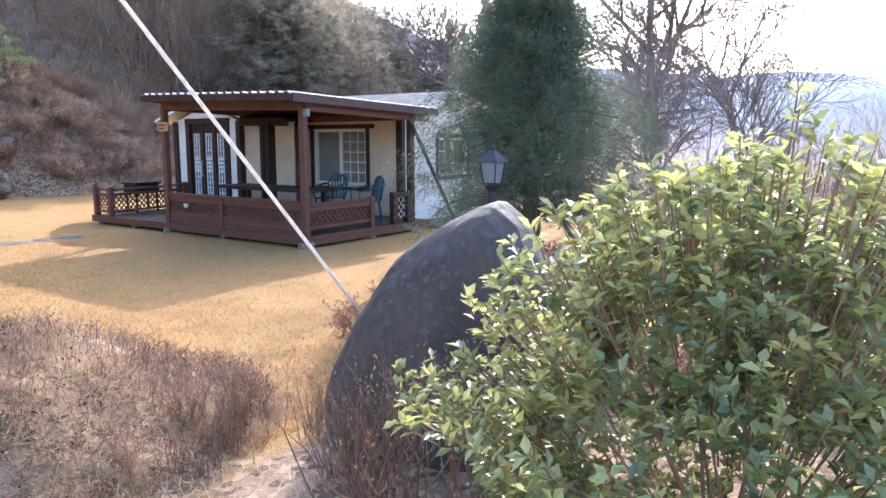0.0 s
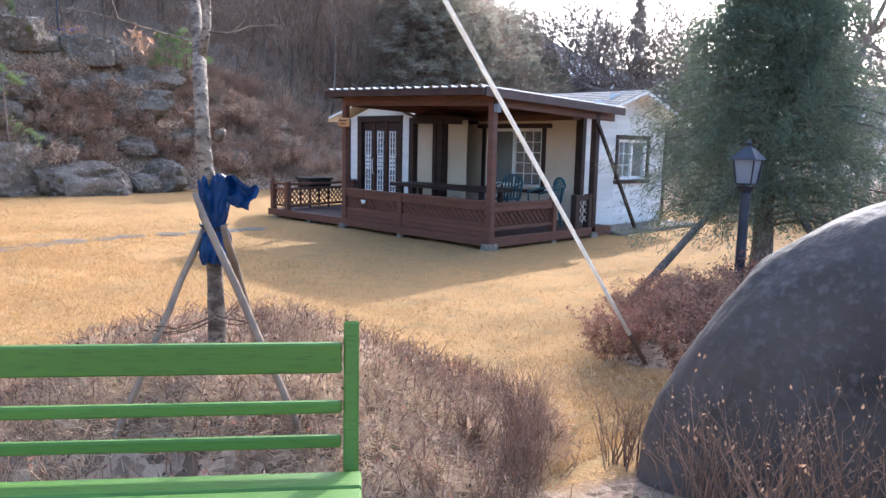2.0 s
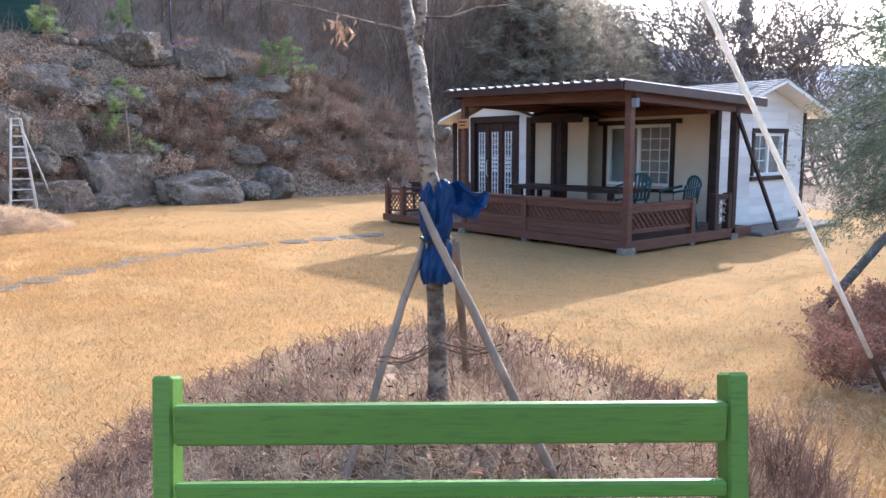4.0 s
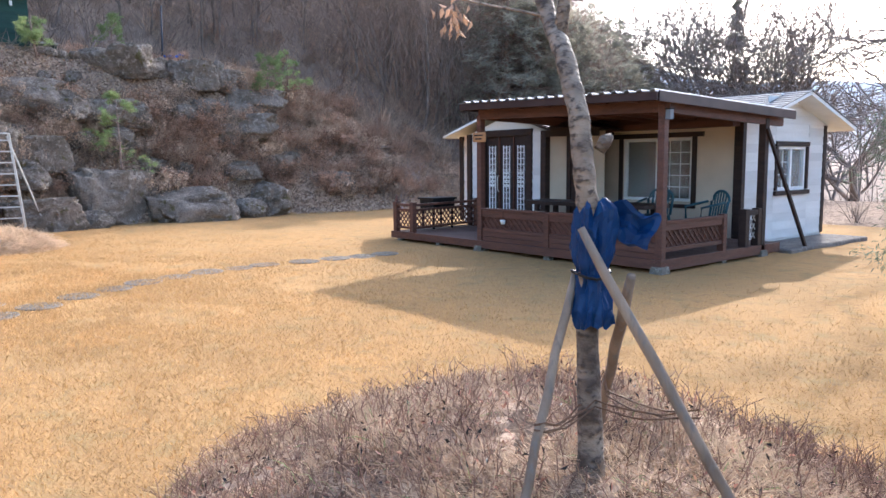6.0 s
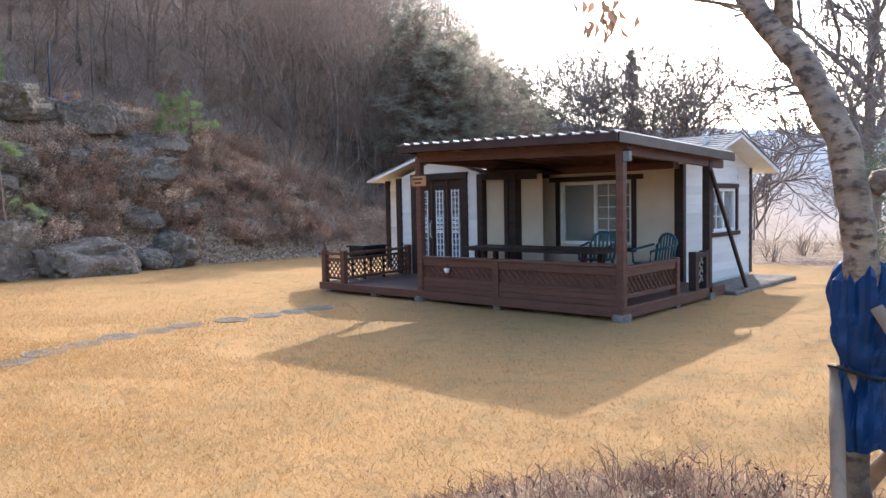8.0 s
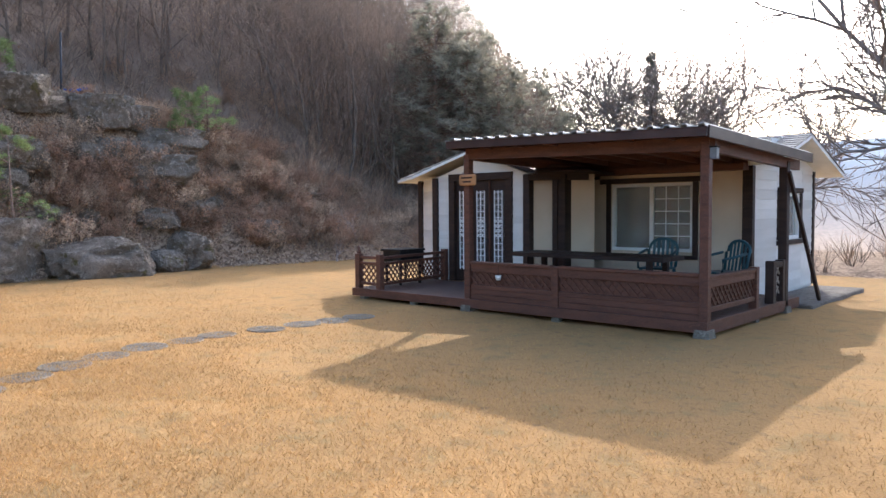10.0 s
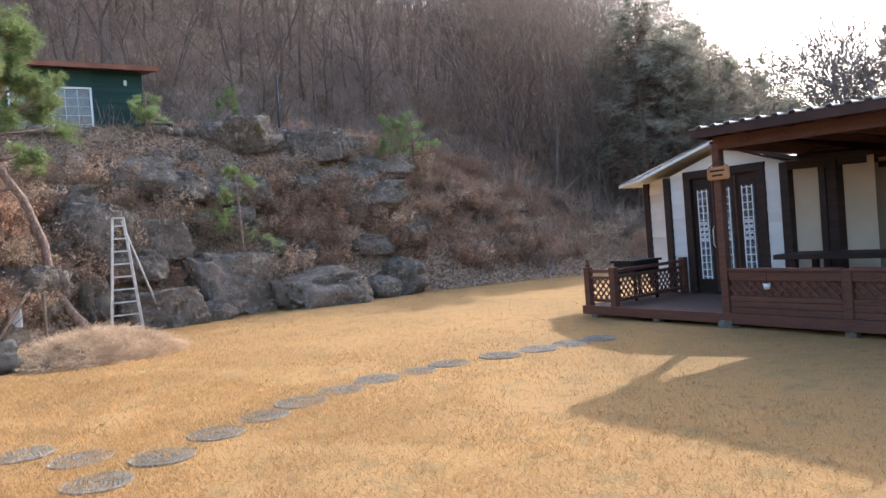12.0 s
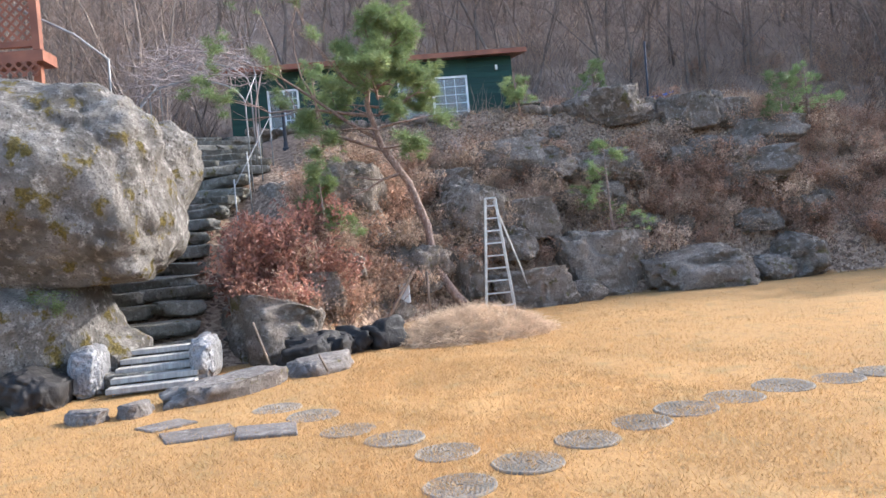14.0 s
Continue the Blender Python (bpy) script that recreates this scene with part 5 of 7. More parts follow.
def build_azaleas():
    rng = np.random.default_rng(21)
    # bare bushes by the path: twig mesh, with buds at the tips
    bare = []
    for k in range(3):
        segs = twig_bush(rng, 30, 0.5, 0.5, 0.0062, 2, 2)
        ends = np.array(segs)[:, 3:6]
        pick = ends[rng.random(len(ends)) < 0.35]
        V1, F1 = prisms(segs, 3)
        V2, F2 = leaves(rng, pick, rng.normal(0, 0.5, (len(pick), 3)) + np.array([0, 0, 0.8]), 0.016, 0.007)
        bare.append((V1, F1, V2, F2))
    spots = [(9.16, -5.86, 0.82, 0), (9.36, -6.08, 0.7, 1), (8.95, -6.0, 0.65, 2), (10.75, -6.42, 1.25, 2), (10.45, -6.15, 1.0, 0), (10.95, -6.05, 1.2, 1), (10.15, -5.95, 0.85, 2), (9.55, -5.55, 0.65, 1), (8.95, -5.62, 0.7, 2), (11.2, -6.7, 0.8, 0)]
    made = {}
    for x, y, s, k in spots:
        m = pose(x, y, h(x, y) - 0.02, 0, 0, rng.uniform(0, 360)) @ Matrix.Scale(s, 4)
        if k not in made:
            V1, F1, V2, F2 = bare[k]
            e = thing("bare_azalea", "leafless brown azalea bush with thin upright twigs", "shrub", "bare azaleas by the path")
            fast_mesh("twig_work", V1, F1, M["twig"], None, e)
            fast_mesh("bud_work", V2, F2, M["leaf_dry"], None, e)
            made[k] = e
            e.matrix_basis = m
        else:
            c = copy_thing(made[k], pose(0, 0, 0))
            c.matrix_basis = m
    # leafy red-brown azaleas under the conifer
    leafy = {}
    for k in range(3):
        segs = twig_bush(rng, 22, 0.42, 0.95, 0.004, 1)
        ends = np.array(segs)[:, 3:6]
        n = 3800
        src = ends[rng.integers(0, len(ends), n)] + rng.normal(0, 0.018, (n, 3))
        V1, F1 = prisms(segs, 3)
        V2, F2 = leaves(rng, src, ball_dirs(rng, n, 0.5), rng.uniform(0.016, 0.032, n), rng.uniform(0.009, 0.014, n))
        leafy[k] = (V1, F1, V2, F2)
    spots = [(8.55, -4.0, 0.85, 0, 0), (8.95, -3.55, 1.0, 1, 1), (9.25, -4.25, 1.05, 2, 0), (8.70, -3.0, 0.95, 2, 1), (9.60, -3.55, 1.1, 0, 0), (9.25, -2.75, 1.0, 1, 1), (9.9, -2.7, 1.2, 2, 0), (10.3, -3.5, 1.1, 1, 0),
             (10.6, -2.6, 1.2, 0, 1), (11.1, -3.6, 1.1, 2, 0), (8.15, -2.45, 0.7, 0, 1), (11.4, -2.2, 1.3, 1, 0), (10.0, -1.2, 1.3, 2, 0), (10.9, -0.8, 1.3, 0, 0), (9.5, -0.2, 1.2, 1, 0),
             (9.65, -4.45, 1.0, 1, 1), (8.45, -3.35, 0.8, 1, 0), (8.0, -2.9, 0.75, 2, 1), (7.75, -1.95, 0.8, 1, 0), (8.35, -2.6, 0.9, 0, 0), (8.9, -2.3, 1.0, 2, 0), (9.85, -4.1, 1.1, 0, 0), (10.2, -4.5, 0.9, 2, 1), (9.0, -1.6, 1.1, 1, 0), (8.4, -1.5, 0.9, 0, 1), (10.5, -4.1, 1.1, 1, 0), (9.7, -2.0, 1.2, 0, 0)]
    made = {}
    for x, y, s, k, tone in spots:
        m = pose(x, y, h(x, y) - 0.02, 0, 0, rng.uniform(0, 360)) @ Matrix.Diagonal((s * 1.25, s * 1.25, s * 1.1, 1))
        if (k, tone) not in made:
            V1, F1, V2, F2 = leafy[k]
            e = thing("red_azalea", ("low azalea bush with rust-red winter leaves", "low azalea bush with dull brown winter leaves")[tone], "shrub", "azaleas under the conifer")
            fast_mesh("twig_work", V1, F1, M["twig"], None, e)
            fast_mesh("foliage", V2, F2, [M["leaf_red"], M["leaf_brown"]], (rng.random(len(F2)) < (0.22, 0.7)[tone]).astype(int), e)
            made[(k, tone)] = e
            e.matrix_basis = m
        else:
            c = copy_thing(made[(k, tone)], pose(0, 0, 0))
            c.matrix_basis = m


def build_rope():
    ro = thing("guy_rope", "taut white guy rope with a rusty ground rod", "rope")
    foot, d = Vector((8.80, -3.92, 0.0)), Vector((-0.125, -0.795, 1.0))
    p = [foot + d * (0.35 + k * 0.6) for k in range(12)]
    tube("rope", p, 0.014, M["rope"], ro, "", 8)
    tube("ground_rod", [foot + d * -0.1, foot + d * 0.36], 0.017, M["rust"], ro, "rusty ground rod", 8)


def build_lamp(name, at, top, label):
    lp = thing(name, label, "lamp", at=at)
    H = top
    v, f = tube_geo([(0, 0, 0), (0, 0, 0.08), (0, 0, 0.10), (0, 0, 0.22), (0, 0, 0.25), (0, 0, H - 0.42), (0, 0, H - 0.40), (0, 0, H - 0.36)], [0.085, 0.085, 0.06, 0.055, 0.046, 0.042, 0.06, 0.09], 10)
    link_mesh("post", v, f, M["lamp_iron"], lp)
    ln = box("lantern", (-0.07, -0.07, H - 0.345), (0.07, 0.07, H - 0.335), M["lamp_iron"], lp)
    for sx in (-1, 1):
        for sy in (-1, 1):
            beam("bar", (sx * 0.066, sy * 0.066, H - 0.335), (sx * 0.092, sy * 0.092, H - 0.13), 0.014, 0.014, M["lamp_iron"], ln)
    bm = bmesh.new()
    bmesh.ops.create_cone(bm, cap_ends=True, segments=4, radius1=0.085, radius2=0.118, depth=0.2, matrix=pose(0, 0, H - 0.232, 0, 0, 45))
    g = part("pane", bm, M["lamp_pane"], ln, "frosted lantern glass")
    bm = bmesh.new()
    bmesh.ops.create_cone(bm, cap_ends=True, segments=4, radius1=0.165, radius2=0.05, depth=0.10, matrix=pose(0, 0, H - 0.075, 0, 0, 45))
    part("cap", bm, M["lamp_iron"], ln)
    v, f = tube_geo([(0, 0, H - 0.03), (0, 0, H - 0.01), (0, 0, H + 0.02), (0, 0, H + 0.045)], [0.035, 0.02, 0.028, 0.004], 8)
    link_mesh("finial", v, f, M["lamp_iron"], ln)
    return lp


def build_conifer():
    rng = np.random.default_rng(31)
    cx, cy = 8.05, -0.30
    z0 = h(cx, cy)
    co = thing("weeping_conifer", "broad dark blue-green conifer with drooping sprays", "tree", at=(cx, cy, z0))
    H = 3.95
    tube("trunk", [(0, 0, -0.1), (0.02, 0, 0.6), (-0.03, 0.02, 1.6), (0.02, 0, 2.8), (0, 0, H - 0.2)], [0.14, 0.115, 0.095, 0.06, 0.015], M["bark"], co, "", 12)
    segs, SP, SD = [], [], []
    for i in range(150):
        t = (i + rng.uniform(0, 1)) / 150
        z = 0.75 + (H - 0.95) * t ** 0.9
        a = i * 2.39996 + rng.normal(0, 0.25)
        reach = np.interp(t, [0, 0.08, 0.30, 0.5, 0.68, 0.85, 1], [1.45, 1.78, 1.62, 1.30, 0.95, 0.60, 0.25]) * rng.uniform(0.55, 1.15)
        p = np.array([0, 0, z])
        for k in range(1, 7):
            s = k / 6
            q = np.array([math.cos(a) * reach * s, math.sin(a) * reach * s, z + 0.16 * math.sin(s * 2.4) * reach - 0.30 * s * s * reach])
            q[:2] += rng.normal(0, 0.03, 2)
            segs.append((*p, *q, 0.022 * (1.05 - s), 0.022 * (0.95 - s) + 0.002))
            if k >= 2:
                for _ in range(11):
                    b = q + (p - q) * rng.random()
                    side = np.array([-math.sin(a), math.cos(a), 0]) * rng.normal(0, 0.24)
                    SP.append(b + side + rng.normal(0, 0.05, 3))
                    SD.append(np.array([math.cos(a), math.sin(a), 0]) * 0.6 + side * 2 + np.array([0, 0, -0.55]) + rng.normal(0, 0.25, 3))
            p = q
    V, F = prisms(segs, 4)
    fast_mesh("branch_work", V, F, M["bark"], None, co)
    SP, SD = np.array(SP), np.array(SD)
    n = len(SP)
    # each spray is a cluster of thin drooping leaflets
    rep = 18
    P = np.repeat(SP, rep, 0)
    D = np.repeat(SD, rep, 0) + rng.normal(0, 0.5, (n * rep, 3))
    V, F = leaves(rng, P + rng.normal(0, 0.045, P.shape), D, rng.uniform(0.035, 0.085, n * rep), rng.uniform(0.005, 0.010, n * rep), 0.1)
    fast_mesh("foliage", V, F, M["conifer"], None, co)
    for lab, a, b in (("leaning pole that props the conifer", (7.40, -2.12), (8.0, -0.40, 1.5)), ("second leaning pole that props the conifer", (9.3, -0.8), (8.12, -0.33, 1.4))):
        q = thing("prop_pole", lab, "pole", "props of the conifer")
        tube("pole", [(*a, h(*a) - 0.05), tuple((Vector((*a, h(*a))) + Vector(b)) / 2 + Vector((0, 0, 0.01))), b], [0.045, 0.04, 0.036], M["bark"], q, "", 10)


build_bench()
build_young_tree()
build_boulder()
build_holly()
build_azaleas()
build_rope()
build_lamp("garden_lamp", (8.60, -2.12, h(8.6, -2.12) - 0.02), 1.70 - h(8.6, -2.12), "blue-grey cast iron garden lamp post with square lantern")
build_conifer()


# ---------------------------------------------------------------- the lawn
def build_stones():
    # round stepping stones: eight fields of straight grooves round an eye
    NS = 96
    rings = [0.0, 0.024, 0.028] + [0.036 + 0.0095 * k for k in range(23)] + [0.258, 0.266, 0.268]
    verts, faces = [], []
    for j, r in enumerate(rings):
        for k in range(NS):
            a = 2 * math.pi * k / NS
            field = math.floor(a / (math.pi / 4)) * math.pi / 4
            u = r * math.cos(a - field - 1.1)
            groove = max(0.0, math.sin(2 * math.pi * u / 0.034)) * 0.009 if 3 < j < len(rings) - 4 else 0.0
            z = -0.01 if j < 2 else 0.034 - groove
            if j == len(rings) - 2:
                z = 0.026
            if j == len(rings) - 1:
                z = -0.03
            rr = r * (1 + 0.015 * math.sin(3 * a) + 0.01 * math.sin(7 * a))
            verts.append((rr * math.cos(a), rr * math.sin(a), z))
    for j in range(len(rings) - 1):
        for k in range(NS):
            a, b = j * NS + k, j * NS + (k + 1) % NS
            faces.append((a, a + NS, b + NS, b))
    first = link_mesh("stepping_stone", verts, faces, M["millstone"])
    tagged(first, "round grey stepping stone with a ribbed face", "stepping stone", "round stepping stones")
    spots = [(-1.05, -3.70), (-1.0, -4.16), (-0.92, -4.71), (-0.70, -5.25), (-0.48, -5.74), (-0.26, -6.18), (0.05, -6.68), (0.40, -7.17), (0.71, -7.65), (-0.06, -7.67), (-0.55, -8.04), (-1.02, -8.43), (-1.70, -8.79), (-2.24, -9.2), (-0.94, -3.05), (-0.90, -2.50), (-0.88, -2.0), (-0.86, -1.5)]
    for i, (x, y) in enumerate(spots):
        s = random.uniform(0.84, 0.97)
        m = pose(x, y, h(x, y) - 0.024, random.uniform(-1, 1), random.uniform(-1, 1), random.uniform(0, 360)) @ Matrix.Diagonal((s, s, 1, 1))
        if i == 0:
            first.matrix_basis = m
        else:
            q = copy_thing(first, pose(0, 0, 0))
            q.matrix_basis = m
    for x, y, w, d, turn in ((-1.50, -9.77, 0.22, 0.31, 12), (-1.29, -9.14, 0.21, 0.27, -4), (-1.98, -10.22, 0.16, 0.22, 30)):
        bm = bm_box((-w, -d, -0.05), (w, d, 0.026), 0.010)
        for v in bm.verts:
            v.co.x += 0.06 * math.sin(v.co.y * 9 + x)
            v.co.y += 0.05 * math.sin(v.co.x * 8)
        ob = part("flat_slab", bm, M["slate"], None)
        ob.matrix_basis = pose(x, y, h(x, y), 0, 0, turn)
        tagged(ob, "flat grey slate slab set in the lawn", "slab", "slate slabs in the lawn")


def build_grass():
    rng = np.random.default_rng(41)
    # short dormant blades, thickest along the walk
    n = 430000
    x = 9.4 - 20.5 * rng.random(n) ** 1.45
    y = -8.6 + np.abs(rng.normal(0, 3.6, n))
    pick = rng.random(n) < 0.42
    x = np.where(pick, rng.normal(0.0, 2.9, n), x)
    y = np.where(pick, rng.normal(-7.9, 2.6, n), y)
    bare_spot = bumps(x, y, 1.3, 2.0) + 0.7 * bumps(x, y, 4.0, 1.0) + rng.normal(0, 0.7, n) < -0.75
    y = np.where(rng.random(n) < 0.10, rng.uniform(-12.5, -8.2, n), y)
    d = behind_foot(x, y)
    r = np.hypot((x - 7.7) / 1.75, (y + 6.65) / 1.65)
    keep = ~bare_spot & (d < -0.1) & (y < 6) & (r > 1.0) & ~((x > -2.7) & (x < 4.1) & (y > -0.02)) & ~((x > 9.4) & (y > -6.2)) & ~((x > 8.4) & (y > -4.2))
    x, y = x[keep], y[keep]
    n = len(x)
    P = np.stack([x, y, height(x, y) - 0.004], 1)
    D = rng.normal(0, 0.75, (n, 3))
    D[:, 2] = 1.0
    D /= np.linalg.norm(D, axis=1, keepdims=True)
    s = np.cross(D, rng.normal(0, 1, (n, 3)))
    s *= rng.uniform(0.0015, 0.0033, (n, 1)) / (np.linalg.norm(s, axis=1, keepdims=True) + 1e-9)
    V = np.stack([P + s, P - s, P + D * rng.uniform(0.02, 0.06, (n, 1))], 1).reshape(-1, 3)
    F = np.arange(n * 3).reshape(-1, 3)
    ob = fast_mesh("lawn_grass", V, F, M["lawn_blade"])
    tagged(ob, "short dormant straw-yellow lawn grass", "grass", kind="stuff")
    # dead grass on the tree bed
    n = 105000
    x, y = 7.7 + rng.uniform(-2.0, 2.0, n), -6.65 + rng.uniform(-1.95, 1.95, n)
    r = np.hypot((x - 7.7) / 1.75, (y + 6.65) / 1.65) + 0.06 * bumps(x, y, 2.1)
    clump = bumps(x, y, 3.1, 1.0) + 0.6 * bumps(x, y, 7.0, 2.0)
    keep = (r < 1.08) & (clump > -1.3 + 0.9 * rng.random(n))
    x, y = x[keep], y[keep]
    n = len(x)
    P = np.stack([x, y, height(x, y) - 0.01], 1)
    lay = np.stack([bumps(x, y, 1.7, 0.3), bumps(x, y, 1.5, 4.0), np.full(n, 0.30)], 1)
    D = lay * 0.8 + rng.normal(0, 0.55, (n, 3))
    D[:, 2] = np.abs(D[:, 2]) + 0.05
    V, F = blades(rng, P, D, rng.uniform(0.05, 0.17, n), rng.uniform(0.002, 0.0045, n), 0.25)
    tone = bumps(x, y, 2.4, 5.0) + 0.6 * bumps(x, y, 6.0, 2.0) + rng.normal(0, 0.5, n)
    idx = np.tile(np.where(tone > 0.85, 2, np.where(tone > 0.0, 1, 0)), 3)
    idx = np.where(np.tile(rng.random(n) < 0.02, 3), 3, idx)
    ob = fast_mesh("dead_grass", V, F, [M["straw"], M["bed_straw"], M["bed_brown"], M["pine"]], idx)
    tagged(ob, "matted pale dead grass covering the tree bed", "dead grass", kind="stuff")
    # fallen azalea leaves and bits of twig over the bed
    n = 4500
    x, y = 7.7 + rng.uniform(-1.9, 1.9, n), -6.65 + rng.uniform(-1.8, 1.8, n)
    keep = (np.hypot((x - 7.7) / 1.75, (y + 6.65) / 1.65) < 1.04) & (bumps(x, y, 3.3, 3.0) + rng.normal(0, 0.6, n) > 0.0)
    x, y = x[keep], y[keep]
    n = len(x)
    V, F = leaves(rng, np.stack([x, y, height(x, y) + rng.uniform(0.01, 0.09, n)], 1), ball_dirs(rng, n, 0.5), rng.uniform(0.02, 0.042, n), rng.uniform(0.01, 0.017, n))
    tagged(fast_mesh("fallen_leaves", V, F, [M["leaf_red"], M["leaf_dry"], M["near_black"]], (np.arange(len(F)) // 4) % 3), "fallen rusty leaves scattered over the tree bed", "leaf litter", kind="stuff")
    # stubble of cut azalea along the rim of the bed
    segs = []
    for i in range(2900):
        a = rng.uniform(0, 2 * math.pi)
        k = rng.normal(1.0, 0.05) if i < 1100 else math.sqrt(rng.random())
        px, py = 7.7 + 1.75 * k * math.cos(a), -6.65 + 1.65 * k * math.sin(a)
        pz = h(px, py)
        d = np.array([rng.normal(0, 0.35), rng.normal(0, 0.35), 1.0])
        L = rng.uniform(0.04, 0.13)
        q = np.array([px, py, pz]) + d * L
        segs.append((px, py, pz - 0.01, *q, 0.003, 0.002))
        for _ in range(2):
            e = q + np.array([rng.normal(0, 0.03), rng.normal(0, 0.03), rng.uniform(0.01, 0.05)])
            segs.append((*q, *e, 0.002, 0.0012))
    V, F = prisms(segs, 3)
    tagged(fast_mesh("clipped_stubble", V, F, [M["twig"], M["bed_brown"]], np.arange(len(F)) // 3 % 2), "clipped reddish twigs over the bed and its rim", "twigs", kind="stuff")
    # rough dead grass and weeds between bed, boulder and path
    n = 26000
    x, y = rng.uniform(8.3, 13.0, n), rng.uniform(-8.2, -2.0, n)
    keep = (np.hypot((x - 7.7) / 1.75, (y + 6.65) / 1.65) > 1.0) & (np.hypot(x - 12.2, (y + 8.5) * 1.2) > 1.0) & (bumps(x, y, 1.9) + rng.normal(0, 0.6, n) > 0.1)
    x, y = x[keep], y[keep]
    n = len(x)
    P = np.stack([x, y, height(x, y) - 0.01], 1)
    D = rng.normal(0, 0.7, (n, 3))
    D[:, 2] = 0.8
    V, F = blades(rng, P, D, rng.uniform(0.05, 0.14, n), rng.uniform(0.002, 0.004, n), 0.3)
    tagged(fast_mesh("path_weeds", V, F, M["straw"]), "rough dry weeds beside the path", "weeds", kind="stuff")


def build_hay():
    rng = np.random.default_rng(43)
    cx, cy = -6.5, -6.75
    hy = thing("hay_heap", "low heap of raked straw lying on the lawn", "straw heap", at=(cx, cy, h(cx, cy)))
    me = rock_mesh("heap_core", 7, (0.8, 0.9, 0.2), 0.2, 4, mat=M["straw"])
    shared("heap_core", me, pose(0, 0, -0.06), hy)
    n = 14000
    a, r = rng.uniform(0, 2 * math.pi, n), np.sqrt(rng.random(n)) * 1.25
    x, y = r * np.cos(a) * 0.95, r * np.sin(a) * 1.05
    z = 0.42 * np.maximum(0, 1 - (r / 1.25) ** 2) - 0.02
    D = rng.normal(0, 1, (n, 3))
    D[:, 2] = np.abs(D[:, 2]) * 0.5
    V, F = blades(rng, np.stack([x, y, z], 1), D, rng.uniform(0.12, 0.30, n), rng.uniform(0.004, 0.008, n), 0.2)
    tagged(fast_mesh("loose_straw", V, F, [M["straw"], M["straw"]], np.tile(rng.integers(0, 2, n), 3), hy), kind="stuff")


# ---------------------------------------------------------------- the rock slope
def build_slope():
    rng = np.random.default_rng(51)
    kinds = [rock_mesh("slope_rock", k, s, 0.42, 5, 0.10, None, 9) for k, s in enumerate(((1.3, 0.75, 0.62), (0.85, 0.7, 0.6), (0.7, 0.6, 0.72), (1.05, 0.6, 0.5), (0.55, 0.5, 0.4)))]
    def rock(k, x, y, z, s, turn, label="grey-brown weathered rock of the terraced slope"):
        ob = shared("slope_rock", kinds[k], pose(x, y, z, rng.uniform(-5, 5), rng.uniform(-5, 5), turn) @ Matrix.Diagonal((s, s, s * rng.uniform(0.85, 1.15), 1)))
        tagged(ob, label, "rock", "rocks of the slope")
    # the row along the lawn
    rock(0, -11.15, -1.0, -0.12, 1.12, 88, "long flat-topped rock at the foot of the slope")
    rock(2, -11.5, 1.55, -0.1, 1.05, 20, "rounded dark rock at the foot of the slope")
    rock(4, -11.1, 0.7, -0.1, 1.0, 60)
    rock(1, -11.7, -3.3, -0.1, 1.45, 95, "broad dark rock at the foot of the slope")
    rock(4, -10.6, -3.9, -0.15, 0.9, 10)
    rock(1, -10.5, -5.0, -0.15, 1.0, 70)
    rock(2, -10.9, -6.6, -0.1, 1.25, 40)
    rock(0, -9.7, -8.5, -0.1, 0.9, 60)
    rock(1, -6.6, -9.9, -0.15, 1.25, 15, "rounded brown rock beside the stone steps")
    for y0, y1, d0, d1, n in ((-9.5, 3.2, 0.7, 1.5, 20), (-9.5, 2.5, 1.5, 2.2, 18), (-9.5, 1.5, 2.1, 3.0, 15), (3.0, 5.5, 0.4, 2.5, 3)):
        for i in range(n):
            y = y0 + (y1 - y0) * (i + rng.uniform(0.1, 0.9)) / n
            d = rng.uniform(d0, d1)
            x = float(np.interp(y, FOOT_Y, FOOT_X)) - d
            if -12.6 < y < -10.3:
                continue
            rock(int(rng.integers(0, 5)), x, y, h(x, y) - 0.28, rng.choice([0.45, 0.6, 0.8, 1.0]) * rng.uniform(0.85, 1.1), rng.uniform(40, 140))
    # dry azaleas and scrub
    kinds2 = []
    for k in range(4):
        segs = twig_bush(rng, 24, 0.62, 1.0, 0.0065, 1, 2)
        ends = np.array(segs)[:, 3:6]
        n = (1100, 900, 420, 1300)[k]
        src = ends[rng.integers(0, len(ends), n)] + rng.normal(0, 0.03, (n, 3))
        V1, F1 = prisms(segs, 3)
        V2, F2 = leaves(rng, src, ball_dirs(rng, n, 0.3), rng.uniform(0.04, 0.075, n), rng.uniform(0.02, 0.034, n))
        a = fast_mesh("scrub_bush", V1, F1, M[("twig", "twig_grey", "twig_grey", "twig")[k]])
        tagged(a, ("rusty brown azalea scrub on the rock slope", "straw-brown dry scrub on the rock slope", "grey leafless scrub on the rock slope", "rust-red azalea scrub beside the stone steps")[k], "shrub", "scrub on the slope")
        fast_mesh("foliage", V2, F2, M[("leaf_brown", "brush", "leaf_dry", "leaf_red")[k]], None, a)
        kinds2.append(a)
    used = set()
    def bush(k, x, y, s):
        m = pose(x, y, h(x, y) - 0.05, 0, 0, rng.uniform(0, 360)) @ Matrix.Diagonal((s, s, s, 1))
        if k in used:
            q = copy_thing(kinds2[k], pose(0, 0, 0))
            q.matrix_basis = m
        else:
            used.add(k)
            kinds2[k].matrix_basis = m
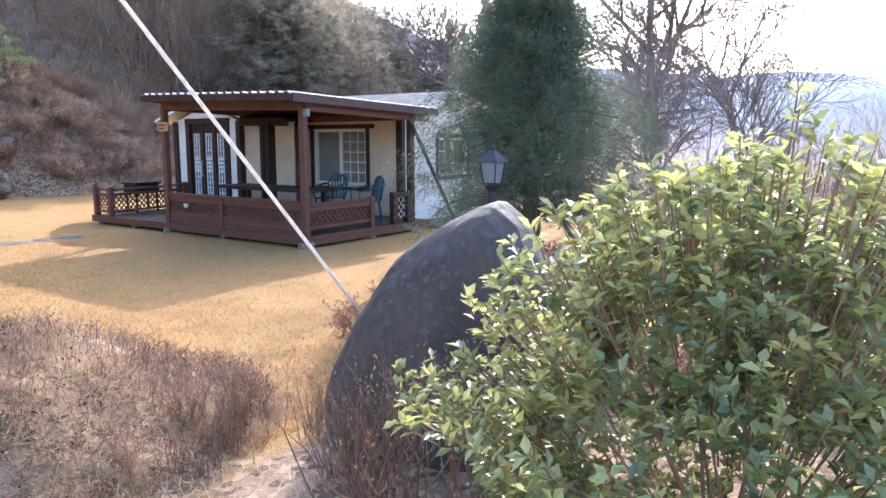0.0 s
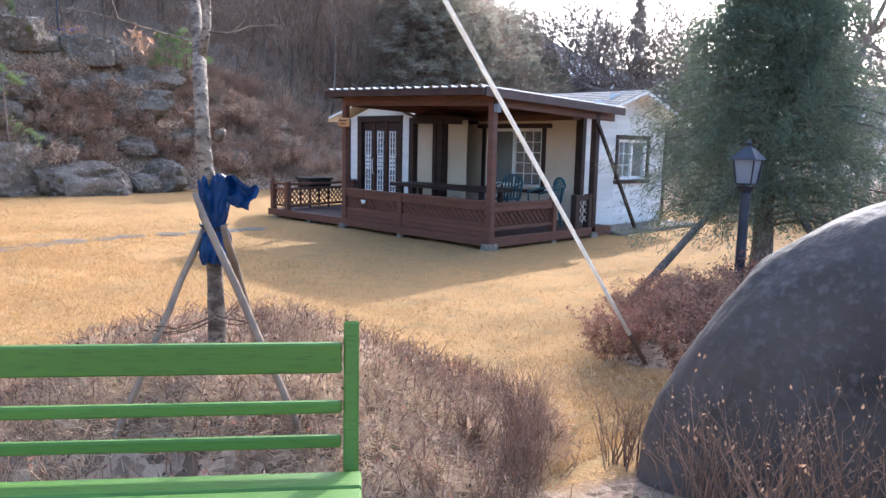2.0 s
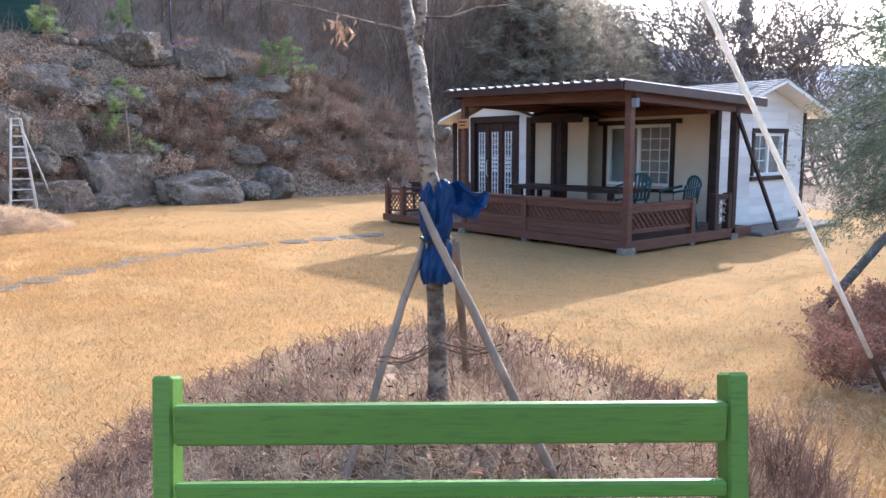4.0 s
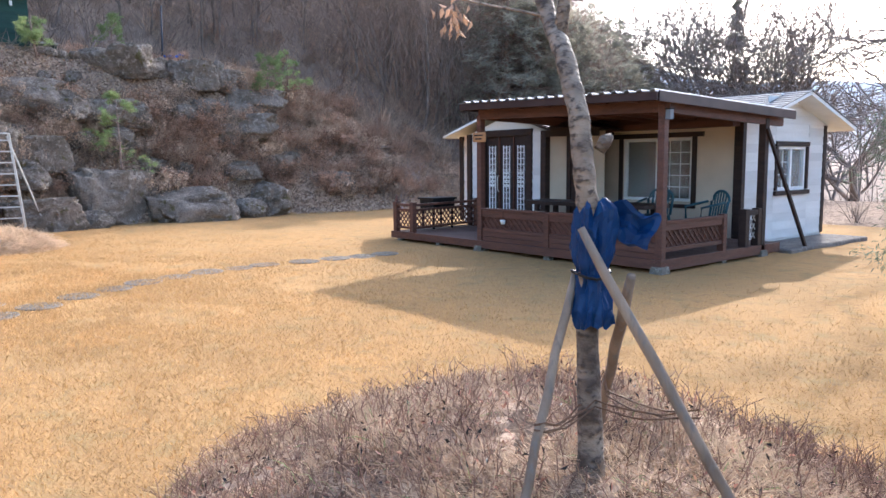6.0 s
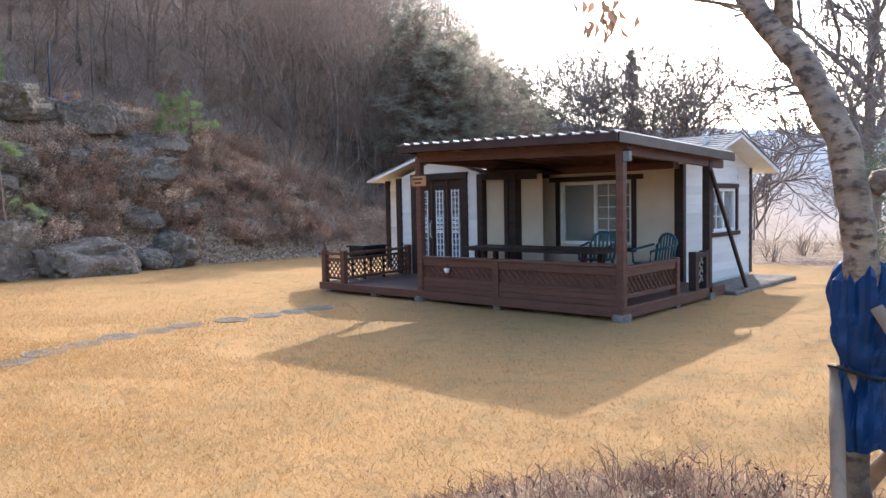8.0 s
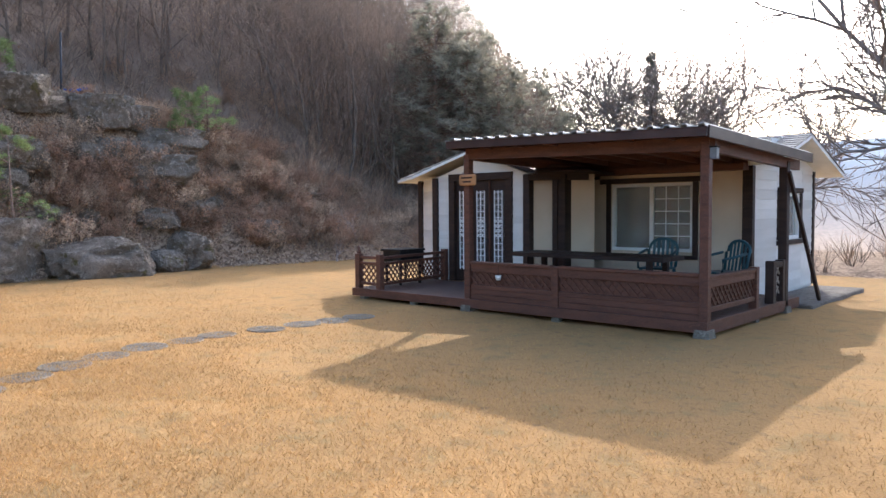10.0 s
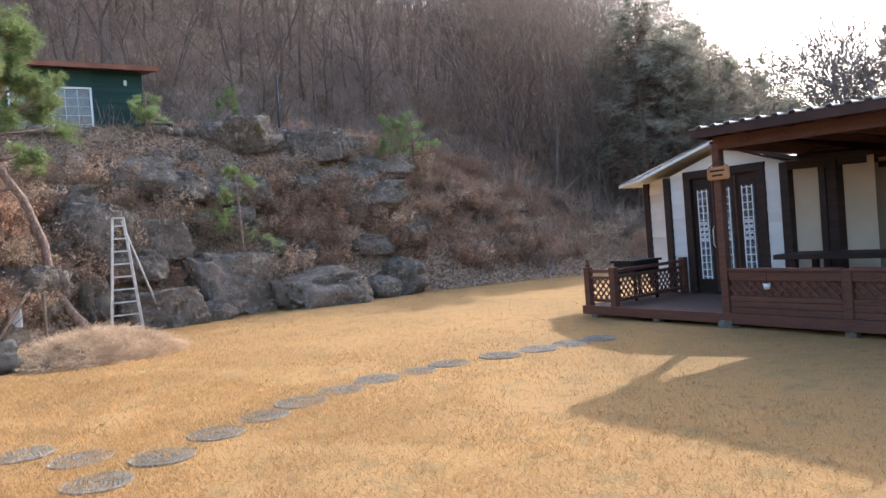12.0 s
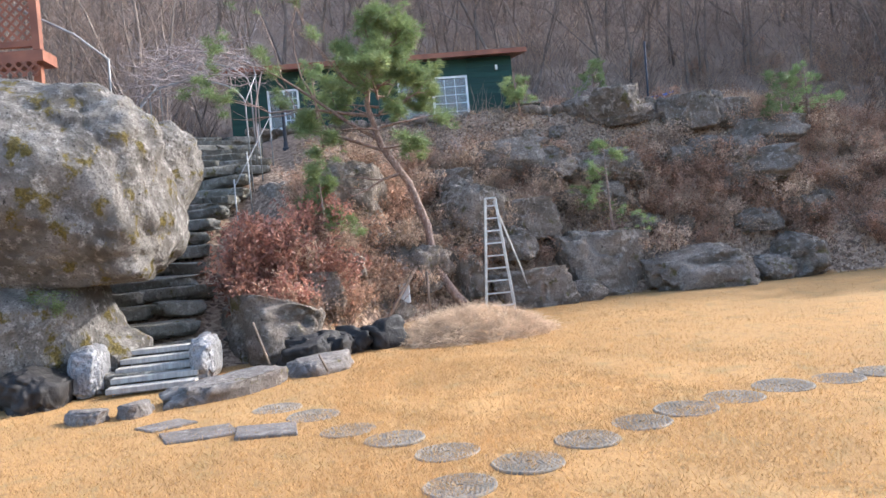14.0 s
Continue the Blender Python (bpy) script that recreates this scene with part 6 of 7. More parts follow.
    for i in range(290):
        y = rng.uniform(-9.8, 6.5) if i < 230 else rng.uniform(4, 12)
        d = rng.uniform(0.25, 3.4 if y < 2 else 4.5)
        x = float(np.interp(y, FOOT_Y, FOOT_X)) - d
        if x < -13.1 and y < 1.3:
            continue
        k = int(rng.choice([0, 1, 2], p=[0.35, 0.4, 0.25]))
        bush(k, x, y, rng.uniform(0.7, 1.3))
    for x, y, s in ((-6.7, -10.3, 1.7), (-7.2, -9.8, 1.9), (-7.6, -9.1, 1.6), (-6.6, -9.6, 1.2), (-8.1, -10.1, 1.6), (-8.7, -9.4, 1.5), (-5.9, -9.75, 0.8), (-7.6, -10.4, 1.5)):
        bush(3, x, y, s)
    for i in range(26):
        y = rng.uniform(-14, 2)
        bush(int(rng.choice([0, 2])), rng.uniform(-17.5, -14.8), y if y > -3 else y * 0.18 + 0.8, rng.uniform(0.7, 1.2))
    # low thicket that knits rocks and bushes together
    var = []
    for k in range(5):
        segs = twig_bush(rng, 12, 0.5, 1.1, 0.006, 1, 2)
        ends = np.array(segs)[:, 3:6]
        src = ends[rng.integers(0, len(ends), 260)] + rng.normal(0, 0.05, (260, 3))
        V1, F1 = prisms(segs, 3)
        F1 = np.concatenate([F1[:, :3], F1[:, [0, 2, 3]]])
        V2, F2 = leaves(rng, src, ball_dirs(rng, 260, 0.4), rng.uniform(0.04, 0.08, 260), rng.uniform(0.02, 0.035, 260))
        var.append((np.concatenate([V1, V2]), np.concatenate([F1, F2 + len(V1)])))
    for tone, count, words in (("leaf_brown", 450, "rusty brown low thicket between the rocks"), ("brush", 520, "straw-brown low thicket between the rocks")):
        places = []
        while len(places) < count:
            y = rng.uniform(-9.8, 9.0) if len(places) < 330 else rng.uniform(0.5, 15.0)
            d = rng.uniform(0.35, 4.6 if y < 2 else 6.0) if len(places) < 330 else rng.uniform(2.5, 12.0)
            x = float(np.interp(y, FOOT_Y, FOOT_X)) - d
            if bumps(x, y, 1.15, 3.0 if tone == "brush" else 0.5) < -0.15 or (x < -12.9 and y < 1.5):
                continue
            places.append((rng.integers(0, 5), x, y, h(x, y) - 0.04, rng.uniform(0, 6.28), rng.uniform(0.55, 1.15), 0))
        V, F = scatter(var, places)
        tagged(fast_mesh("thicket", V, F, M[tone]), words, "thicket", kind="stuff")
    # fallen leaves and sticks
    n = 60000
    y = rng.uniform(-10, 16, n)
    x = np.interp(y, FOOT_Y, FOOT_X) - rng.uniform(-0.15, 7.5, n)
    P = np.stack([x, y, height(x, y) + 0.015], 1)
    D = rng.normal(0, 1, (n, 3))
    D[:, 2] *= 0.4
    V, F = leaves(rng, P, D, rng.uniform(0.05, 0.11, n), rng.uniform(0.03, 0.05, n))
    tagged(fast_mesh("leaf_litter", V, F, [M["leaf_dry"], M["straw"]], (np.arange(len(F)) % n % 5 < 3).astype(int)), "fallen brown leaves over the slope", "leaf litter", kind="stuff")
    # low dry brush that fills the ground between rocks and shrubs
    n = 36000
    y = rng.uniform(-10, 14, n)
    x = np.interp(y, FOOT_Y, FOOT_X) - rng.uniform(0.1, 5.0, n)
    keep = bumps(x, y, 2.6, 1.0) + rng.normal(0, 0.7, n) > -0.35
    x, y = x[keep], y[keep]
    n = len(x)
    D = rng.normal(0, 0.6, (n, 3))
    D[:, 2] = 0.8
    V, F = blades(rng, np.stack([x, y, height(x, y) - 0.02], 1), D, rng.uniform(0.12, 0.42, n), rng.uniform(0.006, 0.016, n), 0.2)
    pickb = np.tile(rng.integers(0, 3, n), 3)
    tagged(fast_mesh("dry_brush", V, F, [M["brush"], M["leaf_brown"], M["straw"]], pickb), "low dry brown brush over the slope", "brush", kind="stuff")
    segs = []
    for i in range(3600):
        y = rng.uniform(-9, 16)
        x = float(np.interp(y, FOOT_Y, FOOT_X)) - rng.uniform(0.1, 8)
        z = h(x, y)
        d = np.array([rng.normal(0, 0.6), rng.normal(0, 0.6), rng.uniform(0.1, 1.2)])
        d /= np.linalg.norm(d)
        L = rng.uniform(0.3, 1.1)
        p = np.array([x, y, z - 0.03])
        q = p + d * L * 0.6
        e = q + (d + rng.normal(0, 0.3, 3)) * L * 0.5
        segs += [(*p, *q, 0.008, 0.006), (*q, *e, 0.006, 0.003)]
    V, F = prisms(segs, 3)
    tagged(fast_mesh("dry_sticks", V, F, M["twig_grey"]), "thin dry sticks standing over the slope", "sticks", kind="stuff")


def build_terrace_wall():
    rng = np.random.default_rng(61)
    w = box("terrace_wall", (-14.45, -11.3, 3.6), (-14.15, 1.2, 4.86), M["rock"], None, "", 0.03)
    tagged(w, "dry stone wall along the upper terrace", "wall", kind="structure")
    ms = [rock_mesh("stone", 20 + k, s, 0.2, 2) for k, s in enumerate(((0.16, 0.12, 0.12), (0.12, 0.14, 0.10), (0.2, 0.12, 0.14)))]
    for row in range(5):
        y = -11.3 + rng.uniform(0, 0.2)
        while y < 1.2:
            shared("stone", ms[int(rng.integers(0, 3))], pose(-14.12 + rng.uniform(-0.05, 0.03), y, 3.72 + row * 0.25 + rng.uniform(-0.03, 0.03), rng.uniform(-15, 15), rng.uniform(-15, 15), rng.uniform(70, 110)), w)
            y += rng.uniform(0.27, 0.42)


def build_green_house():
    gh = thing("green_cottage", "dark green boarded cottage with a low red-brown roof", "cottage")
    x0, x1, y0, y1, z0, z1 = -18.6, -15.0, -11.9, -4.15, 4.5, 6.55
    wins = ((-7.35, -5.42, 4.85, 6.1), (-10.9, -10.05, 5.0, 6.08))
    box("wall", (x1 - 0.12, y0, z0), (x1, wins[1][0], z1), M["green_board"], gh, "", 0)
    box("wall", (x1 - 0.12, wins[1][1], z0), (x1, wins[0][0], z1), M["green_board"], gh, "", 0)
    box("wall", (x1 - 0.12, wins[0][1], z0), (x1, y1, z1), M["green_board"], gh, "", 0)
    for a, b, c, d in wins:
        box("wall", (x1 - 0.12, a, z0), (x1, b, c), M["green_board"], gh, "", 0)
        box("wall", (x1 - 0.12, a, d), (x1, b, z1), M["green_board"], gh, "", 0)
        window(gh, "y", x1 - 0.02, a, b, c, d, 1, 3, 4)
    box("wall", (x0, y1 - 0.12, z0), (x1 - 0.12, y1, z1), M["green_board"], gh, "", 0)
    box("wall", (x0, y0, z0), (x1 - 0.12, y0 + 0.12, z1), M["green_board"], gh, "", 0)
    for a, b in ((wins[0][1], y1 - 0.01), (wins[1][1], wins[0][0])):
        siding(gh, "y", x1, a + 0.02, b - 0.02, z0, z1, 1, None, "weather_board", M["green_board"], 0.15)
    v = [(-14.55, y0 - 0.3, 6.52), (-14.55, -3.78, 6.52), (x0 - 0.3, -3.78, 7.3), (x0 - 0.3, y0 - 0.3, 7.3)]
    v += [(a, b, c + 0.13) for a, b, c in v]
    link_mesh("roof", v, [(3, 2, 1, 0), (4, 5, 6, 7), (0, 1, 5, 4), (1, 2, 6, 5), (2, 3, 7, 6), (3, 0, 4, 7)], M["roof_red"], gh, "low red-brown pitched roof")
    lt = box("wall_lamp", (x1 + 0.001, -4.62, 6.18), (x1 + 0.06, -4.55, 6.32), M["white"], gh)
    bn = thing("roof_bench", "small weathered lean-to shelf beside the cottage", "shelf", at=(-14.9, -3.8, h(-14.9, -3.8)))
    box("top", (-0.25, -0.3, 0.44), (0.25, 0.32, 0.5), M["board_grey"], bn)
    for y in (-0.25, 0.25):
        box("leg", (-0.2, y - 0.04, 0), (0.2, y + 0.04, 0.44), M["green_board"], bn)


def build_ladder():
    x, y = -9.5, -5.85
    z0 = h(x, y) - 0.02
    la = thing("tripod_ladder", "tall weathered aluminium tripod ladder against the slope", "ladder", at=(x, y, z0), turn=90)
    H = 2.35
    for s in (-1, 1):
        beam("rail", (s * 0.30, 0, 0), (s * 0.10, 0.10, H), 0.03, 0.055, M["steel"], la)
    for k in range(9):
        t = (k + 0.7) / 9.3
        w = 0.30 - 0.20 * t
        beam("rung", (-w, 0.1 * t, H * t), (w, 0.1 * t, H * t), 0.03, 0.03, M["steel"], la)
    beam("rear_leg", (0.85, 0.55, 0.0), (0.06, 0.12, H - 0.05), 0.035, 0.035, M["steel"], la)
    box("top_plate", (-0.12, 0.06, H - 0.01), (0.12, 0.16, H + 0.02), M["steel"], la)


def build_steps():
    rng = np.random.default_rng(71)
    pts = [(-4.6, -11.15), (-6.6, -11.85), (-8.2, -12.1), (-9.4, -12.25), (-10.6, -11.9), (-12.0, -11.45), (-12.9, -11.7), (-13.8, -12.1)]
    st = thing("stone_stair", "rough grey stone steps climbing between boulders", "stairs", kind="structure")
    me = [rock_mesh("step", 40 + k, (0.34, (0.80, 0.46, 0.62)[k % 3], 0.15), 0.34, 4, 0.5, M["step_stone"], 8) for k in range(6)]
    N = 23
    for i in range(N):
        t = i / (N - 1) * (len(pts) - 1)
        k = min(int(t), len(pts) - 2)
        f = t - k
        x, y = [a + (b - a) * f for a, b in zip(pts[k], pts[k + 1])]
        z = h(x, y) + 0.05
        d = math.degrees(math.atan2(pts[k + 1][1] - pts[k][1], pts[k + 1][0] - pts[k][0]))
        side = Vector((-math.sin(radians(d)), math.cos(radians(d))))
        pieces = ((0, 0.0),) if i % 3 == 0 else ((1, -0.46), (2, 0.40)) if i % 3 == 1 else ((2, -0.36), (1, 0.50))
        for k2, o in pieces:
            o += rng.uniform(-0.08, 0.08)
            shared("step", me[k2 + 3 * (i % 2)], pose(x + side.x * o, y + side.y * o, z - 0.07 + rng.uniform(-0.02, 0.02), rng.uniform(-3, 3), rng.uniform(-3, 3), d + rng.uniform(-9, 9)) @ Matrix.Diagonal((1, rng.uniform(0.9, 1.12), 1.2, 1)), st)
    # boards and wrapped bolsters at the foot
    bd = thing("board_steps", "bleached timber steps at the foot of the stone stair", "steps", at=(-4.45, -11.02, 0.0), turn=5)
    for k in range(5):
        box("tread", (0.27 - k * 0.24, -0.52, 0.05 + k * 0.085), (0.52 - k * 0.24, 0.52, 0.115 + k * 0.085), M["board_grey"], bd)
        box("riser", (0.30 - k * 0.24, -0.5, -0.05), (0.33 - k * 0.24, 0.5, 0.049 + k * 0.085), M["board_grey"], bd)
    def bolster(x, y, s, turn, label):
        bm = bmesh.new()
        bmesh.ops.create_icosphere(bm, subdivisions=5, radius=1.0)
        off = Vector((x, y, 2.2))
        for v in bm.verts:
            p = v.co.copy()
            q = Vector([math.copysign(abs(c) ** 0.6, c) for c in p])
            f = 1 + 0.10 * noise.noise(p * 2 + off) + 0.10 * abs(noise.noise(p * 3.2 + off)) - 0.10 * abs(math.sin(p.x * 5 + p.z + 2 * noise.noise(p * 2 + off))) ** 0.6
            v.co = Vector((q.x * s[0], q.y * s[1], q.z * s[2])) * f
        ob = part("wrapped_bolster", bm, M["film"], None, "", True)
        ob.matrix_basis = pose(x, y, s[2] * 0.9, 0, 0, turn)
        tagged(ob, label, "bolster", "wrapped bolsters beside the steps")
    bolster(-4.42, -11.84, (0.42, 0.20, 0.33), 5, "grey plastic-wrapped bolster flanking the board steps")
    bolster(-4.78, -10.50, (0.55, 0.17, 0.31), 5, "grey plastic-wrapped bolster flanking the board steps")
    bolster(-4.95, -11.98, (0.30, 0.15, 0.36), 5, "grey plastic-wrapped bolster flanking the board steps")
    # edging slabs, and wet stones blackened to make the undug hollow look dark
    for k, (x, y, s, tu) in enumerate(((-3.42, -9.92, (0.80, 0.34, 0.34), 134), (-4.42, -8.98, (0.62, 0.30, 0.32), 138), (-2.75, -10.75, (0.28, 0.2, 0.24), 10), (-2.6, -11.2, (0.25, 0.2, 0.24), 70))):
        tagged(shared("edging_slab", rock_mesh("edging_slab", 60 + k, s, 0.34, 5, 0.45, M["slate"], 12), pose(x, y, -0.06 - s[2] * 0.62, 0, 0, tu)), "long grey edging stone lying by the lawn", "stone", "edging stones by the hollow")
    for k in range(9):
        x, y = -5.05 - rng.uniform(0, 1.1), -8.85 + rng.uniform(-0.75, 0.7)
        tagged(shared("wet_stone", rock_mesh("wet_stone", 80 + k, (rng.uniform(0.25, 0.5), rng.uniform(0.2, 0.35), rng.uniform(0.16, 0.28)), 0.5, 4, 0, M["near_black"], 8), pose(x, y, -0.06, 0, 0, rng.uniform(0, 180))), "dark wet stone lying in the hollow", "stone", "dark stones in the hollow")
    # added stone where a black hole belongs; the dark is only its colour
    tagged(shared("wet_stone", rock_mesh("wet_stone", 95, (0.55, 0.42, 0.34), 0.5, 5, 0, M["near_black"], 8), pose(-3.95, -12.35, -0.1, 0, 0, 60)), "near-black stone standing in for the dark hole beside the bolster", "stone")


def build_big_boulders():
    def big(seed, x, y, z, s, turn, label, mat="rock_big", rough=0.16):
        ob = shared("boulder", rock_mesh("boulder", seed, s, rough, 6, 0, M[mat], 4 if s[0] > 1.5 else 7), pose(x, y, z, 0, 0, turn))
        tagged(ob, label, "boulder")
        return ob
    big(101, -5.40, -12.85, 1.36, (1.75, 1.98, 1.62), 10, "huge rounded lichen-stained granite boulder above the steps")
    big(102, -6.3, -11.75, 1.95, (1.0, 0.95, 1.0), 40, "rounded mossy flank boulder beside the stone steps")
    big(103, -5.0, -12.95, -0.2, (1.3, 1.25, 1.1), 20, "grey supporting rock under the huge boulder")
    big(104, -5.3, -12.1, -0.2, (0.75, 0.6, 0.65), 70, "pale rock beside the lower steps")
    big(105, -9.2, -10.3, 1.0, (0.8, 0.7, 0.6), 70, "brown boulder beside the upper steps", "rock")
    big(106, -11.5, -10.2, 2.0, (0.9, 0.8, 0.7), 20, "brown boulder beside the upper steps", "rock")
    big(107, -10.0, -13.4, 1.4, (1.6, 1.0, 1.0), 20, "grey boulder behind the stone steps", "rock")
    rng = np.random.default_rng(77)
    gb = thing("box_bush", "small dense green bush growing on the supporting rock", "shrub", at=(-4.35, -12.25, 0.85))
    segs = twig_bush(rng, 26, 0.42, 0.9, 0.005, 1, 2)
    ends = np.array(segs)[:, 3:6]
    fast_mesh("twig_work", *prisms(segs, 3), M["twig"], None, gb)
    src = ends[rng.integers(0, len(ends), 3000)] + rng.normal(0, 0.025, (3000, 3))
    fast_mesh("foliage", *leaves(rng, src, ball_dirs(rng, 3000, 0.5), rng.uniform(0.02, 0.035, 3000), rng.uniform(0.011, 0.017, 3000)), M["pine"], None, gb)
    # terrace deck with lattice rail, high above
    td = thing("terrace_rail", "red-brown timber terrace rail with lattice panels", "railing", at=(-8.2, -14.15, 0))
    box("floor_beam", (0.9, -2.0, 4.95), (1.4, 1.05, 5.13), M["roof_red"], td)
    for y in (-0.9, 0.95):
        box("rail_post", (1.25, y - 0.06, 5.14), (1.38, y + 0.06, 6.3), M["roof_red"], td)
    for z in (5.2, 6.05):
        box("rail", (1.28, -0.84, z), (1.35, 0.89, z + 0.1), M["roof_red"], td)
    lattice("lattice_panel", (1.31, -0.84), (1.31, 0.89), 5.3, 6.05, M["roof_red"], td, 0.11, 0.035)
    lattice("lattice_panel", (1.41, -2.0), (1.41, 1.0), 4.72, 4.95, M["roof_red"], td, 0.11, 0.035)
    for y in (-1.5, 0.8):
        box("support_post", (1.1, y, h(-7.0, -14.15 + y) - 0.2), (1.22, y + 0.12, 4.949), M["roof_red"], td)
    pp = thing("handrail_pipe", "thin white pipe handrail above the boulder", "handrail")
    tube("pipe", [(-7.3, -12.3, 3.9), (-7.35, -12.3, 5.05), (-7.2, -12.75, 5.45), (-6.9, -13.6, 5.9)], 0.020, M["pipe"], pp)


def build_arbor():
    rng = np.random.default_rng(81)
    ar = thing("vine_arbor", "bent steel pipe arbor over the upper steps", "arbor")
    for k in range(3):
        x = -11.35 - k * 0.85
        zb = h(x, -11.6)
        pts = []
        for j in range(13):
            a = math.pi * j / 12
            pts.append((x, -12.0 - 1.15 * math.cos(a), zb + 2.0 + 0.62 * math.sin(a)))
        pts = [(x, -13.15, h(x, -13.15) - 0.1)] + pts + [(x, -10.85, h(x, -10.85) - 0.1)]
        tube("hoop", pts, 0.017, M["pipe"], ar)
    for s in (-1.15, 0.0, 1.15):
        tube("tie_bar", [(-11.25, -12.0 + s, h(-11.35, -11.6) + (2.62 if s == 0 else 2.0)), (-13.15, -12.0 + s, h(-13.05, -11.6) + (2.62 if s == 0 else 2.0))], 0.014, M["pipe"], ar)
    segs = []
    for i in range(150):
        p = (rng.uniform(-13.2, -11.2), rng.uniform(-13.2, -10.9), 0)
        z = h(p[0], -11.6) + 2.62 - 0.45 * ((p[1] + 12.0) / 1.15) ** 2 + rng.uniform(-0.1, 0.3)
        a = rng.uniform(0, 2 * math.pi)
        branching(rng, (p[0], p[1], z), (math.cos(a), math.sin(a), 0.05), rng.uniform(0.5, 1.1), 0.016, 1, 2, 0.6, -0.05, 0.8, 0.6, 4, segs)
    for p in ((-11.3, -13.1), (-13.0, -10.9)):
        branching(rng, (*p, h(*p)), (0, 0.1, 1), 2.2, 0.035, 0, 1, 0.3, 0.3, 0.4, 0.6, 5, segs)
    V, F = prisms(segs, 4)
    vn = thing("climbing_vine", "bare tangled grey vine lying over the arbor", "vine")
    tagged(fast_mesh("stem_work", V, F, M["bark_pale"], None, vn), kind="stuff")
    build_lamp("garden_lamp", (-13.3, -10.3, h(-13.3, -10.3) - 0.05), 1.45, "black iron garden lamp at the terrace wall")
    fr = thing("pipe_fence", "thin steel pipe fence along the stone steps", "fence")
    for k in range(4):
        x, y = -9.6 - k * 1.0, -10.9 + 0.12 * k
        tube("fence_post", [(x, y, h(x, y) - 0.05), (x, y, h(x, y) + 1.3)], 0.014, M["pipe"], fr)
    tube("fence_rail", [(-9.6, -10.9, h(-9.6, -10.9) + 1.15), (-12.6, -10.54, h(-12.6, -10.54) + 1.15)], 0.010, M["pipe"], fr)


M["bark_pale"] = material("pale_vine_bark", (0.46, 0.375, 0.34), (0.32, 0.255, 0.225), 6, 0.85, 0.0, 40, spread=0.3)


# ---------------------------------------------------------------- trees
def needle_tuft(rng, n=30, L=0.13, W=0.007):
    D = ball_dirs(rng, n, 0.35) * np.array([1, 1, 0.7])
    s = np.cross(D, rng.normal(0, 1, (n, 3)))
    s *= W / (np.linalg.norm(s, axis=1, keepdims=True) + 1e-9)
    V = np.stack([D * 0.015 + s, D * 0.015 - s, D * L * rng.uniform(0.7, 1.1, (n, 1))], 1).reshape(-1, 3)
    return V, np.arange(n * 3).reshape(-1, 3)


def build_pine(name, label, trunk, radii, limbs, tufts, size, seed, needle="pine", group=""):
    """A pine: bent trunk, limbs from its upper part, tufts of needles about the limb ends."""
    rng = np.random.default_rng(seed)
    tr = thing(name, label, "tree", group)
    tube("trunk", trunk, radii, M["pine_bark"], tr, "", 10)
    segs = []
    for p, d, L, r in limbs:
        branching(rng, p, d, L, r, 2, 2, 0.35, 0.10, 0.75, 0.6, 2 if needle == "pine_hazed" else 3, segs)
    V, F = prisms(segs, 3 if needle == "pine_hazed" else 4)
    fast_mesh("limb_work", V, F, M["pine_bark"], None, tr)
    middle = np.median([q[6] for q in segs])
    P = np.array([q[3:6] for q in segs if q[6] < middle])
    pick = P[rng.integers(0, len(P), tufts)] + rng.normal(0, 0.035, (tufts, 3)) * size / 0.13
    var = [needle_tuft(rng, 14 if needle == "pine_hazed" else 34, size, 0.016 if needle == "pine_hazed" else 0.005) for _ in range(5)]
    V, F = scatter(var, [(rng.integers(0, 5), *p, rng.uniform(0, 6.28), rng.uniform(0.8, 1.2), rng.normal(0, 0.2)) for p in pick])
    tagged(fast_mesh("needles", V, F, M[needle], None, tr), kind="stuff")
    return tr


def crest(b, dist):
    """Height of the skyline of the wooded shoulder at a bearing and distance from the lawn."""
    return 1.6 + dist * np.tan(np.radians(np.interp(b, [120, 121.7, 122.9, 125.5, 128.1, 131, 140, 150], [4.2, 5.6, 6.8, 9.6, 13.2, 17, 22, 26])))


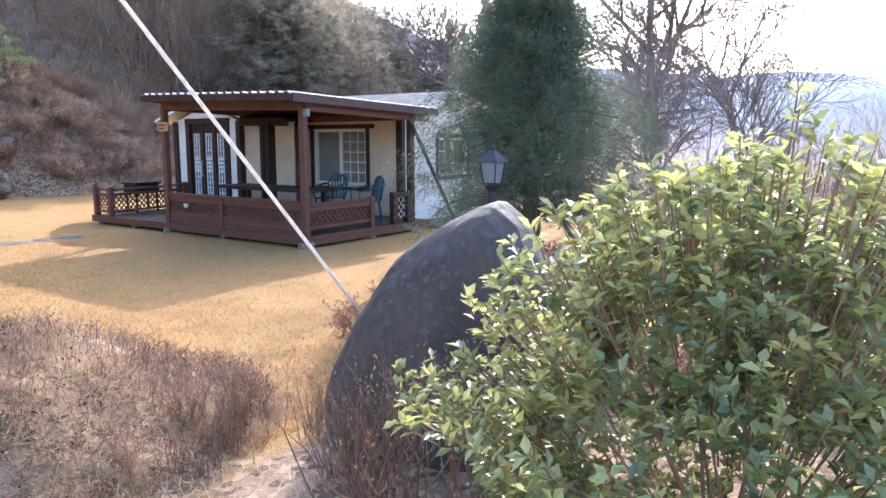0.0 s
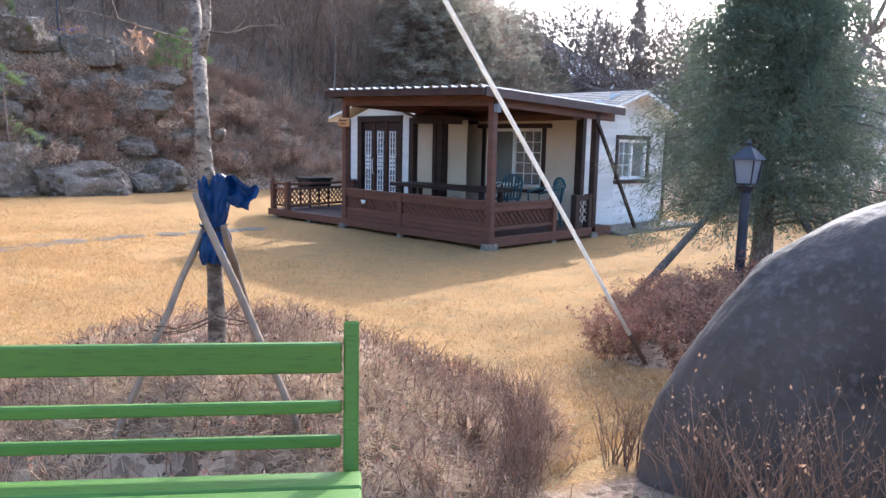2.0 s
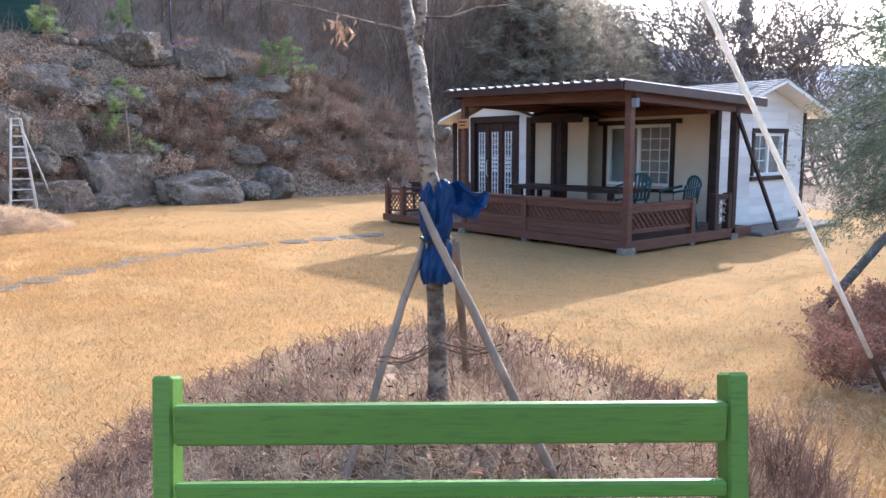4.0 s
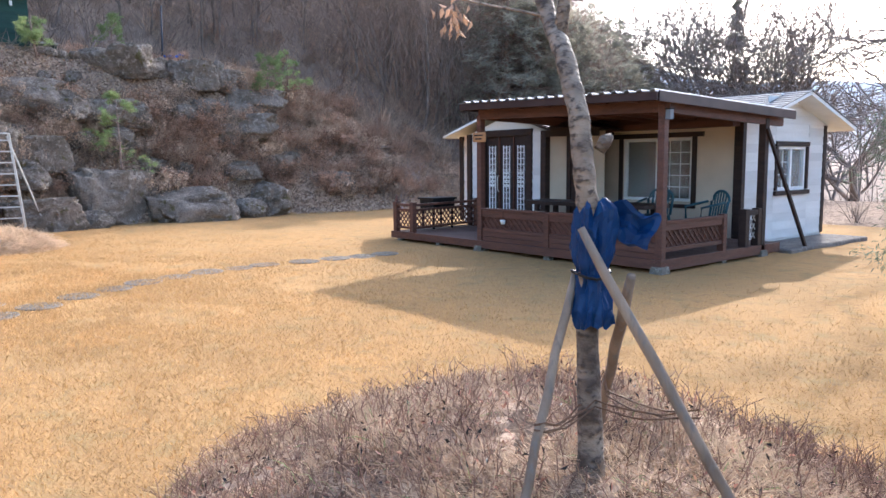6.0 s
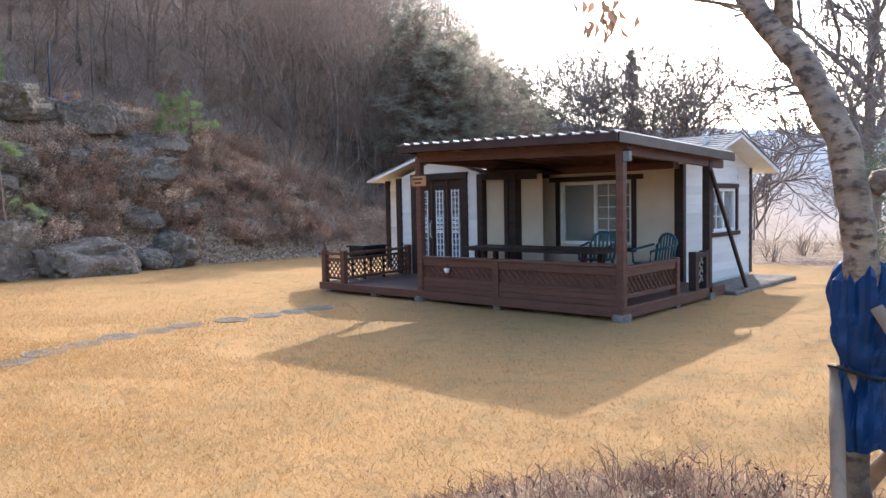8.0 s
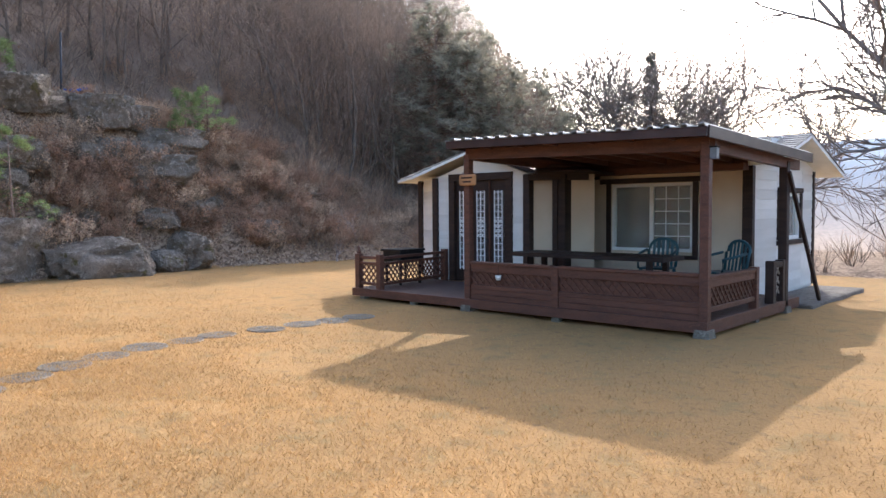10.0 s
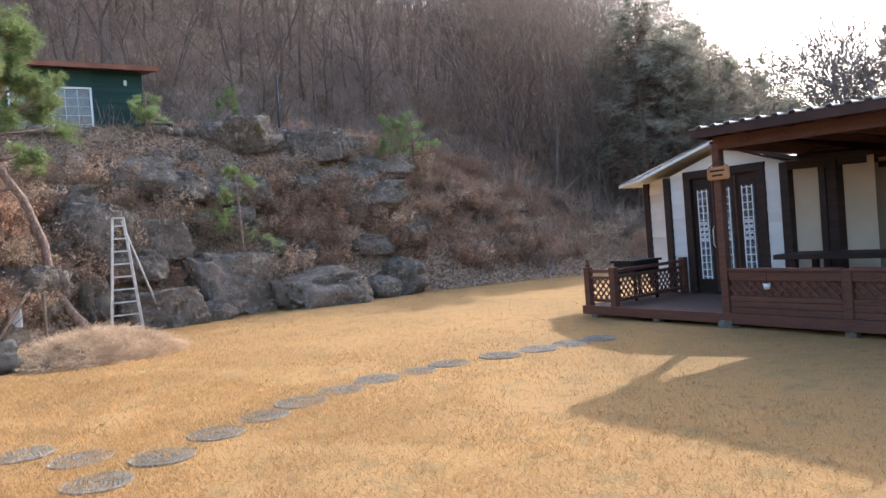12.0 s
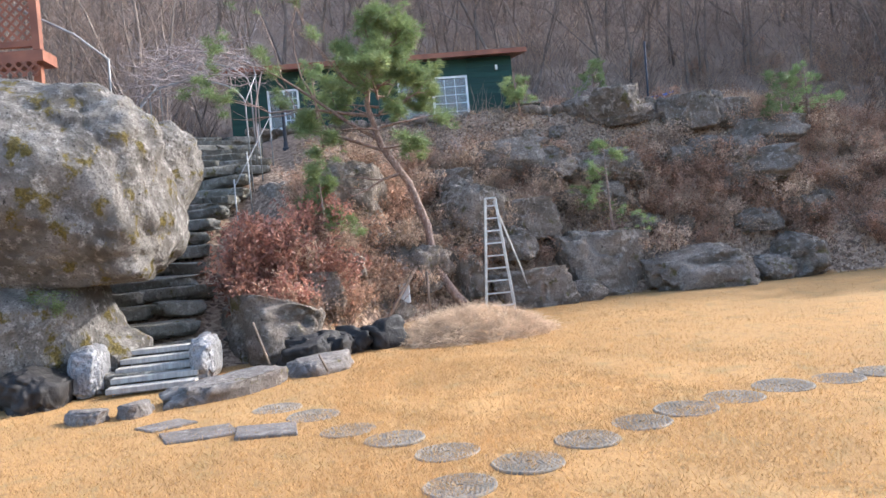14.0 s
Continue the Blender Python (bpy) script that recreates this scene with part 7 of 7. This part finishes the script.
def build_trees():
    rng = np.random.default_rng(91)
    # the leaning red pine at the slope's foot
    zb = h(-9.7, -6.35)
    tk = [(-9.7, -6.3, zb - 0.1), (-9.75, -6.75, zb + 0.5), (-9.8, -7.1, zb + 1.1), (-9.8, -7.15, zb + 1.9), (-9.75, -7.45, zb + 2.8), (-9.7, -7.95, zb + 3.6), (-9.6, -8.15, zb + 4.4), (-9.6, -8.05, zb + 5.1), (-9.55, -7.9, zb + 5.8)]
    limbs = []
    for i in range(22):
        t = rng.uniform(0, 1)
        z = zb + 3.2 + 2.5 * t
        a = rng.uniform(0, 2 * math.pi)
        base = Vector(tk[5]).lerp(Vector(tk[8]), t)
        limbs.append(((base.x, base.y, z), (math.cos(a), math.sin(a), rng.uniform(-0.15, 0.35)), (1.35 - 0.8 * t) * rng.uniform(0.6, 1.1), 0.028))
    limbs += [((-9.7, -7.95, zb + 3.7), (0.1, -1, 0.35), 2.3, 0.045), ((-9.65, -8.1, zb + 4.2), (0.0, -1, 0.30), 2.0, 0.04), ((-9.6, -8.1, zb + 4.6), (0.2, -0.8, 0.4), 1.6, 0.035), ((-9.75, -7.9, zb + 3.5), (0.1, -1, 0.35), 1.7, 0.04), ((-9.7, -7.6, zb + 3.0), (0.2, -0.8, -0.1), 1.2, 0.03)]
    build_pine("leaning_pine", "leaning red pine with a crooked trunk and bright green needles", tk, [0.10, 0.09, 0.085, 0.08, 0.075, 0.07, 0.055, 0.035, 0.015], limbs, 2300, 0.19, 92)
    for x, y, H, s, lab in ((-11.4, -2.75, 2.6, 93, "young pine growing from the rock slope"), (-13.3, 2.6, 1.9, 94, "young pine on the upper slope"), (-13.6, 3.5, 2.1, 95, "young pine on the upper slope"), (-13.9, -4.2, 1.2, 96, "young pine by the terrace wall"), (-15.6, -1.6, 1.6, 97, "young pale-tipped pine on the terrace"), (-8.7, -9.0, 1.6, 98, "low pine scrub beside the steps"), (-12.6, -9.3, 2.0, 99, "low pine beside the upper steps")):
        z = h(x, y)
        r2 = np.random.default_rng(s)
        lm = []
        for i in range(15):
            t = r2.uniform(0.25, 1)
            a = r2.uniform(0, 6.28)
            lm.append(((x + 0.1 * t, y - 0.15 * t, z + H * t), (math.cos(a), math.sin(a), 0.3), (0.55 - 0.4 * t) * r2.uniform(0.7, 1.3) * H / 2, 0.012))
        build_pine("young_pine", lab, [(x, y, z - 0.1), (x + 0.05, y - 0.1, z + H * 0.4), (x + 0.1, y - 0.15, z + H)], [0.04, 0.03, 0.008], lm, 190, 0.14, s, group="young pines of the slope")
    # tall pines over the shoulder of the hill, shorter towards its end
    kinds = []
    for v in range(2):
        r2 = np.random.default_rng(120 + v)
        lm = []
        for k in range(17):
            t = 0.28 + 0.70 * k / 16
            for w in range(4):
                a = k * 1.9 + w * 1.57 + r2.normal(0, 0.3)
                lm.append(((0.2 * t, 0, 9 * t), (math.cos(a), math.sin(a), r2.uniform(-0.05, 0.2)), (2.5 - 1.9 * t) * r2.uniform(0.55, 1.1), 0.035))
        kinds.append(build_pine("tall_pine", "tall dark pine rising over the wooded hillside", [(0, 0, -0.3), (0.15, 0.05, 3), (0.1, 0, 6), (0.2, 0, 9)], [0.17, 0.14, 0.09, 0.02], lm, 760, 0.36, 121 + v, "pine_hazed", "tall pines of the skyline"))
    used = 0
    while used < 22:
        b, dist = 121.2 + 13 * rng.random() ** 1.2, rng.uniform(32, 52)
        x, y = 7.5 + dist * math.cos(radians(b)), -8.7 + dist * math.sin(radians(b))
        H = min(crest(b, dist) - h(x, y), rng.uniform(7.5, 11.0))
        if H < 3.5:
            continue
        m = pose(x, y, h(x, y) - 0.1, 0, 0, rng.uniform(0, 360)) @ Matrix.Diagonal((H / 9.5 * 1.1, H / 9.5 * 1.1, H / 9.5, 1))
        if used < 2:
            kinds[used].matrix_basis = m
        else:
            q = copy_thing(kinds[used % 2], pose(0, 0, 0))
            q.matrix_basis = m
        used += 1
    # bare broadleaf trees behind the cabin
    kinds = []
    for k in range(3):
        r2 = np.random.default_rng(130 + k)
        segs = []
        branching(r2, (0, 0, -0.2), (0.05, 0.03, 1), 2.5, 0.13, 4, 3, 0.30, 0.05, 0.85, 0.74, 3, segs)
        segs = [(*g[:6], 0.13 * (g[6] / 0.13) ** 0.78, 0.13 * (g[7] / 0.13) ** 0.78) for g in segs]
        stout = [g for g in segs if g[6] > 0.06]
        fine = [(*g[:6], max(g[6], 0.0085), max(g[7], 0.007)) for g in segs if g[6] <= 0.06]
        kinds.append((prisms(stout, 7), prisms(fine, 3)))
    trees = {}
    def bare(k, x, y, size, lab):
        if k in trees:
            e = copy_thing(trees[k], pose(0, 0, 0))
            tagged(e, lab, "tree", "bare trees behind the cabin")
        else:
            e = trees[k] = thing("bare_tree", lab, "tree", "bare trees behind the cabin")
            fast_mesh("trunk", *kinds[k][0], M["bark_bare"], None, e, "", True)
            fast_mesh("limb_work", *kinds[k][1], M["bark_bare"], None, e)
        e.matrix_basis = pose(x, y, h(x, y), 0, 0, rng.uniform(0, 360)) @ Matrix.Scale(size, 4)
    bare(0, 2.1, 20.7, 2.3, "large spreading leafless tree behind the cabin")
    bare(1, 5.2, 23.5, 1.7, "leafless tree with a broad rounded crown")
    for i, (b, dist, size) in enumerate(((120.6, 47, 2.0), (118.0, 43, 2.1), (115.2, 47, 2.4), (112.2, 43, 2.4), (109.0, 46, 2.5))):
        bare((1, 2, 0)[i % 3], 8.0 + dist * math.cos(radians(b)), -8.7 + dist * math.sin(radians(b)), size, "leafless tree with a broad rounded crown")
    for k, x, y, size in ((1, 6.2, 10.0, 0.62), (2, 5.4, 11.8, 0.75), (0, 7.6, 12.5, 0.8)):
        bare(k, x, y, size, "low leafless tree behind the cabin")
    # a slim dark fir on the skyline
    fr = thing("slim_fir", "slim dark fir standing among bare trees", "tree", at=(-13.6, 33.0, h(-13.6, 33.0)))
    FH = 10.9 - h(-13.6, 33.0)
    tube("trunk", [(0, 0, -0.2), (0, 0, FH)], [0.14, 0.02], M["bark"], fr)
    segs, P = [], []
    for i in range(190):
        t = rng.uniform(0.25, 1)
        a = rng.uniform(0, 6.28)
        L = (1.7 - 1.35 * t) * rng.uniform(0.6, 1.1)
        p = np.array([0, 0, FH * t])
        e = p + np.array([math.cos(a) * L, math.sin(a) * L, -0.15 * L])
        segs.append((*p, *e, 0.02, 0.006))
        P += [p + (e - p) * u for u in (0.4, 0.6, 0.8, 1.0)]
    fast_mesh("branch_work", *prisms(segs, 3), M["bark"], None, fr)
    P = np.repeat(np.array(P), 14, 0)
    V, F = leaves(rng, P + rng.normal(0, 0.05, P.shape), ball_dirs(rng, len(P), -0.3), 0.24, 0.045)
    tagged(fast_mesh("needles", V, F, M["pine_hazed"], None, fr), kind="stuff")


def build_forest():
    rng = np.random.default_rng(101)
    var = []
    for k in range(6):
        segs = []
        r2 = np.random.default_rng(140 + k)
        branching(r2, (0, 0, -0.3), (r2.normal(0, 0.08), r2.normal(0, 0.08), 1), 3.9, 0.065, 3, 2, 0.26, 0.30, 0.6, 0.62, 3, segs)
        segs.append((0, 0, -0.3, 0, 0, 0.2, 0.065, 0.062))
        var.append(prisms(segs, 3))
    for k in range(4):
        segs = []
        r2 = np.random.default_rng(170 + k)
        branching(r2, (0, 0, -0.3), (r2.normal(0, 0.08), r2.normal(0, 0.08), 1), 4.3, 0.08, 2, 2, 0.26, 0.30, 0.55, 0.62, 3, segs)
        var.append(prisms(segs, 3))
    places = []
    tries = 0
    while len(places) < 1150 and tries < 9000:
        tries += 1
        y = rng.uniform(-45, 30)
        d = rng.uniform(5, 60) ** 1.0
        x = float(np.interp(y, FOOT_Y, FOOT_X)) - d
        edge = np.interp(y, [-50, 1, 6, 12, 30], [9.5, 9.0, 7.5, 6.0, 4.0])
        if d < edge or (x > -19.5 and -13 < y < -3):
            continue
        if np.degrees(math.atan2(y + 8.7, 7.5 - x)) > 50:
            continue
        kind = rng.integers(0, 6) if d < 17 and rng.random() < 0.75 else rng.integers(6, 10)
        places.append((kind, x, y, h(x, y), rng.uniform(0, 6.28), rng.uniform(0.8, 1.45), rng.normal(0, 0.06)))
    # the shoulder of the hill behind the cabin
    polar = []
    while len(polar) < 300:
        b, dist = rng.uniform(126, 146), rng.uniform(33, 78)
        x, y = 7.5 + dist * math.cos(radians(b)), -8.7 + dist * math.sin(radians(b))
        size = min((crest(b, dist) - h(x, y)) / 9.0, rng.uniform(1.1, 1.9))
        if size > 0.45:
            polar.append((rng.integers(0, 10), x, y, h(x, y), rng.uniform(0, 6.28), size, rng.normal(0, 0.06)))
    V, F = scatter(var, places + polar)
    tagged(fast_mesh("hillside_wood", V, F, M["wood_trunk"]), "leafless grey-brown wood covering the hillside", "wood", kind="stuff")
    # undergrowth beneath it
    und = []
    for k in range(4):
        segs = twig_bush(rng, 11, 0.9, 0.9, 0.010, 1, 2)
        V1, F1 = prisms(segs, 3)
        und.append((V1, F1))
    places = []
    for i in range(700):
        y = rng.uniform(-30, 24)
        edge = np.interp(y, [-50, 1, 6, 12, 30], [8.5, 7.0, 3.5, 1.5, 1.0])
        d = edge + rng.exponential(9)
        x = float(np.interp(y, FOOT_Y, FOOT_X)) - d
        if x > -19.2 and -13 < y < -3:
            continue
        places.append((rng.integers(0, 4), x, y, h(x, y) - 0.05, rng.uniform(0, 6.28), rng.uniform(0.8, 1.7), 0))
    for i in range(190):
        x, y = rng.uniform(1.5, 17), rng.uniform(9.8, 24)
        places.append((rng.integers(0, 4), x, y, h(x, y) - 0.05, rng.uniform(0, 6.28), rng.uniform(0.6, 1.3), 0))
    V, F = scatter(und, places)
    tagged(fast_mesh("undergrowth", V, F, [M["brush"], M["twig_grey"]], (np.arange(len(F)) // 4000 % 2)), "dense brown undergrowth beneath the bare wood", "undergrowth", kind="stuff")
    # thin saplings and canes that fill the wood
    n = 13000
    y = rng.uniform(-32, 26, n)
    x = np.interp(y, FOOT_Y, FOOT_X) - np.interp(y, [-50, 1, 6, 12, 30], [8.5, 7.0, 4.5, 3.0, 2.0]) - rng.exponential(10, n)
    keep = ~((x > -19.2) & (y > -13) & (y < -3))
    x, y = x[keep], y[keep]
    n = len(x)
    P = np.stack([x, y, height(x, y) - 0.05], 1)
    D = rng.normal(0, 0.6, (n, 3))
    D[:, 2] = 1.0
    s = np.cross(D, rng.normal(0, 1, (n, 3)))
    s *= 0.016 / np.linalg.norm(s, axis=1, keepdims=True)
    V = np.stack([P + s, P - s, P + D * rng.uniform(0.4, 1.6, (n, 1))], 1).reshape(-1, 3)
    F = np.arange(n * 3).reshape(-1, 3)
    tagged(fast_mesh("sapling_canes", V, F, [M["twig_grey"], M["brush"]], rng.integers(0, 2, n)), "thin canes and saplings of the hillside wood", "saplings", kind="stuff")
    # the haze of fine twigs that fills the crowns of the wood
    n = 170000
    y = rng.uniform(-34, 30, n)
    x = np.interp(y, FOOT_Y, FOOT_X) - np.interp(y, [-50, 1, 6, 12, 30], [9.0, 7.5, 5.5, 4.0, 3.0]) - rng.exponential(13, n)
    bearing = np.degrees(np.arctan2(y + 8.7, 7.5 - x))
    keep = ~((x > -19.4) & (y > -13) & (y < -3)) & (bearing < 53)
    x, y, bearing = x[keep], y[keep], bearing[keep]
    lift = np.interp(bearing, [44, 49, 53], [7.5, 4.5, 2.0]) * rng.random(len(x)) ** 0.8
    b, dist = rng.uniform(124, 146, 90000), rng.uniform(32, 78, 90000)
    px, py = 7.5 + dist * np.cos(np.radians(b)), -8.7 + dist * np.sin(np.radians(b))
    room = np.clip(crest(b, dist) - 0.8 - height(px, py), 0.2, 12.0)
    x, y, lift = np.concatenate([x, px]), np.concatenate([y, py]), np.concatenate([lift, room * rng.random(90000) ** 0.8])
    n = len(x)
    P = np.stack([x, y, height(x, y) + lift], 1)
    D = rng.normal(0, 0.55, (n, 3))
    D[:, 2] = rng.uniform(0.1, 1.2, n)
    s = np.cross(D, rng.normal(0, 1, (n, 3)))
    s *= rng.uniform(0.006, 0.011, (n, 1)) / np.linalg.norm(s, axis=1, keepdims=True)
    V = np.stack([P + s, P - s, P + D * rng.uniform(0.5, 1.3, (n, 1))], 1).reshape(-1, 3)
    tagged(fast_mesh("canopy_twigs", V, np.arange(n * 3).reshape(-1, 3), M["canopy"]), "haze of fine bare twigs over the hillside wood", "twigs", kind="stuff")
    # woods falling away to the valley
    places = []
    while len(places) < 380:
        x, y = (rng.uniform(-12, 60), rng.uniform(22, 75)) if len(places) < 220 else (rng.uniform(3, 24), rng.uniform(27, 48))
        if x < 2 and y < 26 or (x < 12 and y < 22):
            continue
        places.append((rng.integers(0, 6) if y < 34 and x < 30 else rng.integers(6, 10), x, y, h(x, y), rng.uniform(0, 6.28), rng.uniform(0.7, 1.15), rng.normal(0, 0.05)))
    for i in range(60):
        x, y = rng.uniform(13, 24), rng.uniform(3, 16)
        places.append((rng.integers(0, 6), x, y, h(x, y), rng.uniform(0, 6.28), rng.uniform(0.5, 0.85), rng.normal(0, 0.05)))
    for i in range(110):
        x, y = rng.uniform(3.5, 17), rng.uniform(12.5, 25)
        places.append((rng.integers(0, 6), x, y, h(x, y), rng.uniform(0, 6.28), rng.uniform(0.22, 0.48), rng.normal(0, 0.1)))
    V, F = scatter(var, places)
    tagged(fast_mesh("valley_wood", V, F, M["twig_grey"]), "leafless grey wood falling away to the valley", "wood", kind="stuff")


def build_small_things():
    rng = np.random.default_rng(151)
    bp = thing("blue_pole", "grey pole with blue straps on the terrace", "pole", at=(-16.0, 0.0, h(-16.0, 0.0)))
    tube("pole", [(0, 0, -0.1), (0.02, 0.05, 2.5)], 0.03, M["lamp_iron"], bp)
    for a, z in ((0, 0.75), (0.5, 0.82)):
        tube("strap", [(0, 0, z), (0.05, 0.3 + a * 0.3, z + 0.05), (0.1, 0.6 + a * 0.3, z + 0.12)], 0.03, M["blue"], bp)
    wb = thing("white_marker", "small white block standing by the hollow", "marker", at=(-9.3, -7.75, h(-9.3, -7.75) - 0.02))
    part("block", bm_box((-0.1, -0.11, 0), (0.1, 0.11, 0.40), 0.03), M["siding"], wb)
    for lab, a, b, r in (("pale upright stake by the leaning pine", (-8.9, -7.3, -0.05), (-8.9, -7.3, 1.0), 0.03), ("dark leaning prop of the pine", (-8.5, -8.25, 0.0), (-9.6, -7.35, 1.25), 0.035), ("thin pale stick leaning by the hollow", (-4.6, -9.62, 0.0), (-4.75, -9.85, 0.68), 0.016), ("thin pale stick leaning on the slope", (-8.6, -8.75, 0.2), (-8.9, -9.25, 1.75), 0.018), ("short stick lying at the hollow's edge", (-4.0, -8.85, 0.05), (-4.1, -8.95, 0.25), 0.014)):
        q = thing("garden_stick", lab, "stick", "sticks about the hollow")
        tube("stick", [a, tuple((Vector(a) + Vector(b)) / 2), b], r, M["stake"], q)
    pt = thing("metal_pot", "small grey pot beside the hollow", "pot", at=(-6.4, -8.35, h(-6.4, -8.35)))
    v, f = tube_geo([(0, 0, 0), (0, 0, 0.24)], [0.09, 0.11], 12)
    link_mesh("bowl", v, f, M["lamp_iron"], pt, smooth=True)
    lg = thing("fallen_log", "grey fallen log on the terrace edge", "log")
    tube("log", [(-15.2, -2.5, h(-15.2, -2.5) + 0.1), (-15.4, 0.6, h(-15.4, 0.6) + 0.1)], [0.09, 0.07], M["bark"], lg)
    l2 = thing("fallen_log", "pale felled trunk on the leaf-strewn bank", "log")
    tube("log", [(-12.8, 4.9, h(-12.8, 4.9) + 0.15), (-13.2, 8.2, h(-13.2, 8.2) + 0.25)], [0.07, 0.05], M["stake"], l2)
    # two small fruit trees on the bank, one at the terrace
    segs = []
    branching(rng, (0, 0, -0.1), (0, 0, 1), 0.7, 0.045, 3, 2, 0.35, 0.12, 0.8, 0.7, 3, segs)
    V, F = prisms(segs, 4)
    for x, y, s, lab in ((-11.2, 7.4, 1.0, "small bare fruit tree at the bank"), (-10.4, 5.9, 0.8, "small bare fruit tree at the bank"), (-15.4, -2.6, 1.15, "small bare fruit tree on the terrace"), (-12.7, -6.0, 0.8, "small bare fruit tree on the slope")):
        e = thing("fruit_tree", lab, "tree", "small fruit trees")
        fast_mesh("limb_work", V, F, M["bark_pale"], None, e)
        e.matrix_basis = pose(x, y, h(x, y), 0, 0, rng.uniform(0, 360)) @ Matrix.Scale(s, 4)


build_stones()
build_hay()
build_slope()
build_terrace_wall()
build_green_house()
build_ladder()
build_steps()
build_big_boulders()
build_arbor()
build_trees()
build_small_things()
build_forest()
build_grass()
